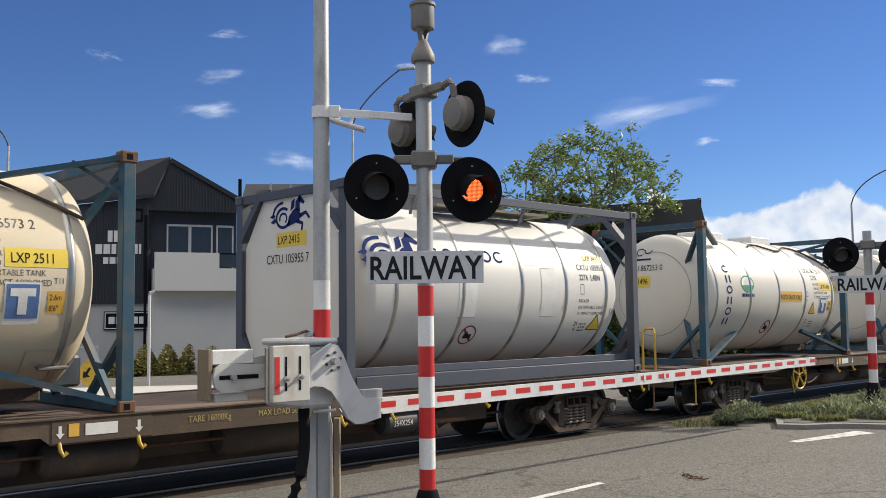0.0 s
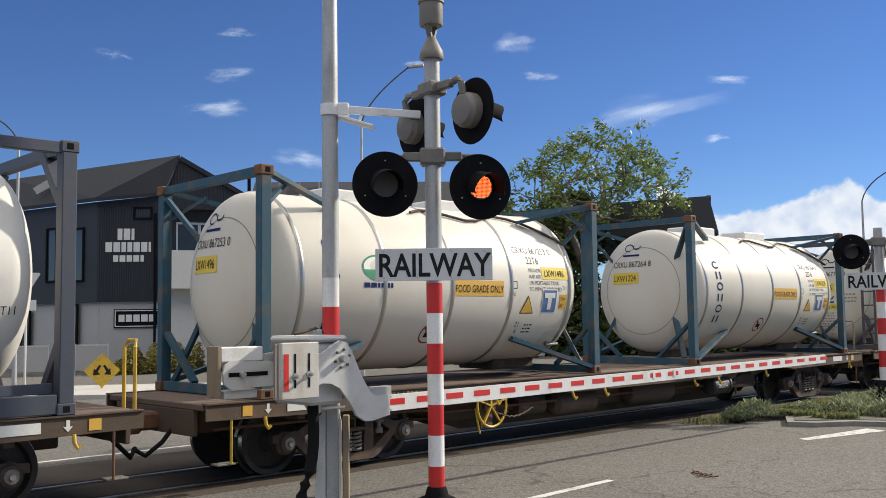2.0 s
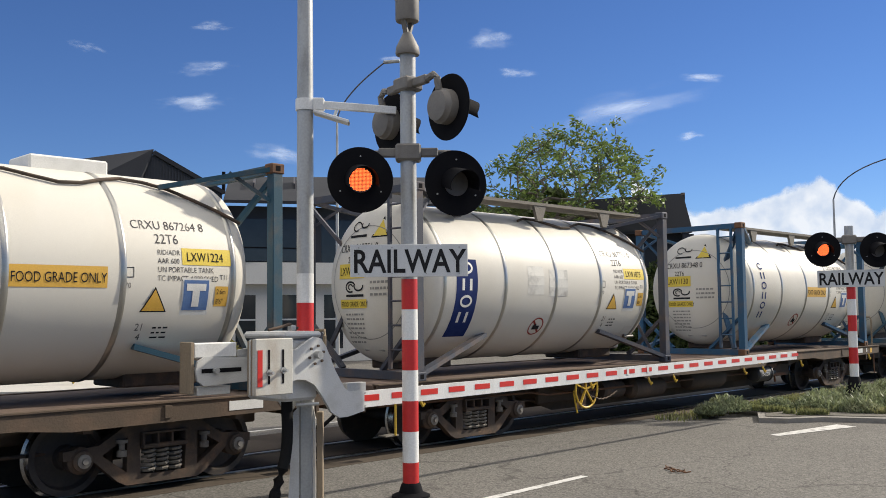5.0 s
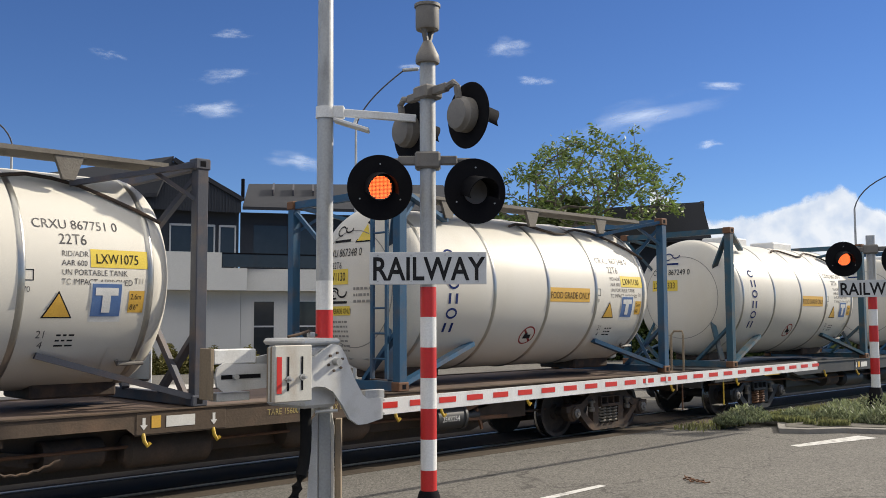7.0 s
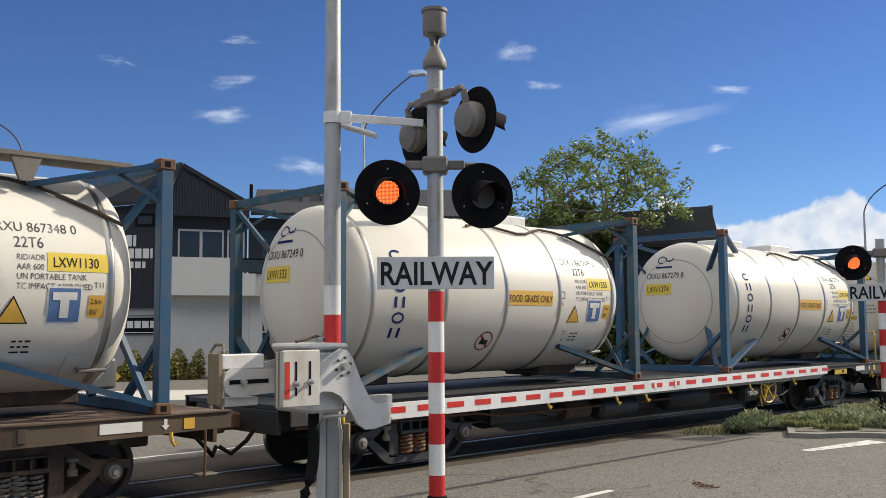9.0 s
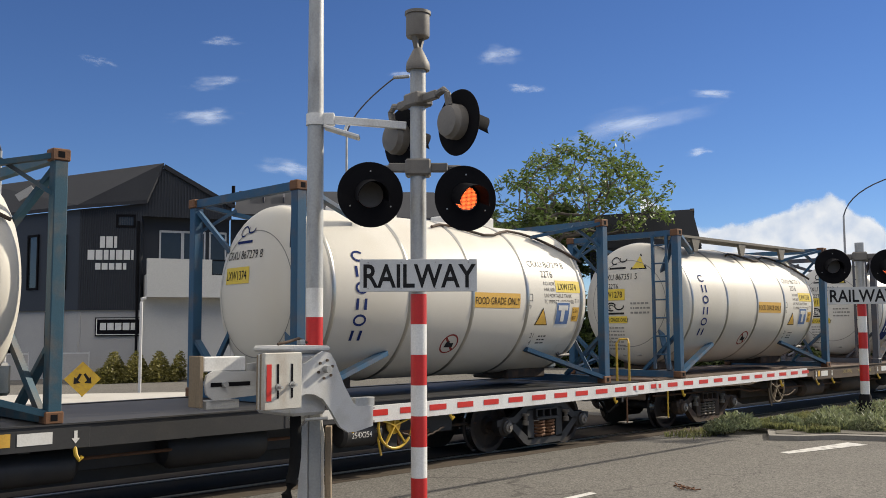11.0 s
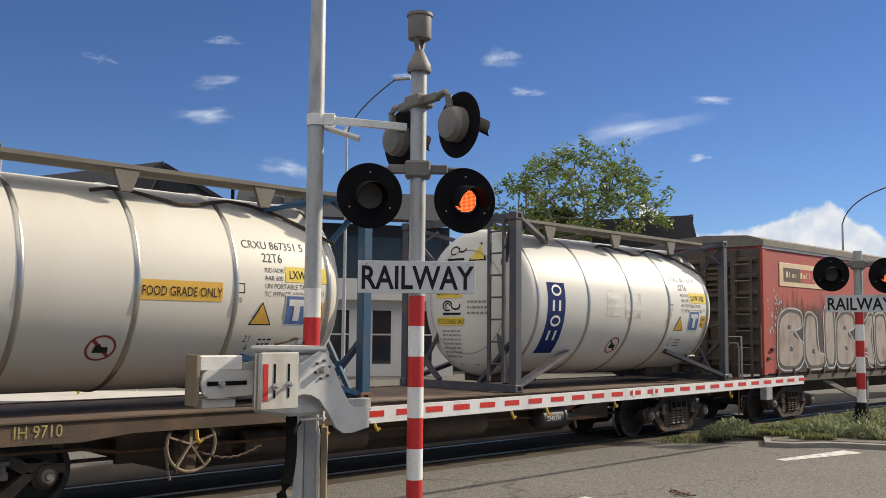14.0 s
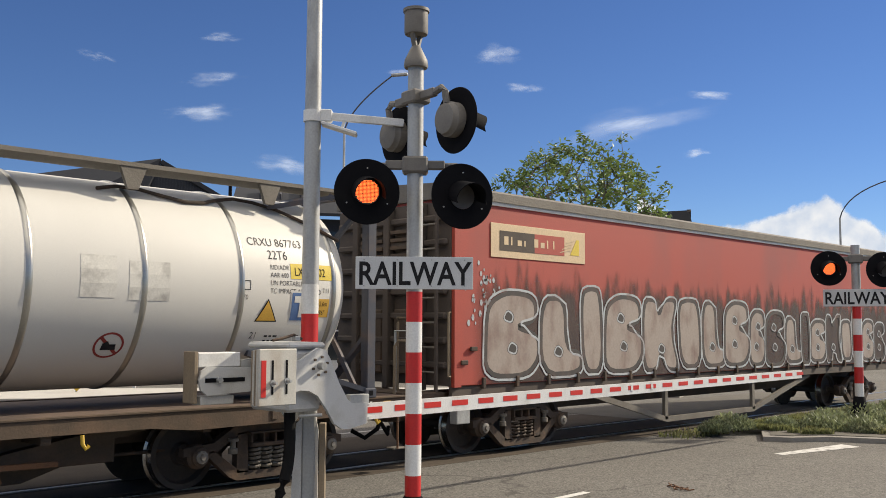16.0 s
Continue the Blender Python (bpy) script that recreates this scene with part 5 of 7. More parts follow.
def post_frame(th, paint, ladder, casting):
    """Four corner posts, end frames with braces, and struts to the tank; no side rails."""
    for e in (0, 1):
        X = (lambda v: v) if e == 0 else (lambda v: LONG - v)
        for y in (0.075, WIDE - 0.075):
            post = part("corner_post", box(B(), *sorted((X(0.02), X(0.15))), y - 0.065, y + 0.065, 0.11, TALL - 0.11, 0.008), paint, th)
            for z in (0.0, TALL - 0.118):
                c = part("corner_casting", box(B(), *sorted((X(0.0), X(0.178))), y - 0.075, y + 0.075, z, z + 0.118, 0.012), casting, post)
                part("casting_hole", box(B(), *sorted((X(0.06), X(0.125))), y - 0.0765 if y < 1 else y + 0.0755, y - 0.0755 if y < 1 else y + 0.0765, z + 0.03, z + 0.09), M["black_paint"], post)
        part("end_rail", bar(B(), (X(0.085), 0.14, 0.06), (X(0.085), WIDE - 0.14, 0.06), 0.11, 0.10), paint, th)
        part("end_rail", bar(B(), (X(0.085), 0.14, TALL - 0.06), (X(0.085), WIDE - 0.14, TALL - 0.06), 0.10, 0.09), paint, th)
        for s in (0, 1):
            Y = (lambda v: v) if s == 0 else (lambda v: WIDE - v)
            # braces in the end frame: crossed low, single high
            part("end_brace", bar(B(), (X(0.09), Y(0.14), 0.72), (X(0.12), Y(0.80), 0.12), 0.05, 0.09), paint, th)
            part("end_brace", bar(B(), (X(0.12), Y(0.28), 0.12), (X(0.34), Y(0.62), 0.93), 0.05, 0.09), paint, th)
            part("end_brace", bar(B(), (X(0.09), Y(0.13), 2.42), (X(0.36), Y(0.56), 1.83), 0.05, 0.09), paint, th)
            # struts along the sides
            part("side_strut", bar(B(), (X(0.15), Y(0.08), 0.10), (X(1.65), Y(0.36), 0.56), 0.06, 0.12), paint, th)
            part("side_strut", bar(B(), (X(0.15), Y(0.08), 2.52), (X(1.30), Y(0.50), 2.26), 0.05, 0.10), paint, th)
            part("side_strut", bar(B(), (X(0.12), Y(0.08), 2.15), (X(0.55), Y(0.30), 2.47), 0.04, 0.06), paint, th)
    part("saddle", box(B(), 0.6, 1.5, 0.85, 1.59, 0.10, 0.28, 0.02), M["bogie"], th)
    part("saddle", box(B(), LONG - 1.5, LONG - 0.6, 0.85, 1.59, 0.10, 0.28, 0.02), M["bogie"], th)
    if ladder:
        lad = part("ladder", bar(B(), (-0.005, 0.50, 0.15), (-0.005, 0.50, 2.5), 0.04, 0.05), paint, th, "steel end ladder")
        part("ladder_rail", bar(B(), (-0.005, 0.22, 0.15), (-0.005, 0.22, 2.5), 0.03, 0.05), paint, lad)
        for k in range(7):
            part("rung", rod(B(), (-0.005, 0.22, 0.4 + 0.32 * k), (-0.005, 0.50, 0.4 + 0.32 * k), 0.014, seg=8), paint, lad)
    return


def roof_gear(th, walkway):
    if walkway:
        w = part("walkway", box(B(), 0.35, LONG - 0.3, 0.36, 0.82, TALL - 0.075, TALL - 0.03), M["walkway"], th, "rusty steel mesh roof walkway")
        for x in (1.25, 3.0, 4.7):
            part("walkway_bracket", slab(B(), [(-0.15, 0.24), (0.15, 0.24), (0.06, 0.0), (-0.06, 0.0)], Matrix.Translation((x, 0.42, TALL - 0.31)) @ pose(0, 0, 0, 90, 0, 0), 0.05), M["walkway"], w, "", False)
    else:
        for x in (1.55, 3.55):
            part("valve_box", box(B(), x, x + 0.85, 0.95, 1.5, 2.36, 2.56, 0.02), M["label_white"], th, "pale grey valve cover box")
    pts = []
    for k in range(13):
        x = 2.7 + 2.9 * k / 12
        h = 0.62 + 0.06 * math.sin(k * 1.1) - (0.55 * max(0, k - 9) / 3) ** 1.5
        a = math.asin(min(0.95, (h + 0.32) / RAD))
        pts.append((x, AXY - (RAD + 0.03) * math.cos(a), AXZ + (RAD + 0.03) * math.sin(a)))
    part("drain_hose", tube(B(), pts, 0.02, 8), M["bogie"], th, "dark rubber drain hose")
    part("valve_box", box(B(), LONG - 0.5, LONG - 0.12, 1.0, 1.45, 0.22, 0.55, 0.03), M["band"], th)


def side_marks(th, number, code, kind):
    """The writing and labels of the near side."""
    P = lambda x, h, lift=0.005: on_shell(x, h, lift)
    if kind != "dragon":
        for text, size, x, h, sq in ((number, 0.145, 4.28, 0.47, 0.86), ("22T6", 0.155, 4.52, 0.31, 0.85), ("RID/ADR", 0.078, 4.54, 0.19, 0.86), ("AAR 600", 0.078, 4.54, 0.10, 0.86),
                                     ("UN PORTABLE TANK", 0.080, 4.54, 0.01, 0.86), ("TC IMPACT APPROVED", 0.080, 4.54, -0.08, 0.86), ("T11", 0.08, 5.27, -0.06, 0.8), ("21", 0.12, 4.36, -0.62, 0.85), ("4", 0.12, 4.40, -0.74, 0.85), ("70", 0.08, 4.18, -0.16, 0.9)):
            part("lettering", write(B(), text, size, P(x, h), "LEFT", sq), M["worn_ink"], th, "worn black stencilled writing", False)
        bm = B()
        bars(bm, P(4.56, -0.60), 3, 0.18, 0.06, 0.02, 4)
        part("small_print", bm, M["ink"], th, "", False)
        part("mark_box", ring(B(), 0, 0, 0.07, 0.075, 0.012, P(4.23, 0.0), 4, math.pi / 4, math.pi / 4 + math.tau), M["ink"], th, "", False)
        lab = part("label_panel", sheet(B(), -0.03, 0.56, -0.04, 0.14, P(4.85, 0.13, 0.006), 1, 3), M["label_yellow"], th, "yellow number label")
        part("lettering", write(B(), code, 0.138, P(4.87, 0.13, 0.011), "LEFT", 0.76), M["ink"], lab, "", False)
        if kind == "plain":
            lab = part("label_panel", sheet(B(), -0.04, 0.96, -0.05, 0.16, P(3.04, -0.11, 0.007), 1, 3), M["label_orange"], th, "orange band label")
            part("lettering", write(B(), "FOOD GRADE ONLY", 0.14, P(3.06, -0.11, 0.014), "LEFT", 0.71), M["ink"], lab, "", False)
        tri = part("warning_sign", sheet_poly([(-0.15, 0), (0.15, 0), (0, 0.265)], P(4.52, -0.41, 0.010)), M["ink"], th)
        part("sign_face", sheet_poly([(-0.127, 0.014), (0.127, 0.014), (0, 0.238)], P(4.52, -0.41, 0.014)), M["label_orange"], tri, "orange warning triangle")
        lab = part("label_panel", sheet(B(), -0.165, 0.165, -0.20, 0.20, P(4.99, -0.25, 0.007), 1, 6), M["label_white"], th, "blue and white square label")
        part("sign_face", sheet(B(), -0.148, 0.148, -0.14, 0.182, P(4.99, -0.25, 0.012), 1, 6), M["label_blue"], lab)
        bm = B()
        sheet(bm, -0.115, 0.115, 0.07, 0.145, P(4.99, -0.25, 0.017), 1, 2)
        sheet(bm, -0.042, 0.042, -0.10, 0.07, P(4.99, -0.25, 0.017), 1, 3)
        part("lettering", bm, M["label_white"], lab, "", False)
        lab = part("label_panel", sheet(B(), -0.08, 0.08, -0.11, 0.11, P(5.30, -0.24, 0.006), 1, 3), M["label_orange"], th, "small orange height label")
        for text, h in (("2.6m", -0.215), ("8'6\"", -0.32)):
            part("lettering", write(B(), text, 0.08, P(5.235, h, 0.010), "LEFT", 0.72), M["ink"], lab, "", False)
    # no-shunting roundel
    bm = B()
    x0 = 2.75 if kind != "dragon" else 2.35
    ring(bm, 0, 0, 0.16, 0.16, 0.024, P(x0, -0.70))
    fan(bm, [(-0.12, 0.095), (-0.095, 0.12), (0.12, -0.095), (0.095, -0.12)], P(x0, -0.70, 0.012))
    r = part("roundel", bm, M["red_ink"], th, "red ring with a struck-out wagon", False)
    part("sign_face", fan(B(), [(-0.08, -0.05), (0.08, -0.05), (0.07, 0.02), (0.0, 0.02), (-0.02, 0.06), (-0.07, 0.03)], P(x0, -0.70, 0.0105)), M["ink"], r)
    # service panel with a latch
    if kind != "dragon":
        pan = part("service_panel", sheet(B(), -0.14, 0.14, -0.19, 0.19, P(5.25, -0.93, 0.014), 1, 3), M["tank_white"] if kind != "tan" else M["tank_tan"], th)
        part("latch", tube(B(), [P(5.25, -0.93, 0.03)(0, 0.02), P(5.25, -0.93, 0.06)(0.02, -0.02), P(5.25, -0.93, 0.05)(0.30, -0.02)], 0.022), M["lamp_grey"], pan)


def end_marks(th, number, code, ladder):
    P = on_head
    part("lettering", write(B(), number, 0.155, P(-0.62, 0.44), "LEFT", 0.82), M["ink"], th, "black stencilled writing", False)
    if ladder:
        part("lettering", write(B(), "22T6", 0.13, P(-0.40, 0.28), "LEFT", 0.85), M["ink"], th, "", False)
        bm = B()
        bars(bm, P(0.10, -0.02), 3, 0.4, 0.085, 0.035, 3)
        part("small_print", bm, M["faded_ink"], th, "", False)
    v = 0.18 if not ladder else 0.11
    lab = part("label_panel", sheet(B(), -0.62, -0.02, v - 0.05, v + 0.16, P(0, 0), 4, 1), M["label_yellow"], th, "yellow number label")
    part("lettering", write(B(), code, 0.165, P(-0.59, v, 0.014), "LEFT", 0.74), M["ink"], lab, "", False)
    bm = B()
    ring(bm, -0.28, 0.80, 0.10, 0.075, 0.02, P(0, 0), 14, 0.4, 5.2)
    ring(bm, -0.10, 0.82, 0.09, 0.06, 0.022, P(0, 0), 14, 2.6, 6.5)
    sheet(bm, -0.40, -0.02, 0.64, 0.675, P(0, 0), 3)
    part("emblem", bm, M["navy_ink"] if not ladder else M["ink"], th, "curled dark maker's emblem", False)
    if ladder:
        bm = B()
        ring(bm, -0.33, -0.06, 0.12, 0.085, 0.026, P(0, 0), 14, 0.4, 5.2)
        ring(bm, -0.15, -0.05, 0.11, 0.075, 0.026, P(0, 0), 14, 2.6, 6.5)
        ring(bm, -0.33, -0.06, 0.06, 0.045, 0.018, P(0, 0), 12, 0, 4.6)
        sheet(bm, -0.44, -0.04, -0.20, -0.165, P(0, 0), 3)
        part("emblem", bm, M["ink"], th, "", False)
        bm = B()
        lab = part("label_panel", sheet(B(), -0.60, 0.02, -0.36, -0.235, P(0, 0), 4, 1), M["label_yellow"], th, "yellow band label")
        part("lettering", write(B(), "FOOD GRADE ONLY", 0.10, P(-0.57, -0.335, 0.014), "LEFT", 0.66), M["ink"], lab, "", False)
        bars(bm, P(-0.48, -0.46), 7, 0.42, 0.065, 0.026, 9)
        part("small_print", bm, M["faded_ink"], th, "", False)
        tri = part("warning_sign", fan(B(), [(0.08, 0.62), (0.42, 0.62), (0.25, 0.92)], P(0, 0, 0.012)), M["ink"], th)
        part("sign_face", fan(B(), [(0.12, 0.64), (0.38, 0.64), (0.25, 0.87)], P(0, 0, 0.016)), M["label_yellow"], tri, "yellow warning triangle")
        part("manhole", box(B(), 0.34, 0.38, 1.0, 1.44, 0.35, 0.7, 0.02), M["band"], th)
    bm = B()
    ring(bm, 0, 0, 0.80, 0.80, 0.012, P(0, 0, 0.006), 48)
    part("head_seam", bm, M["faded_ink"], th, "welded seam ring", False)


TANK_BANDS = (0.62, 1.86, 3.02, 4.17, 5.44)


def tank_container(x, number, code, shell, frame_paint, casting, ladder, upright, label, tan=False):
    th = thing("tank_container", pose(x, NEAR, BED), label, "tank container", "tank containers on the train")
    tank_shell(th, M[shell], TANK_BANDS)
    post_frame(th, M[frame_paint], ladder, M[casting])
    roof_gear(th, ladder)
    side_marks(th, number, code, "tan" if tan else "patched" if upright == "panel" else "plain")
    end_marks(th, number, code, ladder)
    P = on_shell(1.05, 0.46 if upright != "panel" else 0.18, 0.012)
    if upright == "panel":
        fan_bm = sheet(B(), -0.21, 0.21, -1.12, 0.02, on_shell(1.05, 0.28, 0.008), 1, 8)
        lab = part("label_panel", fan_bm, M["navy_ink"], th, "dark blue upright panel")
        bm = B()
        stack_word(bm, P, 4, 0.19)
        part("emblem", bm, M["label_white"], lab, "", False)
        bm = B()
        sheet(bm, 2.35, 2.72, -0.18, 0.24, on_shell(0, 0, 0.007), 1, 3)
        sheet(bm, 2.85, 3.3, -0.20, 0.2, on_shell(0, 0, 0.007), 1, 3)
        part("label_panel", bm, M["torn_label"], th, "torn grey remains of removed labels", False)
    else:
        bm = B()
        stack_word(bm, P, 6, 0.165)
        part("emblem", bm, M["navy_ink"] if upright == "word" else M["faded_ink"], th, "upright column of navy marks", False)
    if upright == "oval" or code == "LXW1496":
        o = part("emblem", fan(B(), [(0.24 * math.cos(a), 0.15 * math.sin(a)) for a in [k * math.tau / 28 for k in range(28)]], on_shell(1.75, 0.18, 0.007)), M["label_white"], th, "green and white oval emblem", False)
        bm = B()
        ring(bm, 0, 0, 0.25, 0.16, 0.025, on_shell(1.75, 0.18, 0.009))
        fan(bm, [(0.22 * math.cos(a), 0.14 * math.sin(a)) for a in [math.pi + k * math.pi / 14 for k in range(15)]], on_shell(1.75, 0.15, 0.009))
        part("sign_face", bm, M["green_ink"], o, "", False)
        bm = B()
        bars(bm, on_shell(1.52, -0.07, 0.009), 1, 0.46, 0.1, 0.06, 2)
        part("lettering", bm, M["navy_ink"], th, "", False)
    return th


def sea_horse(bm, place, k):
    """A curling tail, a bent body, neck and forelegs, as plain flat shapes."""
    q = lambda u, v: place(u * k, v * k)
    ring(bm, -0.12, 0.0, 0.24, 0.20, 0.055, q, 22, 0.9, 5.9)
    ring(bm, -0.12, -0.01, 0.13, 0.11, 0.04, q, 18, -1.0, 3.6)
    ring(bm, -0.14, 0.03, 0.33, 0.27, 0.05, q, 14, 1.5, 3.0)
    for poly in ([(-0.55, 0.04), (-0.42, 0.10), (-0.36, 0.04), (-0.44, 0.01)], [(-0.52, -0.06), (-0.38, 0.02), (-0.34, -0.05), (-0.42, -0.09)],
                 [(0.0, -0.17), (0.06, 0.02), (0.22, 0.14), (0.36, 0.12), (0.43, 0.0), (0.34, -0.10), (0.16, -0.14)],
                 [(0.25, 0.12), (0.26, 0.27), (0.36, 0.34), (0.42, 0.30), (0.38, 0.22), (0.40, 0.08)], [(0.34, 0.33), (0.38, 0.40), (0.44, 0.33), (0.54, 0.24), (0.50, 0.20), (0.38, 0.25)],
                 [(0.38, 0.04), (0.58, 0.08), (0.70, -0.05), (0.66, -0.08), (0.56, 0.02), (0.40, -0.04)], [(0.34, -0.06), (0.50, -0.12), (0.47, -0.26), (0.42, -0.26), (0.44, -0.16), (0.28, -0.12)],
                 [(0.10, 0.10), (0.14, 0.28), (0.24, 0.32), (0.22, 0.16)]):
        fan(bm, poly, q)


def framed_tank(x):
    """The full-framed container with eight-sided end panels."""
    th = thing("tank_container", pose(x, NEAR, BED), "clean white tank in a full dark navy frame with panelled ends", "tank container", "tank containers on the train")
    paint = M["frame_navy"]
    shell = tank_shell(th, M["tank_clean"], (0.9, 2.1, 3.3, 4.3, 5.3))
    for e in (0, 1):
        X = (lambda v: v) if e == 0 else (lambda v: LONG - v)
        for y in (0.08, WIDE - 0.08):
            post = part("corner_post", box(B(), *sorted((X(0.02), X(0.16))), y - 0.075, y + 0.075, 0.11, TALL - 0.11, 0.008), paint, th)
            for z in (0.0, TALL - 0.118):
                part("corner_casting", box(B(), *sorted((X(0.0), X(0.178))), y - 0.08, y + 0.08, z, z + 0.118, 0.012), paint, post)
                part("casting_hole", box(B(), *sorted((X(0.06), X(0.125))), y - 0.0815 if y < 1 else y + 0.0805, y - 0.0805 if y < 1 else y + 0.0815, z + 0.03, z + 0.09), M["black_paint"], post)
        for z in (0.06, TALL - 0.06):
            part("end_rail", bar(B(), (X(0.085), 0.14, z), (X(0.085), WIDE - 0.14, z), 0.11, 0.11), paint, th)
        for s in (0, 1):
            Y = (lambda v: v) if s == 0 else (lambda v: WIDE - v)
            for z0, z1 in ((0.65, 0.1), (2.0, 2.5)):
                part("gusset", bar(B(), (X(0.085), Y(0.12), z0), (X(0.085), Y(0.55), z1), 0.10, 0.14), paint, th)
        out = [(0.16, 0.75), (0.55, 0.12), (1.88, 0.12), (2.28, 0.75), (2.28, 1.85), (1.85, 2.48), (0.58, 2.48), (0.16, 1.85)]
        if e == 0:
            part("end_panel", slab(B(), out, Matrix(((0, 0, 1, X(0.10) - 0.02), (1, 0, 0, 0), (0, 1, 0, 0), (0, 0, 0, 1))), 0.04), M["tank_clean"], th, "smooth white end panel", False)
    for y in (0.06, WIDE - 0.06):
        part("side_rail", box(B(), 0.178, LONG - 0.178, y - 0.05, y + 0.05, TALL - 0.13, TALL - 0.02, 0.006), paint, th)
        part("side_rail", box(B(), 0.178, LONG - 0.178, y - 0.05, y + 0.05, 0.02, 0.20, 0.006), paint, th)
        part("side_skirt", box(B(), 0.178, LONG - 0.178, y + (0.07 if y < 1 else -0.1), y + (0.1 if y < 1 else -0.07), 0.20, 0.30, 0.004), paint, th)
    for x1 in (1.2, 2.3, 3.4, 4.6):
        part("roof_strut", bar(B(), (x1, 0.1, 2.5), (x1 + 0.35, 0.55, 2.32), 0.05, 0.04), paint, th)
    part("walkway", box(B(), 2.0, 4.4, 0.5, 0.95, 2.44, 2.48), M["walkway"], th)
    P = on_shell
    # side: emblem, word bars and plates
    bm = B()
    sea_horse(bm, P(0.86, 0.36, 0.012), 1.0)
    part("emblem", bm, M["navy_ink"], th, "curled blue sea-horse emblem", False)
    bm = B()
    for k in range(6):
        u = k * 0.25
        if k in (2, 4):
            ring(bm, u, 0, 0.10, 0.09, 0.03, P(1.62, 0.44), 16)
        else:
            ring(bm, u, 0, 0.10, 0.09, 0.03, P(1.62, 0.44), 14, 0.8, 5.5)
    part("emblem", bm, M["navy_ink"], th, "row of plain navy marks", False)
    bm = B()
    for u in (2.02, 3.72):
        pl = part("data_plate", sheet(B(), u, u + 0.34, -0.42, 0.30, P(0, 0, 0.010), 1, 5), M["label_white"], th, "pale riveted data plate")
        part("edge_line", ring(B(), u + 0.17, -0.06, 0.24, 0.51, 0.01, P(0, 0, 0.012), 4, math.pi / 4, math.pi / 4 + math.tau), M["faded_ink"], pl, "", False)
    bm = sheet(B(), 3.2, 4.1, 0.34, 0.58, P(0, 0, 0.006), 1, 3)
    part("label_panel", bm, M["tank_white"], th, "worn patch of scraped paint", False)
    for text, size, x, h, sq in (("CXTU 105955 7", 0.135, 4.60, 0.30, 0.82), ("22T6  L4BN", 0.13, 4.62, 0.14, 0.82), ("RID/ADR", 0.072, 4.60, -0.20, 0.9), ("UN PORTABLE TANK", 0.072, 4.60, -0.30, 0.9), ("TC IMPACT APPROVED", 0.072, 4.60, -0.40, 0.9),
                                 ("T11", 0.12, 5.40, -0.38, 0.8), ("24", 0.11, 4.60, -0.58, 0.85), ("4", 0.11, 4.63, -0.68, 0.85)):
        part("lettering", write(B(), text, size, P(x, h), "LEFT", sq), M["ink"], th, "black stencilled writing", False)
    bm = B()
    bars(bm, P(4.74, -0.56), 3, 0.16, 0.055, 0.02, 4)
    part("small_print", bm, M["ink"], th, "", False)
    part("mark_box", ring(B(), 0, 0, 0.065, 0.11, 0.01, P(4.68, 0.0), 4, math.pi / 4, math.pi / 4 + math.tau), M["ink"], th, "", False)
    lab = part("label_panel", sheet(B(), 4.80, 5.34, 0.42, 0.58, P(0, 0, 0.007), 1, 3), M["label_yellow"], th, "yellow number label")
    part("lettering", write(B(), "LXP 2415", 0.13, P(4.83, 0.46, 0.013), "LEFT", 0.8), M["ink"], lab, "", False)
    tri = part("warning_sign", sheet_poly([(-0.18, 0), (0.18, 0), (0, 0.28)], P(5.12, -0.66, 0.010)), M["ink"], th)
    part("sign_face", sheet_poly([(-0.15, 0.015), (0.15, 0.015), (0, 0.25)], P(5.12, -0.66, 0.014)), M["label_yellow"], tri, "yellow warning triangle")
    side_marks(th, "", "", "dragon")
    # end
    E = lambda y, h, lift=0.024: (lambda u, v: Vector((0.10 - lift, AXY - (u + y), h + v)))
    bm = B()
    sea_horse(bm, E(-0.08, 2.22), 0.72)
    part("emblem", bm, M["navy_ink"], th, "curled blue sea-horse emblem", False)
    lab = part("label_panel", sheet(B(), -0.32, 0.34, 1.84, 2.03, E(0, 0, 0.022)), M["label_yellow"], th, "yellow number label")
    part("lettering", write(B(), "LXP 2415", 0.155, E(-0.29, 1.88, 0.026), "LEFT", 0.8), M["ink"], lab, "", False)
    part("lettering", write(B(), "CXTU 105955 7", 0.17, E(-0.55, 1.63, 0.024), "LEFT", 0.82), M["ink"], th, "", False)
    bm = B()
    bars(bm, E(0.22, 0.35), 2, 0.28, 0.06, 0.03, 8)
    part("lettering", bm, M["ink"], th, "", False)
    return th


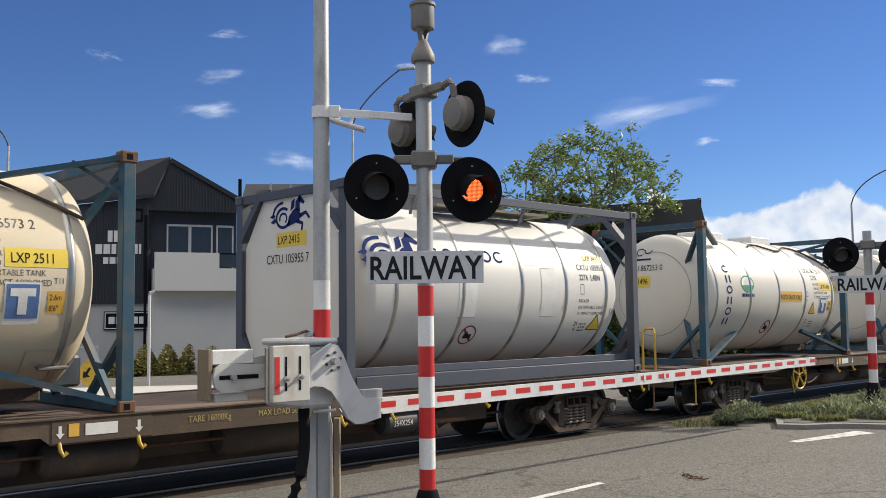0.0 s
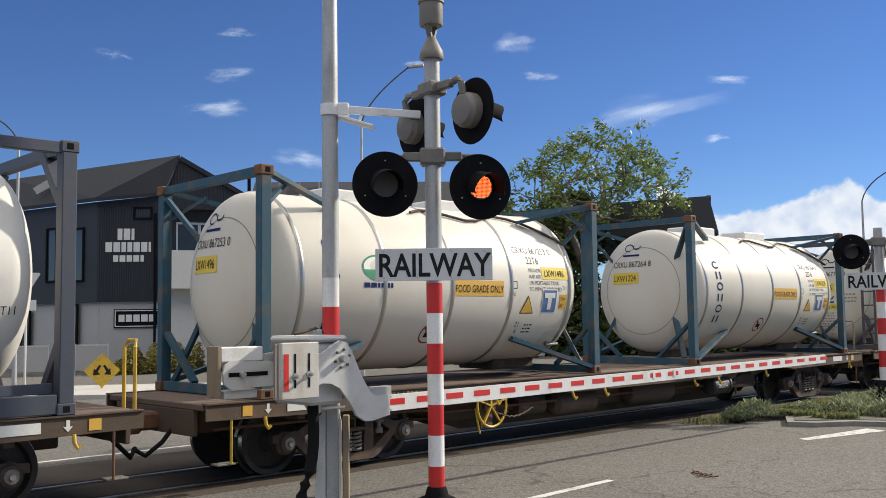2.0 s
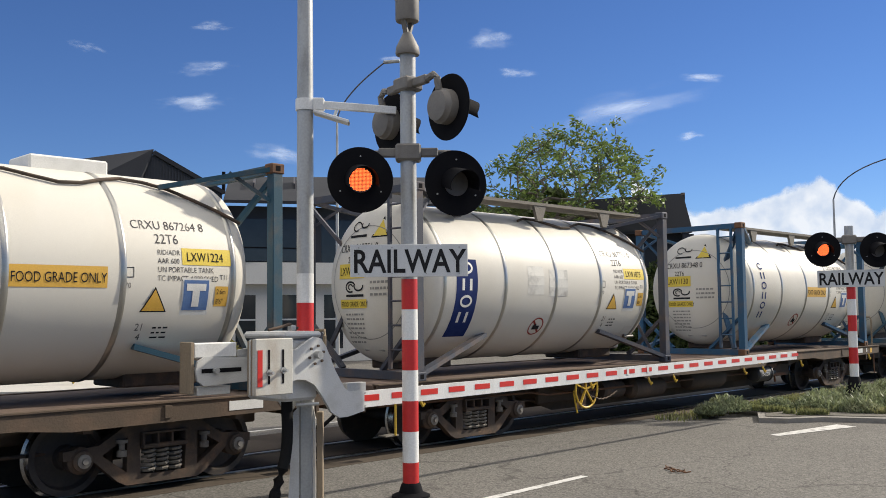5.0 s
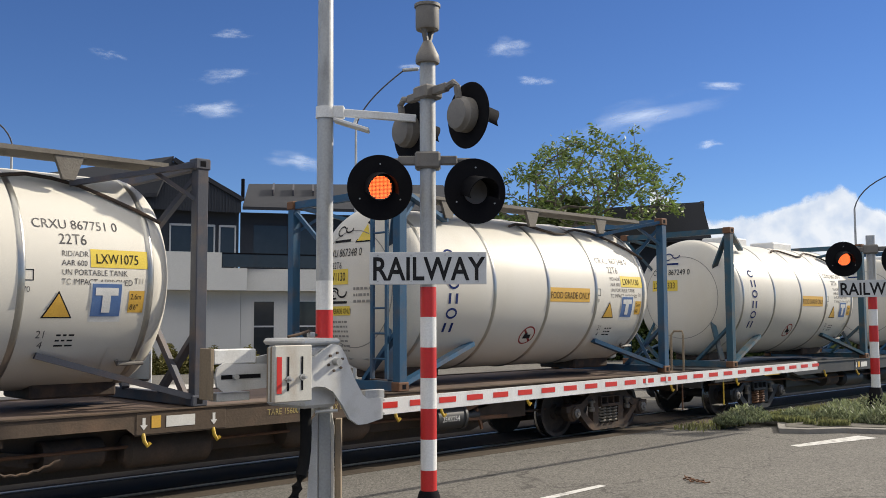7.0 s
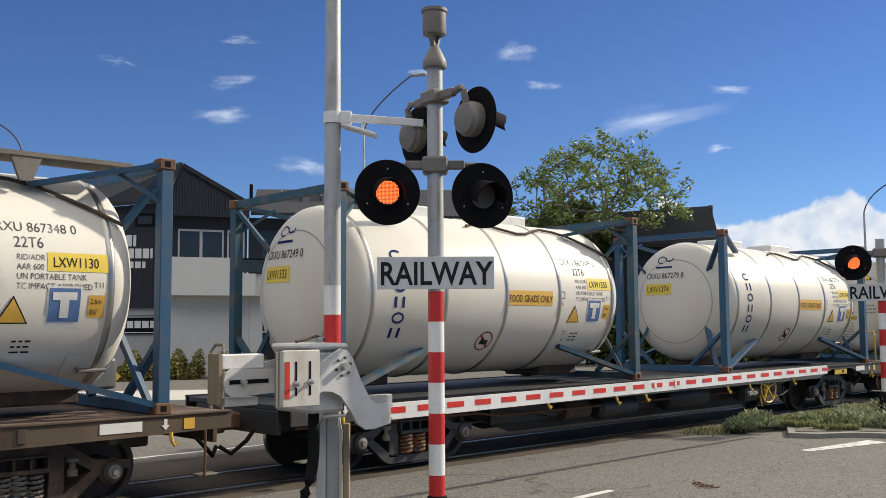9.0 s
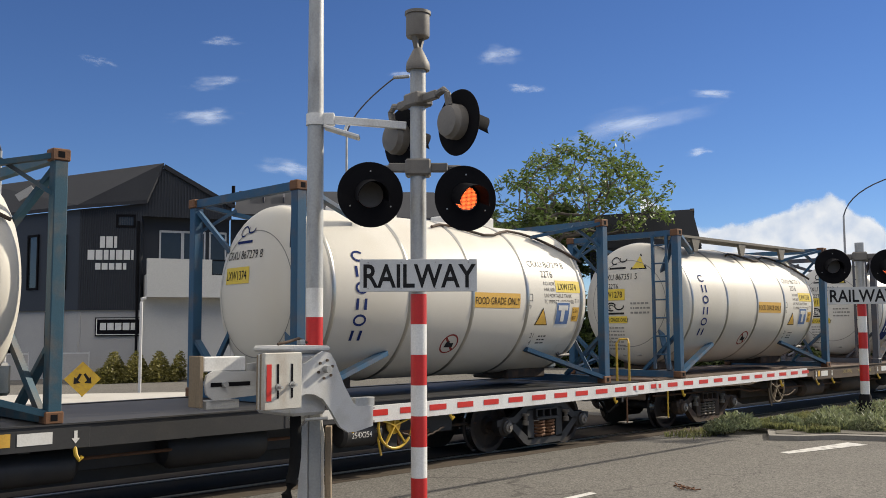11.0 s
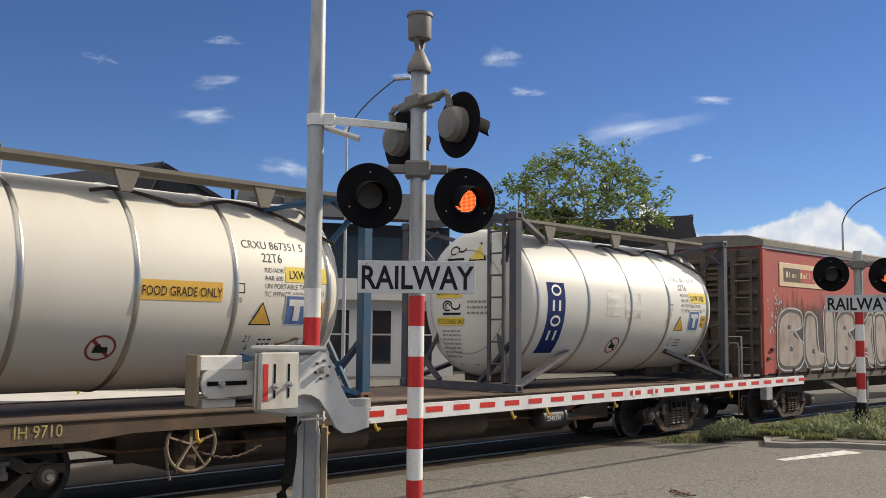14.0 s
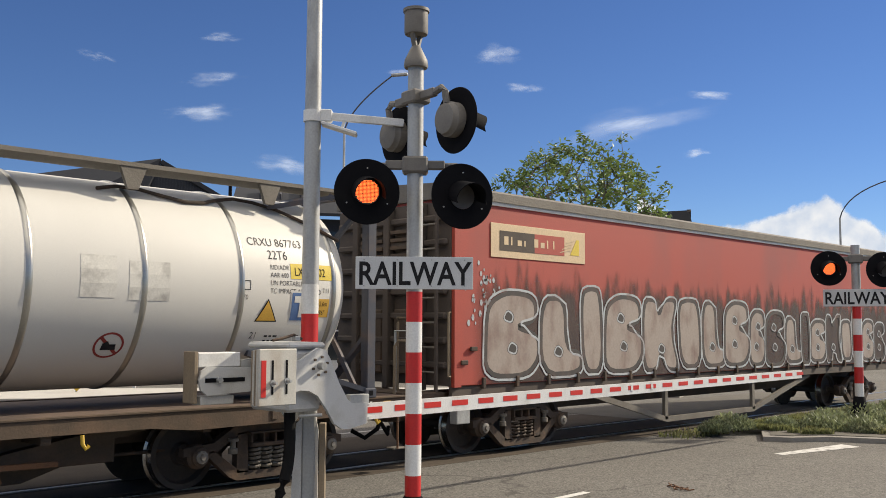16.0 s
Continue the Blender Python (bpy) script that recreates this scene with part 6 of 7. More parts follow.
def bogie(parent, xc, paint, spring, holes):
    """Two cast side frames with open windows, spring nests, axle boxes, and two wheelsets."""
    bg = part("bogie", box(B(), xc - 0.18, xc + 0.18, 0.36, WIDE - 0.36, 0.44, 0.66, 0.02), paint, parent, "grimy cast steel bogie")
    up = Matrix(((1, 0, 0, 0), (0, 0, 1, 0), (0, 1, 0, 0), (0, 0, 0, 1)))
    for s in (0, 1):
        Y = (lambda v: v) if s == 0 else (lambda v: WIDE - v)
        bm = B()
        y = Y(0.34)
        for e in (-1, 1):
            for out in ([(1.06, 0.50), (0.70, 0.53), (0.42, 0.70), (0.0, 0.72), (0.0, 0.62), (0.38, 0.60), (0.66, 0.43), (1.06, 0.41)],
                        [(0.80, 0.42), (0.70, 0.45), (0.36, 0.20), (0.0, 0.19), (0.0, 0.10), (0.40, 0.10), (0.50, 0.15)],
                        [(0.40, 0.62), (0.27, 0.62), (0.25, 0.18), (0.40, 0.18)]):
                slab(bm, [(xc + e * a, b) for a, b in out], Matrix.Translation((0, y - 0.05, 0)) @ up, 0.10)
                bmesh.ops.recalc_face_normals(bm, faces=bm.faces)
        part("side_frame", bm, paint, bg, "", False)
        for k in ((-0.11, 0.11) if holes else (-0.15, 0.0, 0.15)):
            r = 0.082 if holes else 0.062
            pts = [(xc + k + r * math.cos(q * 0.85), y - 0.02 + r * math.sin(q * 0.85), 0.20 + 0.23 * q / 36) for q in range(37)]
            part("spring", tube(B(), pts, 0.021 if holes else 0.017, 6), spring, bg, "rust-red coil spring" if holes else "")
        part("bolster_end", box(B(), xc - 0.25, xc + 0.25, *sorted((y - 0.11, y + 0.06)), 0.455, 0.50, 0.008), paint, bg)
        for k in (-0.24, -0.08, 0.08, 0.24):
            part("bolster_rib", box(B(), xc + k - 0.012, xc + k + 0.012, *sorted((y - 0.10, y + 0.05)), 0.50, 0.60, 0.003), paint, bg)
        part("bolster_top", box(B(), xc - 0.26, xc + 0.26, *sorted((y - 0.10, y + 0.06)), 0.60, 0.625, 0.005), paint, bg)
        for k in (-0.47, 0.47):
            part("snubber", lathe(B(), [(0.05, 0.0), (0.05, 0.06), (0.03, 0.07), (0.03, 0.13), (0.06, 0.135), (0.06, 0.17)], Matrix.Translation((xc + k, y - 0.07, 0.40)), 12), M["walkway"], bg)
        for w in (-0.875, 0.875):
            part("axle_box", lathe(B(), [(0.13, 0), (0.135, 0.13), (0.105, 0.16), (0.10, 0.19), (0.085, 0.20)], Matrix.Translation((xc + w, Y(0.44), 0.40)) @ pose(0, 0, 0, 90 if s == 0 else -90, 0, 0), 20), paint, bg)
            part("brake_shoe", box(B(), xc + w * 0.5 - 0.04, xc + w * 0.5 + 0.04, *sorted((Y(0.60), Y(0.74))), 0.28, 0.55, 0.01), paint, bg)
    for w in (-0.875, 0.875):
        ws = part("wheelset", rod(B(), (0, -0.95, 0), (0, 0.95, 0), 0.07), M["wheel_steel"], parent, "turning axle with two steel wheels")
        ws.matrix_basis = pose(xc + w, AXY, 0.40)
        for s in (-1, 1):
            mm = Matrix.Translation((0, 0.46 * s, 0)) @ pose(0, 0, 0, -90 * s, 0, 0)
            bm = lathe(B(), [(0.07, 0.15), (0.11, 0.15), (0.13, 0.09), (0.30, 0.06), (0.325, 0.135), (0.385, 0.135), (0.39, 0.03), (0.42, 0.02), (0.415, 0.0), (0.30, 0.0), (0.1, 0.0)], mm, 40)
            bm.faces.ensure_lookup_table()
            for f in bm.faces:
                c = f.calc_center_median()
                f.material_index = 1 if math.hypot(c.x, c.z) > 0.37 and abs(c.y) > 0.485 else 0
            part("wheel", bm, [M["wheel_steel"], M["tread"]], ws, "spoke-less steel wheel with a polished tread")
            part("end_cap", lathe(B(), [(0.07, 0.0), (0.07, 0.02), (0.035, 0.03), (0.03, 0.05)], Matrix.Translation((0, 0.98 * s, 0)) @ pose(0, 0, 0, -90 * s, 0, 0), 12), M["lamp_grey"], ws, "pale bolted axle cap")
    return bg


HALF = 8.05


def flat_wagon(x, paint, label, spring, newer=False, hx=-3.72, wheel="yellow", rail="timber"):
    th = thing("flat_wagon", pose(x, NEAR, 0), label, "flat wagon", "container flat wagons")
    part("deck", box(B(), -HALF, HALF, 0.10, WIDE - 0.10, 0.86, 0.93, 0.01), M["deck"] if not newer else paint, th, "rust-brown steel deck")
    for s in (0, 1):
        Y = (lambda v: v) if s == 0 else (lambda v: WIDE - v)
        # side sill, deeper between the bogies on the older wagons
        out = [(-HALF, 0.925), (-HALF, 0.76), (-6.9, 0.74), (-4.9, 0.72), (-4.4, 0.77), (-2.22, 0.77), (-2.12, 0.69), (2.12, 0.69), (2.22, 0.77), (4.4, 0.77), (4.9, 0.72), (6.9, 0.74), (HALF, 0.76), (HALF, 0.925)]
        if newer:
            out = [(-HALF, 0.925), (-HALF, 0.70), (-7.0, 0.70), (-6.4, 0.86), (-5.45, 0.86), (-4.85, 0.70), (4.85, 0.70), (5.45, 0.86), (6.4, 0.86), (7.0, 0.70), (HALF, 0.70), (HALF, 0.925)]
        up = Matrix(((1, 0, 0, 0), (0, 0, 1, 0), (0, 1, 0, 0), (0, 0, 0, 1)))
        sill = part("side_sill", slab(B(), out, Matrix.Translation((0, Y(0.02) - (0.03 if s else 0), 0)) @ up, 0.03), paint, th, "", False)
        part("sill_flange", box(B(), -HALF, HALF, *sorted((Y(0.0), Y(0.12))), 0.925, 0.94), paint, sill)
        for xx in (-5.9, 5.9):
            part("load_bracket", box(B(), xx - 0.29, xx + 0.29, *sorted((Y(0.03), Y(0.05))), 0.745, 0.859, 0.004) if newer else box(B(), xx - 0.04, xx + 0.04, *sorted((Y(0.005), Y(0.02))), 0.77, 0.90, 0.004), M["yellow"] if newer else paint, sill)
    part("centre_sill", box(B(), -7.6, 7.6, 0.98, 1.46, 0.52, 0.86, 0.02), paint, th)
    part("underframe", box(B(), -4.3, 4.3, 0.55, 0.62, 0.40, 0.86, 0.01), paint, th)
    part("underframe", box(B(), -4.3, 4.3, WIDE - 0.62, WIDE - 0.55, 0.40, 0.86, 0.01), paint, th)
    for k in range(9):
        xx = -6.8 + 1.7 * k
        part("cross_bearer", box(B(), xx - 0.05, xx + 0.05, 0.1, WIDE - 0.1, 0.68, 0.86), paint, th)
    # brake gear
    part("air_tank", lathe(B(), [(0.1, -0.5), (0.17, -0.44), (0.17, 0.44), (0.1, 0.5)], Matrix.Translation((-1.6, 0.40, 0.5)) @ pose(0, 0, 0, 0, 90, 0), 20), paint, th)
    part("brake_cylinder", lathe(B(), [(0.05, -0.5), (0.05, -0.3), (0.15, -0.3), (0.15, 0.3), (0.1, 0.34)], Matrix.Translation((-2.6, 0.45, 0.52)) @ pose(0, 0, 0, 0, 90, 0), 20), M["bogie"], th)
    for xx in (0.2, 0.75):
        part("hanger", slab(B(), [(-0.13, 0), (0.13, 0), (0.13, 0.04), (0.03, 0.06), (0.02, 0.3), (-0.02, 0.3), (-0.03, 0.06), (-0.13, 0.04)], Matrix.Translation((xx, 0.42, 0.36)) @ pose(0, 0, 0, 90, 0, 0), 0.03), M["galvanised"], th, "", False)
    part("brake_rod", rod(B(), (-5, 0.7, 0.45), (5, 0.7, 0.45), 0.02), M["bogie"], th)
    # deep belly of the centre sill between the bogies, and the long reservoir on the near side
    up = Matrix(((1, 0, 0, 0), (0, 0, 1, 0), (0, 1, 0, 0), (0, 0, 0, 1)))
    for y in (0.92, 1.50):
        part("belly_plate", slab(B(), [(-4.7, 0.86), (-4.7, 0.60), (-3.5, 0.22), (3.5, 0.22), (4.7, 0.60), (4.7, 0.86)], Matrix.Translation((0, y, 0)) @ up, 0.02), paint, th, "", False)
    part("reservoir", lathe(B(), [(0.05, -0.66), (0.16, -0.62), (0.21, -0.54), (0.21, 0.54), (0.16, 0.62), (0.05, 0.66)], Matrix.Translation((0.48, 0.46, 0.55)) @ pose(0, 0, 0, 0, 90, 0), 24), paint, th, "brown rust-stained air reservoir")
    # plates under the container corners and the brake cylinder hung on the side
    for e in (-1, 1):
        plate = part("corner_plate", box(B(), *sorted((e * 1.12, e * 2.12)), 0.0135, 0.05, 0.70, 0.935, 0.004), paint, th)
        part("label_panel", box(B(), *sorted((e * 1.48, e * 1.80)), 0.009, 0.0135, 0.76, 0.87), M["label_white"], plate, "white plate with no writing")
        part("label_panel", box(B(), *sorted((e * 1.86, e * 1.96)), 0.009, 0.0135, 0.76, 0.88), M["label_orange"], plate)
        for xx in (1.26, 2.04):
            bm = B()
            A = lambda u, v: Vector((e * xx + u, 0.0105, 0.745 + v))
            fan(bm, [(-0.04, 0.05), (0, 0.0), (0.04, 0.05)], A)
            sheet(bm, -0.016, 0.016, 0.05, 0.12, A)
            part("arrow_mark", bm, M["label_white"], plate, "", False)
            part("lashing_hook", tube(B(), [(e * xx, 0.03, 0.71), (e * xx, 0.0, 0.64), (e * xx + 0.03, -0.01, 0.59), (e * xx + 0.06, -0.01, 0.62)], 0.02), M["yellow"], plate, "small yellow lashing hook")
    cyl = part("brake_cylinder", lathe(B(), [(0.03, -0.34), (0.13, -0.32), (0.16, -0.28), (0.16, 0.20), (0.175, 0.21), (0.175, 0.25), (0.12, 0.27), (0.06, 0.34), (0.05, 0.60)], Matrix.Translation((2.35, 0.24, 0.54)) @ pose(0, 0, 0, 0, 90, 0), 24), M["wagon_new"], th, "dark brake cylinder")
    part("lettering", write(B(), "254X254", 0.10, lambda a, b: Vector((2.13 + a, 0.24 - math.sqrt(max(0.001, 0.164 ** 2 - (b - 0.04) ** 2)), 0.50 + b)), "LEFT", 0.85), M["label_white"], cyl, "white stencilled writing", False)
    part("cylinder_bracket", slab(B(), [(2.05, 0.72), (2.95, 0.72), (2.85, 0.66), (2.62, 0.60), (2.62, 0.40), (2.56, 0.40), (2.54, 0.68), (2.05, 0.70)], Matrix.Translation((0, 0.14, 0)) @ Matrix(((1, 0, 0, 0), (0, 0, 1, 0), (0, 1, 0, 0), (0, 0, 0, 1))), 0.05), M["rust"], th, "", False)
    part("brake_lever", bar(B(), (2.9, 0.22, 0.62), (3.05, 0.26, 0.34), 0.05, 0.03), M["rust"], th)
    part("brake_lever", bar(B(), (2.7, 0.2, 0.50), (3.6, 0.3, 0.47), 0.05, 0.03), M["rust"], th)
    part("queen_post", bar(B(), (3.0, 0.5, 0.50), (4.6, 0.5, 0.78), 0.12, 0.18), paint, th)
    part("queen_post", bar(B(), (-3.0, 0.5, 0.50), (-4.6, 0.5, 0.78), 0.12, 0.18), paint, th)
    part("air_pipe", tube(B(), [(-7.8, 0.3, 0.64), (-4.8, 0.3, 0.62), (-4.4, 0.3, 0.56), (1.7, 0.3, 0.56), (2.0, 0.3, 0.54)], 0.018), M["rust"], th)
    # hand brake
    hw = part("brake_wheel", B(), M[wheel], th, "yellow spoked hand brake wheel" if wheel == "yellow" else "rusty tan spoked hand brake wheel")
    bm = B()
    c = Vector((hx, 0.06, 0.61))
    n = 28
    tube(bm, [c + Vector((0.28 * math.cos(k * math.tau / n), 0, 0.28 * math.sin(k * math.tau / n))) for k in range(n + 1)], 0.017, 8)
    for k in range(5):
        a = k * math.tau / 5 + 0.3
        bar(bm, c + Vector((0, 0.02, 0)), c + Vector((0.275 * math.cos(a), 0, 0.275 * math.sin(a))), 0.02, 0.035)
    bm.to_mesh(hw.data)
    bm.free()
    part("brake_plate", rod(B(), c + Vector((0, 0.03, 0)), c + Vector((0, 0.05, 0)), 0.11, seg=20), M["yellow"] if newer else M["wagon"], hw)
    part("brake_post", box(B(), hx - 0.12, hx + 0.12, 0.16, 0.2, 0.30, 0.70, 0.01), paint, hw)
    part("brake_lever", tube(B(), [(hx - 0.28, 0.1, 0.60), (hx - 0.25, 0.1, 0.45), (hx - 0.22, 0.08, 0.26)], 0.014), M[wheel], hw)
    pts = [Vector((hx + 0.1 + 0.8 * k / 16, 0.12, 0.52 - 0.10 * math.sin(k / 16 * math.pi) + 0.012 * (k % 2))) for k in range(17)]
    part("chain", tube(B(), pts, 0.013, 6), M["bogie"], hw)
    # ends: coupler, hose, hooks, rail
    for e in (-1, 1):
        part("coupler", box(B(), *sorted((e * (HALF - 0.2), e * (HALF + 0.22))), 1.08, 1.36, 0.60, 0.80, 0.03), M["rust"], th, "rusty automatic coupler")
        part("coupler_knuckle", lathe(B(), [(0.12, -0.13), (0.14, -0.1), (0.14, 0.1), (0.12, 0.13)], pose(e * (HALF + 0.28), 1.219, 0.70), 16), M["rust"], th)
        part("air_hose", tube(B(), [(e * (HALF - 0.05), 0.8, 0.66), (e * (HALF + 0.10), 0.78, 0.50), (e * (HALF + 0.26), 0.85, 0.36), (e * (HALF + 0.36), 0.95, 0.44)], 0.026), M["rubber"], th)
        part("end_beam", box(B(), *sorted((e * (HALF - 0.06), e * HALF)), 0.3, WIDE - 0.3, 0.58, 0.86, 0.01), paint, th)
        part("step", box(B(), *sorted((e * (HALF - 0.36), e * (HALF - 0.14))), 0.03, 0.18, 0.28, 0.30, 0.005), M["walkway"], th)
        part("step_hanger", tube(B(), [(e * (HALF - 0.3), 0.03, 0.75), (e * (HALF - 0.3), 0.03, 0.29)], 0.014), M["yellow"] if e < 0 else M["rust"], th)
        for xx in (7.35, 3.7):
            part("lashing_hook", tube(B(), [(e * xx, 0.0, 0.76), (e * xx, -0.015, 0.68), (e * xx + 0.03, -0.02, 0.63), (e * xx + 0.06, -0.02, 0.66)], 0.02), M["yellow"], th, "small yellow lashing hook")
        part("label_panel", box(B(), *sorted((e * 7.05, e * 6.62)), 0.014, 0.019, 0.79, 0.89), M["label_white"], th, "white number plate with no writing")
        part("label_panel", box(B(), *sorted((e * 7.62, e * 7.50)), 0.014, 0.019, 0.78, 0.89), M["label_orange"], th)
        bm = B()
        fan(bm, [(-0.045, 0.05), (0, 0.0), (0.045, 0.05)], lambda u, v: Vector((e * 7.30 + u, 0.0155, 0.785 + v)))
        sheet(bm, -0.018, 0.018, 0.05, 0.11, lambda u, v: Vector((e * 7.30 + u, 0.0155, 0.785 + v)))
        part("arrow_mark", bm, M["label_white"], th, "", False)
    part("handrail", tube(B(), [(HALF - 0.03, 0.16, 0.88), (HALF - 0.03, 0.16, 1.55), (HALF + 0.0, 0.20, 1.62), (HALF + 0.0, 0.36, 1.62), (HALF - 0.03, 0.40, 1.55), (HALF - 0.03, 0.40, 0.88)], 0.02), M[rail], th, "yellow tubular handrail" if rail == "yellow" else "rusty tan tubular handrail")
    for xx in (-6.0, 6.0):
        bogie(th, xx, M["wagon_new"] if newer else M["bogie"], spring, newer)
        if newer:
            part("bracket_hole", box(B(), xx - 0.035, xx + 0.035, 0.024, 0.029, 0.775, 0.83, 0.004), M["black_paint"], th)
    return th


def sill_words(th, rows):
    for text, u, size in rows:
        part("lettering", write(B(), text, size, lambda a, b: Vector((u + a, 0.0125, 0.79 + b)), "LEFT", 0.85), M["faded_yellow"], th, "faded yellow stencilled writing", False)


CONTAINERS = [
    tank_container(-1.68, "CRXU 866573 2", "LXP 2511", "tank_tan", "frame_blue", "rust", False, "faded", "sun-bleached tan tank in a rusty blue frame", True),
    framed_tank(6.99),
    tank_container(15.06, "CRXU 867253 0", "LXW1496", "tank_white", "frame_blue", "rust", False, "word", "cream-white tank in a blue frame with a green oval emblem"),
    tank_container(23.74, "CRXU 867264 8", "LXW1224", "tank_white", "frame_blue", "rust", False, "word", "cream-white tank in a worn blue frame"),
    tank_container(31.85, "CRXU 867751 0", "LXW1075", "tank_white", "frame_grey", "frame_grey", True, "panel", "white tank in a dark grey frame with a ladder"),
    tank_container(40.55, "CRXU 867348 0", "LXW1130", "tank_white", "frame_bright", "rust", True, "word", "cream-white tank in a bright blue frame with a ladder"),
    tank_container(48.67, "CRXU 867249 0", "LXW1333", "tank_white", "frame_blue", "rust", False, "word", "clean cream-white tank in a worn blue frame"),
    tank_container(57.35, "CRXU 867279 8", "LXW1374", "tank_white", "frame_bright", "rust", False, "word", "cream-white tank in a blue frame with drips of rust"),
    tank_container(65.43, "CRXU 867351 5", "LXW1278", "tank_white", "frame_bright", "rust", True, "word", "yellowed white tank in a blue frame with a ladder"),
    tank_container(74.13, "CRXU 867763 4", "LXW1102", "tank_clean", "frame_grey", "frame_grey", True, "panel", "white tank in a dark grey frame with a blue panel"),
]

WAGONS = [flat_wagon(5.68, M["wagon"], "grimy dark brown container flat wagon with a yellow handrail", M["walkway"], rail="yellow"),
          flat_wagon(22.47, M["wagon"], "grimy dark brown container flat wagon", M["walkway"])]
WAGONS.append(copy_thing(WAGONS[1], pose(39.25, NEAR, 0)))
WAGONS.append(flat_wagon(72.81, M["wagon"], "grimy brown container flat wagon with a rusty brake wheel", M["walkway"], wheel="timber"))
WAGONS.append(flat_wagon(56.11, M["wagon_new"], "newer black container flat wagon with yellow brackets", M["rust"], True, hx=2.81, rail="yellow"))
sill_words(WAGONS[0], [("TARE 16000Kg", -0.72, 0.095), ("MAX LOAD 56000Kg", 0.12, 0.095)])
sill_words(WAGONS[1], [("TARE 16000Kg", -0.6, 0.095), ("MAX LOAD 56000Kg", 0.2, 0.095), ("IH 15881", -5.55, 0.165)])
sill_words(WAGONS[2], [("TARE 15600Kg", -0.6, 0.095), ("MAX LOAD 56400Kg", 0.2, 0.095)])
sill_words(WAGONS[3], [("TARE 16000Kg", -0.70, 0.095), ("MAX LOAD 56000Kg", 0.12, 0.095), ("IH 9710", -5.55, 0.165)])


def spray_mist():
    """Dark paint mist: dense low down, with soft plumes along its top."""
    m = mat("spray_mist", (0.045, 0.034, 0.030), 0.7, second=(0.09, 0.055, 0.045), scale=3, spread=0.8, grain=30, bump=0)
    n, l = m.node_tree.nodes, m.node_tree.links
    b = n["Principled BSDF"]
    tc = n.new("ShaderNodeTexCoord")
    xyz = n.new("ShaderNodeSeparateXYZ")
    l.new(tc.outputs["Object"], xyz.inputs[0])
    mp = n.new("ShaderNodeMapping")
    mp.inputs["Scale"].default_value = (2.6, 1.0, 0.75)
    l.new(tc.outputs["Object"], mp.inputs[0])
    nz = n.new("ShaderNodeTexNoise")
    nz.inputs["Scale"].default_value, nz.inputs["Detail"].default_value = 1.7, 4
    l.new(mp.outputs[0], nz.inputs["Vector"])
    top = n.new("ShaderNodeMath")
    top.operation = "MULTIPLY_ADD"
    top.inputs[1].default_value = 1.5
    l.new(nz.outputs[0], top.inputs[0])
    neg = n.new("ShaderNodeMath")
    neg.operation = "MULTIPLY"
    neg.inputs[1].default_value = -1.0
    l.new(xyz.outputs[2], neg.inputs[0])
    l.new(neg.outputs[0], top.inputs[2])
    al = n.new("ShaderNodeMapRange")
    al.interpolation_type = "SMOOTHSTEP"
    al.inputs[1].default_value, al.inputs[2].default_value = -1.85, -1.35
    al.inputs[3].default_value, al.inputs[4].default_value = 0.0, 0.80
    l.new(top.outputs[0], al.inputs[0])
    ends = n.new("ShaderNodeMapRange")
    ends.inputs[1].default_value, ends.inputs[2].default_value = 0.35, 0.9
    l.new(xyz.outputs[0], ends.inputs[0])
    mu = n.new("ShaderNodeMath")
    mu.operation = "MULTIPLY"
    l.new(al.outputs[0], mu.inputs[0])
    l.new(ends.outputs[0], mu.inputs[1])
    l.new(mu.outputs[0], b.inputs["Alpha"])
    return m


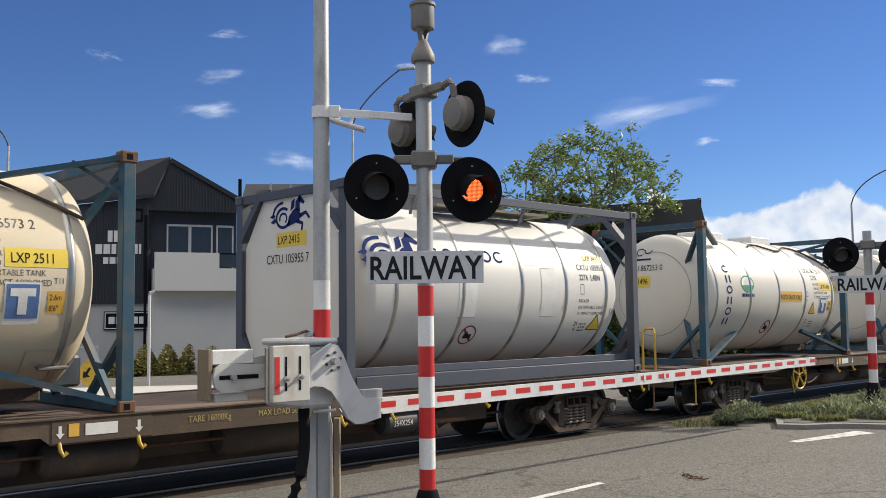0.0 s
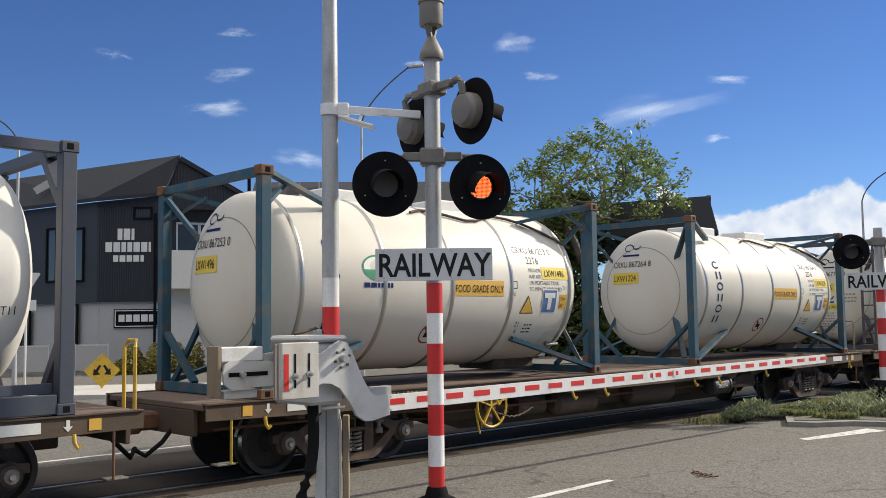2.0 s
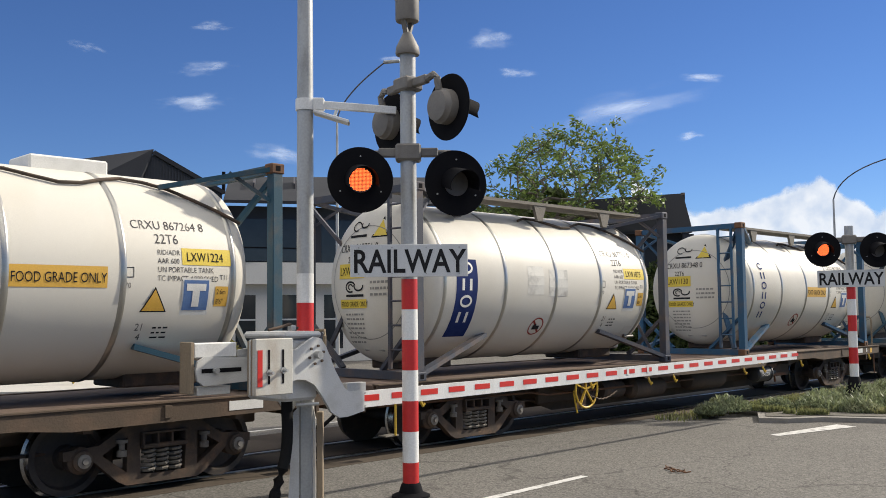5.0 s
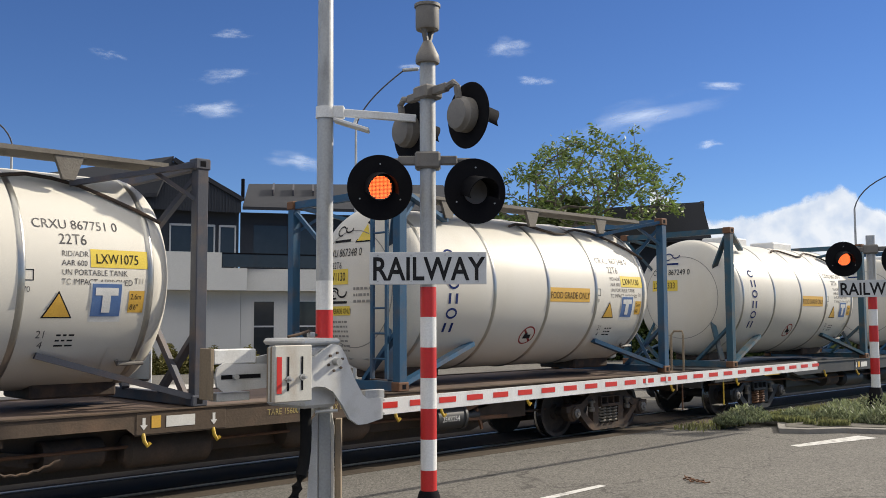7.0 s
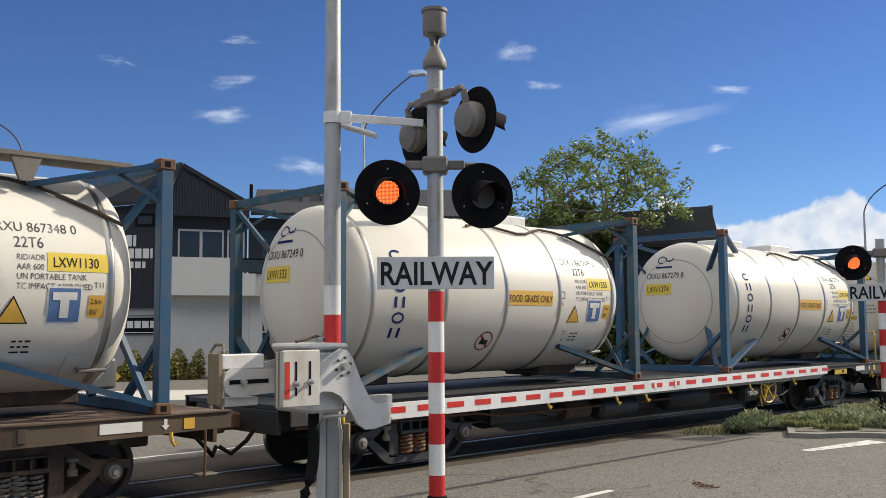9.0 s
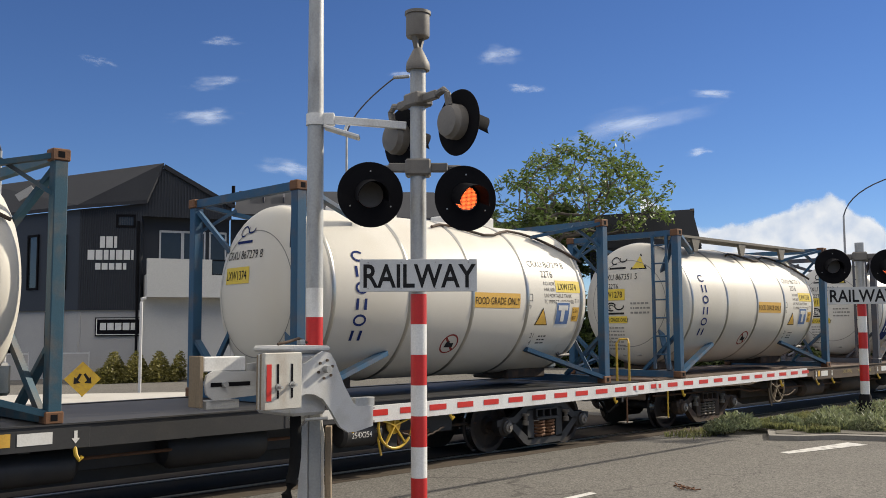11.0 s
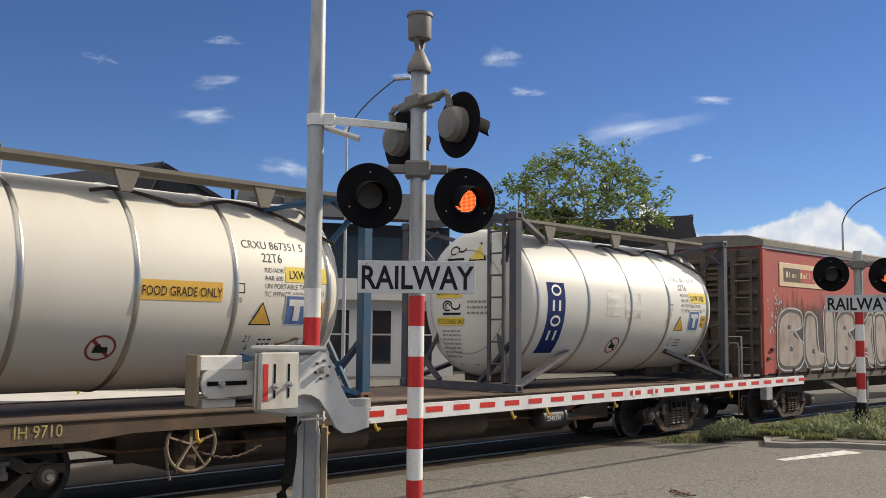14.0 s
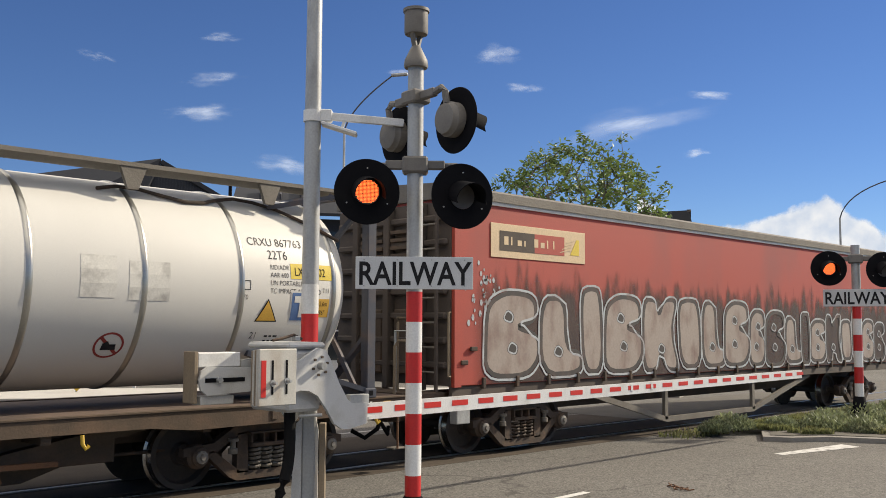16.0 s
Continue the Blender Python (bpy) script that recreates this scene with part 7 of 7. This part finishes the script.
def box_wagon():
    x0, x1 = 0.0, 15.7
    th = thing("box_wagon", pose(81.52, NEAR, 0), "long red box wagon covered with grey graffiti", "box wagon")
    body = part("body", box(B(), x0 + 0.03, x1, 0.0, WIDE, 1.02, 3.55, 0.01), M["box_red"], th)
    part("corner_angle", box(B(), x0, x0 + 0.14, -0.015, 0.10, 1.0, 3.56, 0.006), M["box_red"], body)
    part("roof", slab(B(), [(-0.05, 0.0), (WIDE + 0.05, 0.0), (WIDE + 0.05, 0.12), (WIDE - 0.3, 0.22), (WIDE / 2, 0.27), (0.3, 0.22), (-0.05, 0.12)], Matrix(((0, 0, 1, x0 - 0.02), (1, 0, 0, 0), (0, 1, 0, 3.55), (0, 0, 0, 1))), x1 + 0.04), M["walkway"], th, "dull grey roof with a rounded edge", False)
    part("cant_rail", box(B(), x0, x1, -0.025, 0.0, 3.50, 3.58), M["label_white"], th)
    part("end_wall", box(B(), x0 - 0.02, x0 + 0.03, 0.04, WIDE - 0.02, 1.02, 3.5), M["box_grime"], th, "grimy ribbed end wall")
    for k in range(7):
        part("end_rib", box(B(), x0 - 0.10, x0 - 0.02, 0.08, WIDE - 0.08, 1.25 + 0.33 * k, 1.34 + 0.33 * k, 0.02), M["box_grime"], th)
    for y in (0.55, 1.219, 1.9):
        part("end_post", box(B(), x0 - 0.15, x0 - 0.02, y - 0.06, y + 0.06, 0.95, 3.5, 0.012), M["box_grime"], th)
    part("end_platform", box(B(), x0 - 0.55, x0, 0.15, WIDE - 0.15, 0.86, 0.94, 0.01), M["wagon"], th)
    part("handrail", tube(B(), [(-0.5, 0.2, 0.9), (-0.5, 0.2, 1.75), (-0.5, 0.6, 1.75), (-0.5, 0.6, 0.9)], 0.02), M["galvanised"], th)
    part("side_sill", box(B(), x0, x1, 0.03, 0.09, 0.84, 1.02, 0.006), M["box_grime"], th)
    part("centre_sill", box(B(), x0 - 0.3, x1 + 0.3, 0.98, 1.46, 0.5, 0.86), M["wagon"], th)
    for k in range(22):
        part("door_catch", box(B(), 0.55 + 0.7 * k, 0.61 + 0.7 * k, -0.03, 0.03, 0.97, 1.12, 0.006), M["bogie"], th)
    for pa, pb in (((2.9, 0.84), (5.3, 0.25)), ((5.3, 0.25), (8.4, 0.25)), ((8.4, 0.25), (10.9, 0.84)), ((5.3, 0.25), (5.3, 0.86)), ((8.4, 0.25), (8.4, 0.86))):
        part("truss_rod", bar(B(), (pa[0], 0.12, pa[1]), (pb[0], 0.12, pb[1]), 0.09, 0.06), M["walkway"], th)
    part("coupler", box(B(), -0.85, -0.2, 1.08, 1.36, 0.60, 0.80, 0.03), M["rust"], th)
    part("air_hose", tube(B(), [(-0.5, 0.8, 0.66), (-0.65, 0.78, 0.45), (-0.8, 0.85, 0.34), (-0.95, 0.95, 0.44)], 0.03), M["rubber"], th)
    # maker's board, with plain bars for its name
    pl = lambda u, v, d=-0.004: Vector((u, d, v))
    s = part("name_plate", box(B(), 0.72, 2.88, -0.012, -0.001, 2.78, 3.26, 0.003), M["cream_board"], th, "cream board with a dark panel and yellow mark")
    part("sign_face", box(B(), 0.90, 1.66, -0.016, -0.0125, 2.88, 3.16), M["box_grime"], s)
    part("sign_face", box(B(), 1.66, 2.36, -0.016, -0.0125, 2.88, 3.16), M["box_red"], s)
    for k, tall in enumerate((0.12, 0.12, 0.08, 0.08, 0.12, 0.08, 0.12, 0.12)):
        u = 0.99 + 0.145 * k + (0.08 if k > 3 else 0)
        part("sign_mark", box(B(), u, u + (0.09 if k not in (1, 3, 6, 7) else 0.03), -0.018, -0.0165, 2.965, 2.965 + tall), M["cream_board"], s)
    part("sign_face", slab(B(), [(2.50, 2.90), (2.72, 2.90), (2.72, 3.14), (2.66, 3.14)], Matrix.Translation((0, -0.0165, 0)) @ Matrix(((1, 0, 0, 0), (0, 0, 1, 0), (0, 1, 0, 0), (0, 0, 0, 1))), 0.003), M["label_yellow"], s, "", False)
    for k in range(4):
        v = 2.92 + 0.05 * k
        part("sign_mark", slab(B(), [(2.24 + 0.05 * k, v), (2.52 + 0.03 * k, v + 0.05), (2.54 + 0.03 * k, v + 0.075), (2.26 + 0.05 * k, v + 0.015)], Matrix.Translation((0, -0.0185, 0)) @ Matrix(((1, 0, 0, 0), (0, 0, 1, 0), (0, 1, 0, 0), (0, 0, 0, 1))), 0.001), M["cream_board"], s, "", False)
    # sprayed shapes: soft dark mist, silver blocks with pale and black outlines; no words
    rng = random.Random(12)
    part("graffiti_cloud", sheet(B(), 0.30, 15.5, 1.03, 2.80, lambda u, v: Vector((u, -0.003, v)), 8, 2), spray_mist(), body, "dark sprayed mist behind the shapes", False)

    def smooth(pts, n=2):
        for _ in range(n):
            out = []
            for (ax, az), (bx, bz) in zip(pts, pts[1:] + pts[:1]):
                out += [(ax * 0.78 + bx * 0.22, az * 0.78 + bz * 0.22), (ax * 0.22 + bx * 0.78, az * 0.22 + bz * 0.78)]
            pts = out
        return pts

    def band(bm, pts, wide, d):
        """A closed ribbon along an outline."""
        a, b = [], []
        n = len(pts)
        for i, (u, v) in enumerate(pts):
            (ax, az), (bx, bz) = pts[i - 1], pts[(i + 1) % n]
            dx, dz = bx - ax, bz - az
            q = math.hypot(dx, dz) or 1
            a.append(bm.verts.new((u - dz / q * wide, d, v + dx / q * wide)))
            b.append(bm.verts.new((u + dz / q * wide, d, v - dx / q * wide)))
        for i in range(n):
            j = (i + 1) % n
            bm.faces.new((a[i], a[j], b[j], b[i]))

    def shape(pts, d, fill=True):
        pts = smooth(pts)
        if fill:
            part("graffiti_fill", fan(B(), pts, lambda u, v: Vector((u, d, v))), M["spray_grey"], body, "silver-grey sprayed shape", False)
        line, pale = B(), B()
        band(line, pts, 0.034, d - 0.0008)
        part("graffiti_outline", line, M["spray_line"], body, "black sprayed outline", False)
        cu, cv = sum(p[0] for p in pts) / len(pts), sum(p[1] for p in pts) / len(pts)
        band(pale, [(u + 0.05 * (1 if u > cu else -1), v + 0.05 * (1 if v > cv else -1)) for u, v in pts], 0.017, d - 0.0016)
        part("graffiti_highlight", pale, M["spray_white"], body, "pale sprayed edge line", False)

    def hook(u, w, b, h):
        return [(u, b), (u + w * 0.75, b - 0.02), (u + w, b + h * 0.2), (u + w * 0.98, b + h * 0.48), (u + w * 0.5, b + h * 0.58), (u + w * 0.95, b + h * 0.66), (u + w * 0.9, b + h * 0.95), (u + w * 0.4, b + h), (u + w * 0.05, b + h * 0.85), (u, b + h * 0.5)]

    def slab_shape(u, w, b, h):
        return [(u, b), (u + w * 1.0, b), (u + w * 1.02, b + h * 0.28), (u + w * 0.62, b + h * 0.32), (u + w * 0.6, b + h * 1.02), (u + w * 0.02, b + h)]

    def post_shape(u, w, b, h):
        return [(u + w * 0.1, b), (u + w, b), (u + w * 0.9, b + h), (u + w * 0.45, b + h * 1.05), (u, b + h * 0.97)]

    def fork_shape(u, w, b, h):
        return [(u, b), (u + w * 0.4, b), (u + w * 0.5, b + h * 0.3), (u + w * 0.65, b), (u + w * 1.05, b - 0.02), (u + w * 0.8, b + h * 0.55), (u + w, b + h), (u + w * 0.62, b + h * 1.02), (u + w * 0.45, b + h * 0.75), (u + w * 0.4, b + h), (u, b + h)]

    u, d, k = 0.62, -0.006, 0
    plan = ((hook, 1.15), (slab_shape, 0.95), (post_shape, 0.55), (hook, 1.05), (fork_shape, 1.05), (post_shape, 0.75), (slab_shape, 0.75), (hook, 0.95), (hook, 0.85))
    while u < 14.6:
        kind, w = plan[k % 9]
        first = k < 8
        w *= 1.0 if first else 0.72
        h, b = (rng.uniform(1.10, 1.25) if first else rng.uniform(0.8, 1.05)), 1.10 + rng.uniform(0.0, 0.05)
        shape(kind(u, w, b, h), d, first or k % 2 == 0)
        if kind is not post_shape:
            for f in ((0.32, 0.70) if kind is hook else (0.3,)):
                c = (u + w * rng.uniform(0.38, 0.52), b + h * f)
                spot = smooth([(c[0] - 0.13, c[1] - 0.05), (c[0] + 0.10, c[1] - 0.11), (c[0] + 0.15, c[1] + 0.03), (c[0] - 0.02, c[1] + 0.12)])
                part("graffiti_slot", fan(B(), spot, lambda p, q: Vector((p, d - 0.001, q))), M["spray_line"], body, "black sprayed hollow", False)
                pale = B()
                band(pale, [(c[0] + (p - c[0]) * 0.8, c[1] + (q - c[1]) * 0.8) for p, q in spot], 0.012, d - 0.0018)
                part("graffiti_highlight", pale, M["spray_white"], body, "", False)
        u += w * (1.0 if kind is not post_shape else 1.05) + 0.03
        d -= 0.0022 if k % 2 == 0 else -0.0022
        k += 1
    pale = B()
    for _ in range(60):
        c = (0.62 + rng.gauss(0, 0.16), 2.25 + rng.gauss(0, 0.2))
        r = rng.uniform(0.008, 0.03)
        pale.faces.new([pale.verts.new((c[0] + r * math.cos(q), -0.0045, c[1] + 1.6 * r * math.sin(q))) for q in [i * math.tau / 6 for i in range(6)]])
    part("graffiti_spatter", pale, M["spray_white"], body, "pale paint spatter", False)
    # ladder, louvres, braces and pipes of the shaded end
    lad = part("ladder", bar(B(), (-0.17, 0.16, 0.95), (-0.17, 0.16, 3.4), 0.03, 0.045), M["box_grime"], th, "grimy end ladder")
    part("ladder_rail", bar(B(), (-0.17, 0.52, 0.95), (-0.17, 0.52, 3.4), 0.03, 0.045), M["box_grime"], lad)
    for k in range(7):
        part("rung", rod(B(), (-0.17, 0.16, 1.2 + 0.33 * k), (-0.17, 0.52, 1.2 + 0.33 * k), 0.014, seg=8), M["walkway"], lad)
    for y in (0.9, 1.55):
        for k in range(6):
            part("louvre", box(B(), -0.13, -0.03, y - 0.24, y + 0.24, 2.55 + 0.11 * k, 2.60 + 0.11 * k, 0.004, ), M["wagon"], th)
    for y0, y1 in ((0.62, 1.1), (1.35, 1.85)):
        part("end_door", box(B(), -0.09, -0.02, y0, y1, 1.15, 2.05, 0.02), M["wagon"], th, "recessed brown end door")
    part("grab_rail", tube(B(), [(-0.32, 0.75, 0.94), (-0.32, 0.75, 1.85), (-0.28, 0.80, 1.92), (-0.06, 0.80, 1.92)], 0.02), M["timber"], th, "rusty tan grab rail")
    part("grab_rail", tube(B(), [(-0.04, 0.02, 1.15), (-0.12, -0.02, 1.15), (-0.12, -0.02, 2.0), (-0.04, 0.02, 2.0)], 0.014), M["timber"], th)
    for xx in (0.12, 0.30):
        part("latch", box(B(), xx, xx + 0.13, -0.04, -0.005, 1.18 + xx, 1.24 + xx, 0.008), M["bogie"], th)
    part("step", box(B(), 0.05, 0.30, -0.02, 0.12, 0.52, 0.86, 0.008), M["galvanised"], th)
    for xx in (1.75, 13.9):
        bogie(th, xx, M["bogie"], M["bogie"], False)
    return th


WAGONS.append(box_wagon())


# ---- movement ----
LATE = (0.0, 0.02, 0.09, 0.10, 0.03, -0.04, -0.12, -0.20)          # small surges of the slack train, each half second from 12.5 s


def gone(t):
    k = max(0.0, min(6.999, (t - 12.5) * 2))
    i = int(k)
    return SX[0] * t + SX[1] * t ** 2 + SX[2] * t ** 3 - (LATE[i] + (LATE[i + 1] - LATE[i]) * (k - i))


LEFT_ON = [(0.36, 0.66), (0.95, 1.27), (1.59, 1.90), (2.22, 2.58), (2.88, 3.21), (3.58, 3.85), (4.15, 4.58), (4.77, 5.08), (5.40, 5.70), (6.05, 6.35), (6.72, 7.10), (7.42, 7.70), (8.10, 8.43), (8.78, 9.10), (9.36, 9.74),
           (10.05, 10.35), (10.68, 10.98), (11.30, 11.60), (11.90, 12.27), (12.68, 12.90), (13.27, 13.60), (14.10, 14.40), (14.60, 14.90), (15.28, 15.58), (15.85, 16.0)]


def motions():
    for th in CONTAINERS + WAGONS:
        m = th.matrix_basis.copy()
        walk(th, [(t / 2, Matrix.Translation((-gone(t / 2), 0, 0)) @ m) for t in range(33)])
    for th in WAGONS:
        for ob in th.children_recursive:
            if ob.name.startswith("wheelset"):
                m = ob.matrix_basis.copy()
                walk(ob, [(t / 10, m @ pose(0, 0, 0, 0, -math.degrees(gone(t / 10) / 0.39), 0)) for t in range(161)])
    # half turns between LED side and dark back stand in for the flashing
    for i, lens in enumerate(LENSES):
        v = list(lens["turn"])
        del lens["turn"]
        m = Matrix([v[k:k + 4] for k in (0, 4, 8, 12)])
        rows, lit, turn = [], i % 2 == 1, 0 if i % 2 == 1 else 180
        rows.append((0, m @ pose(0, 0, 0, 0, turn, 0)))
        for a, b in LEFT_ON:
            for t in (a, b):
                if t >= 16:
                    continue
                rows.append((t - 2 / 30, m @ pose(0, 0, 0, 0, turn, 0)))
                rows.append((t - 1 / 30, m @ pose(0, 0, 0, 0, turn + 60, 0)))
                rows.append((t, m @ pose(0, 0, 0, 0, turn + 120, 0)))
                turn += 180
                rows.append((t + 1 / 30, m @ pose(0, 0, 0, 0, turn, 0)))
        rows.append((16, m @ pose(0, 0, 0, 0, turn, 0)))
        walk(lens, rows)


for ob in scene.objects:
    if "turn" in ob.keys() and ob not in LENSES:
        del ob["turn"]
motions()
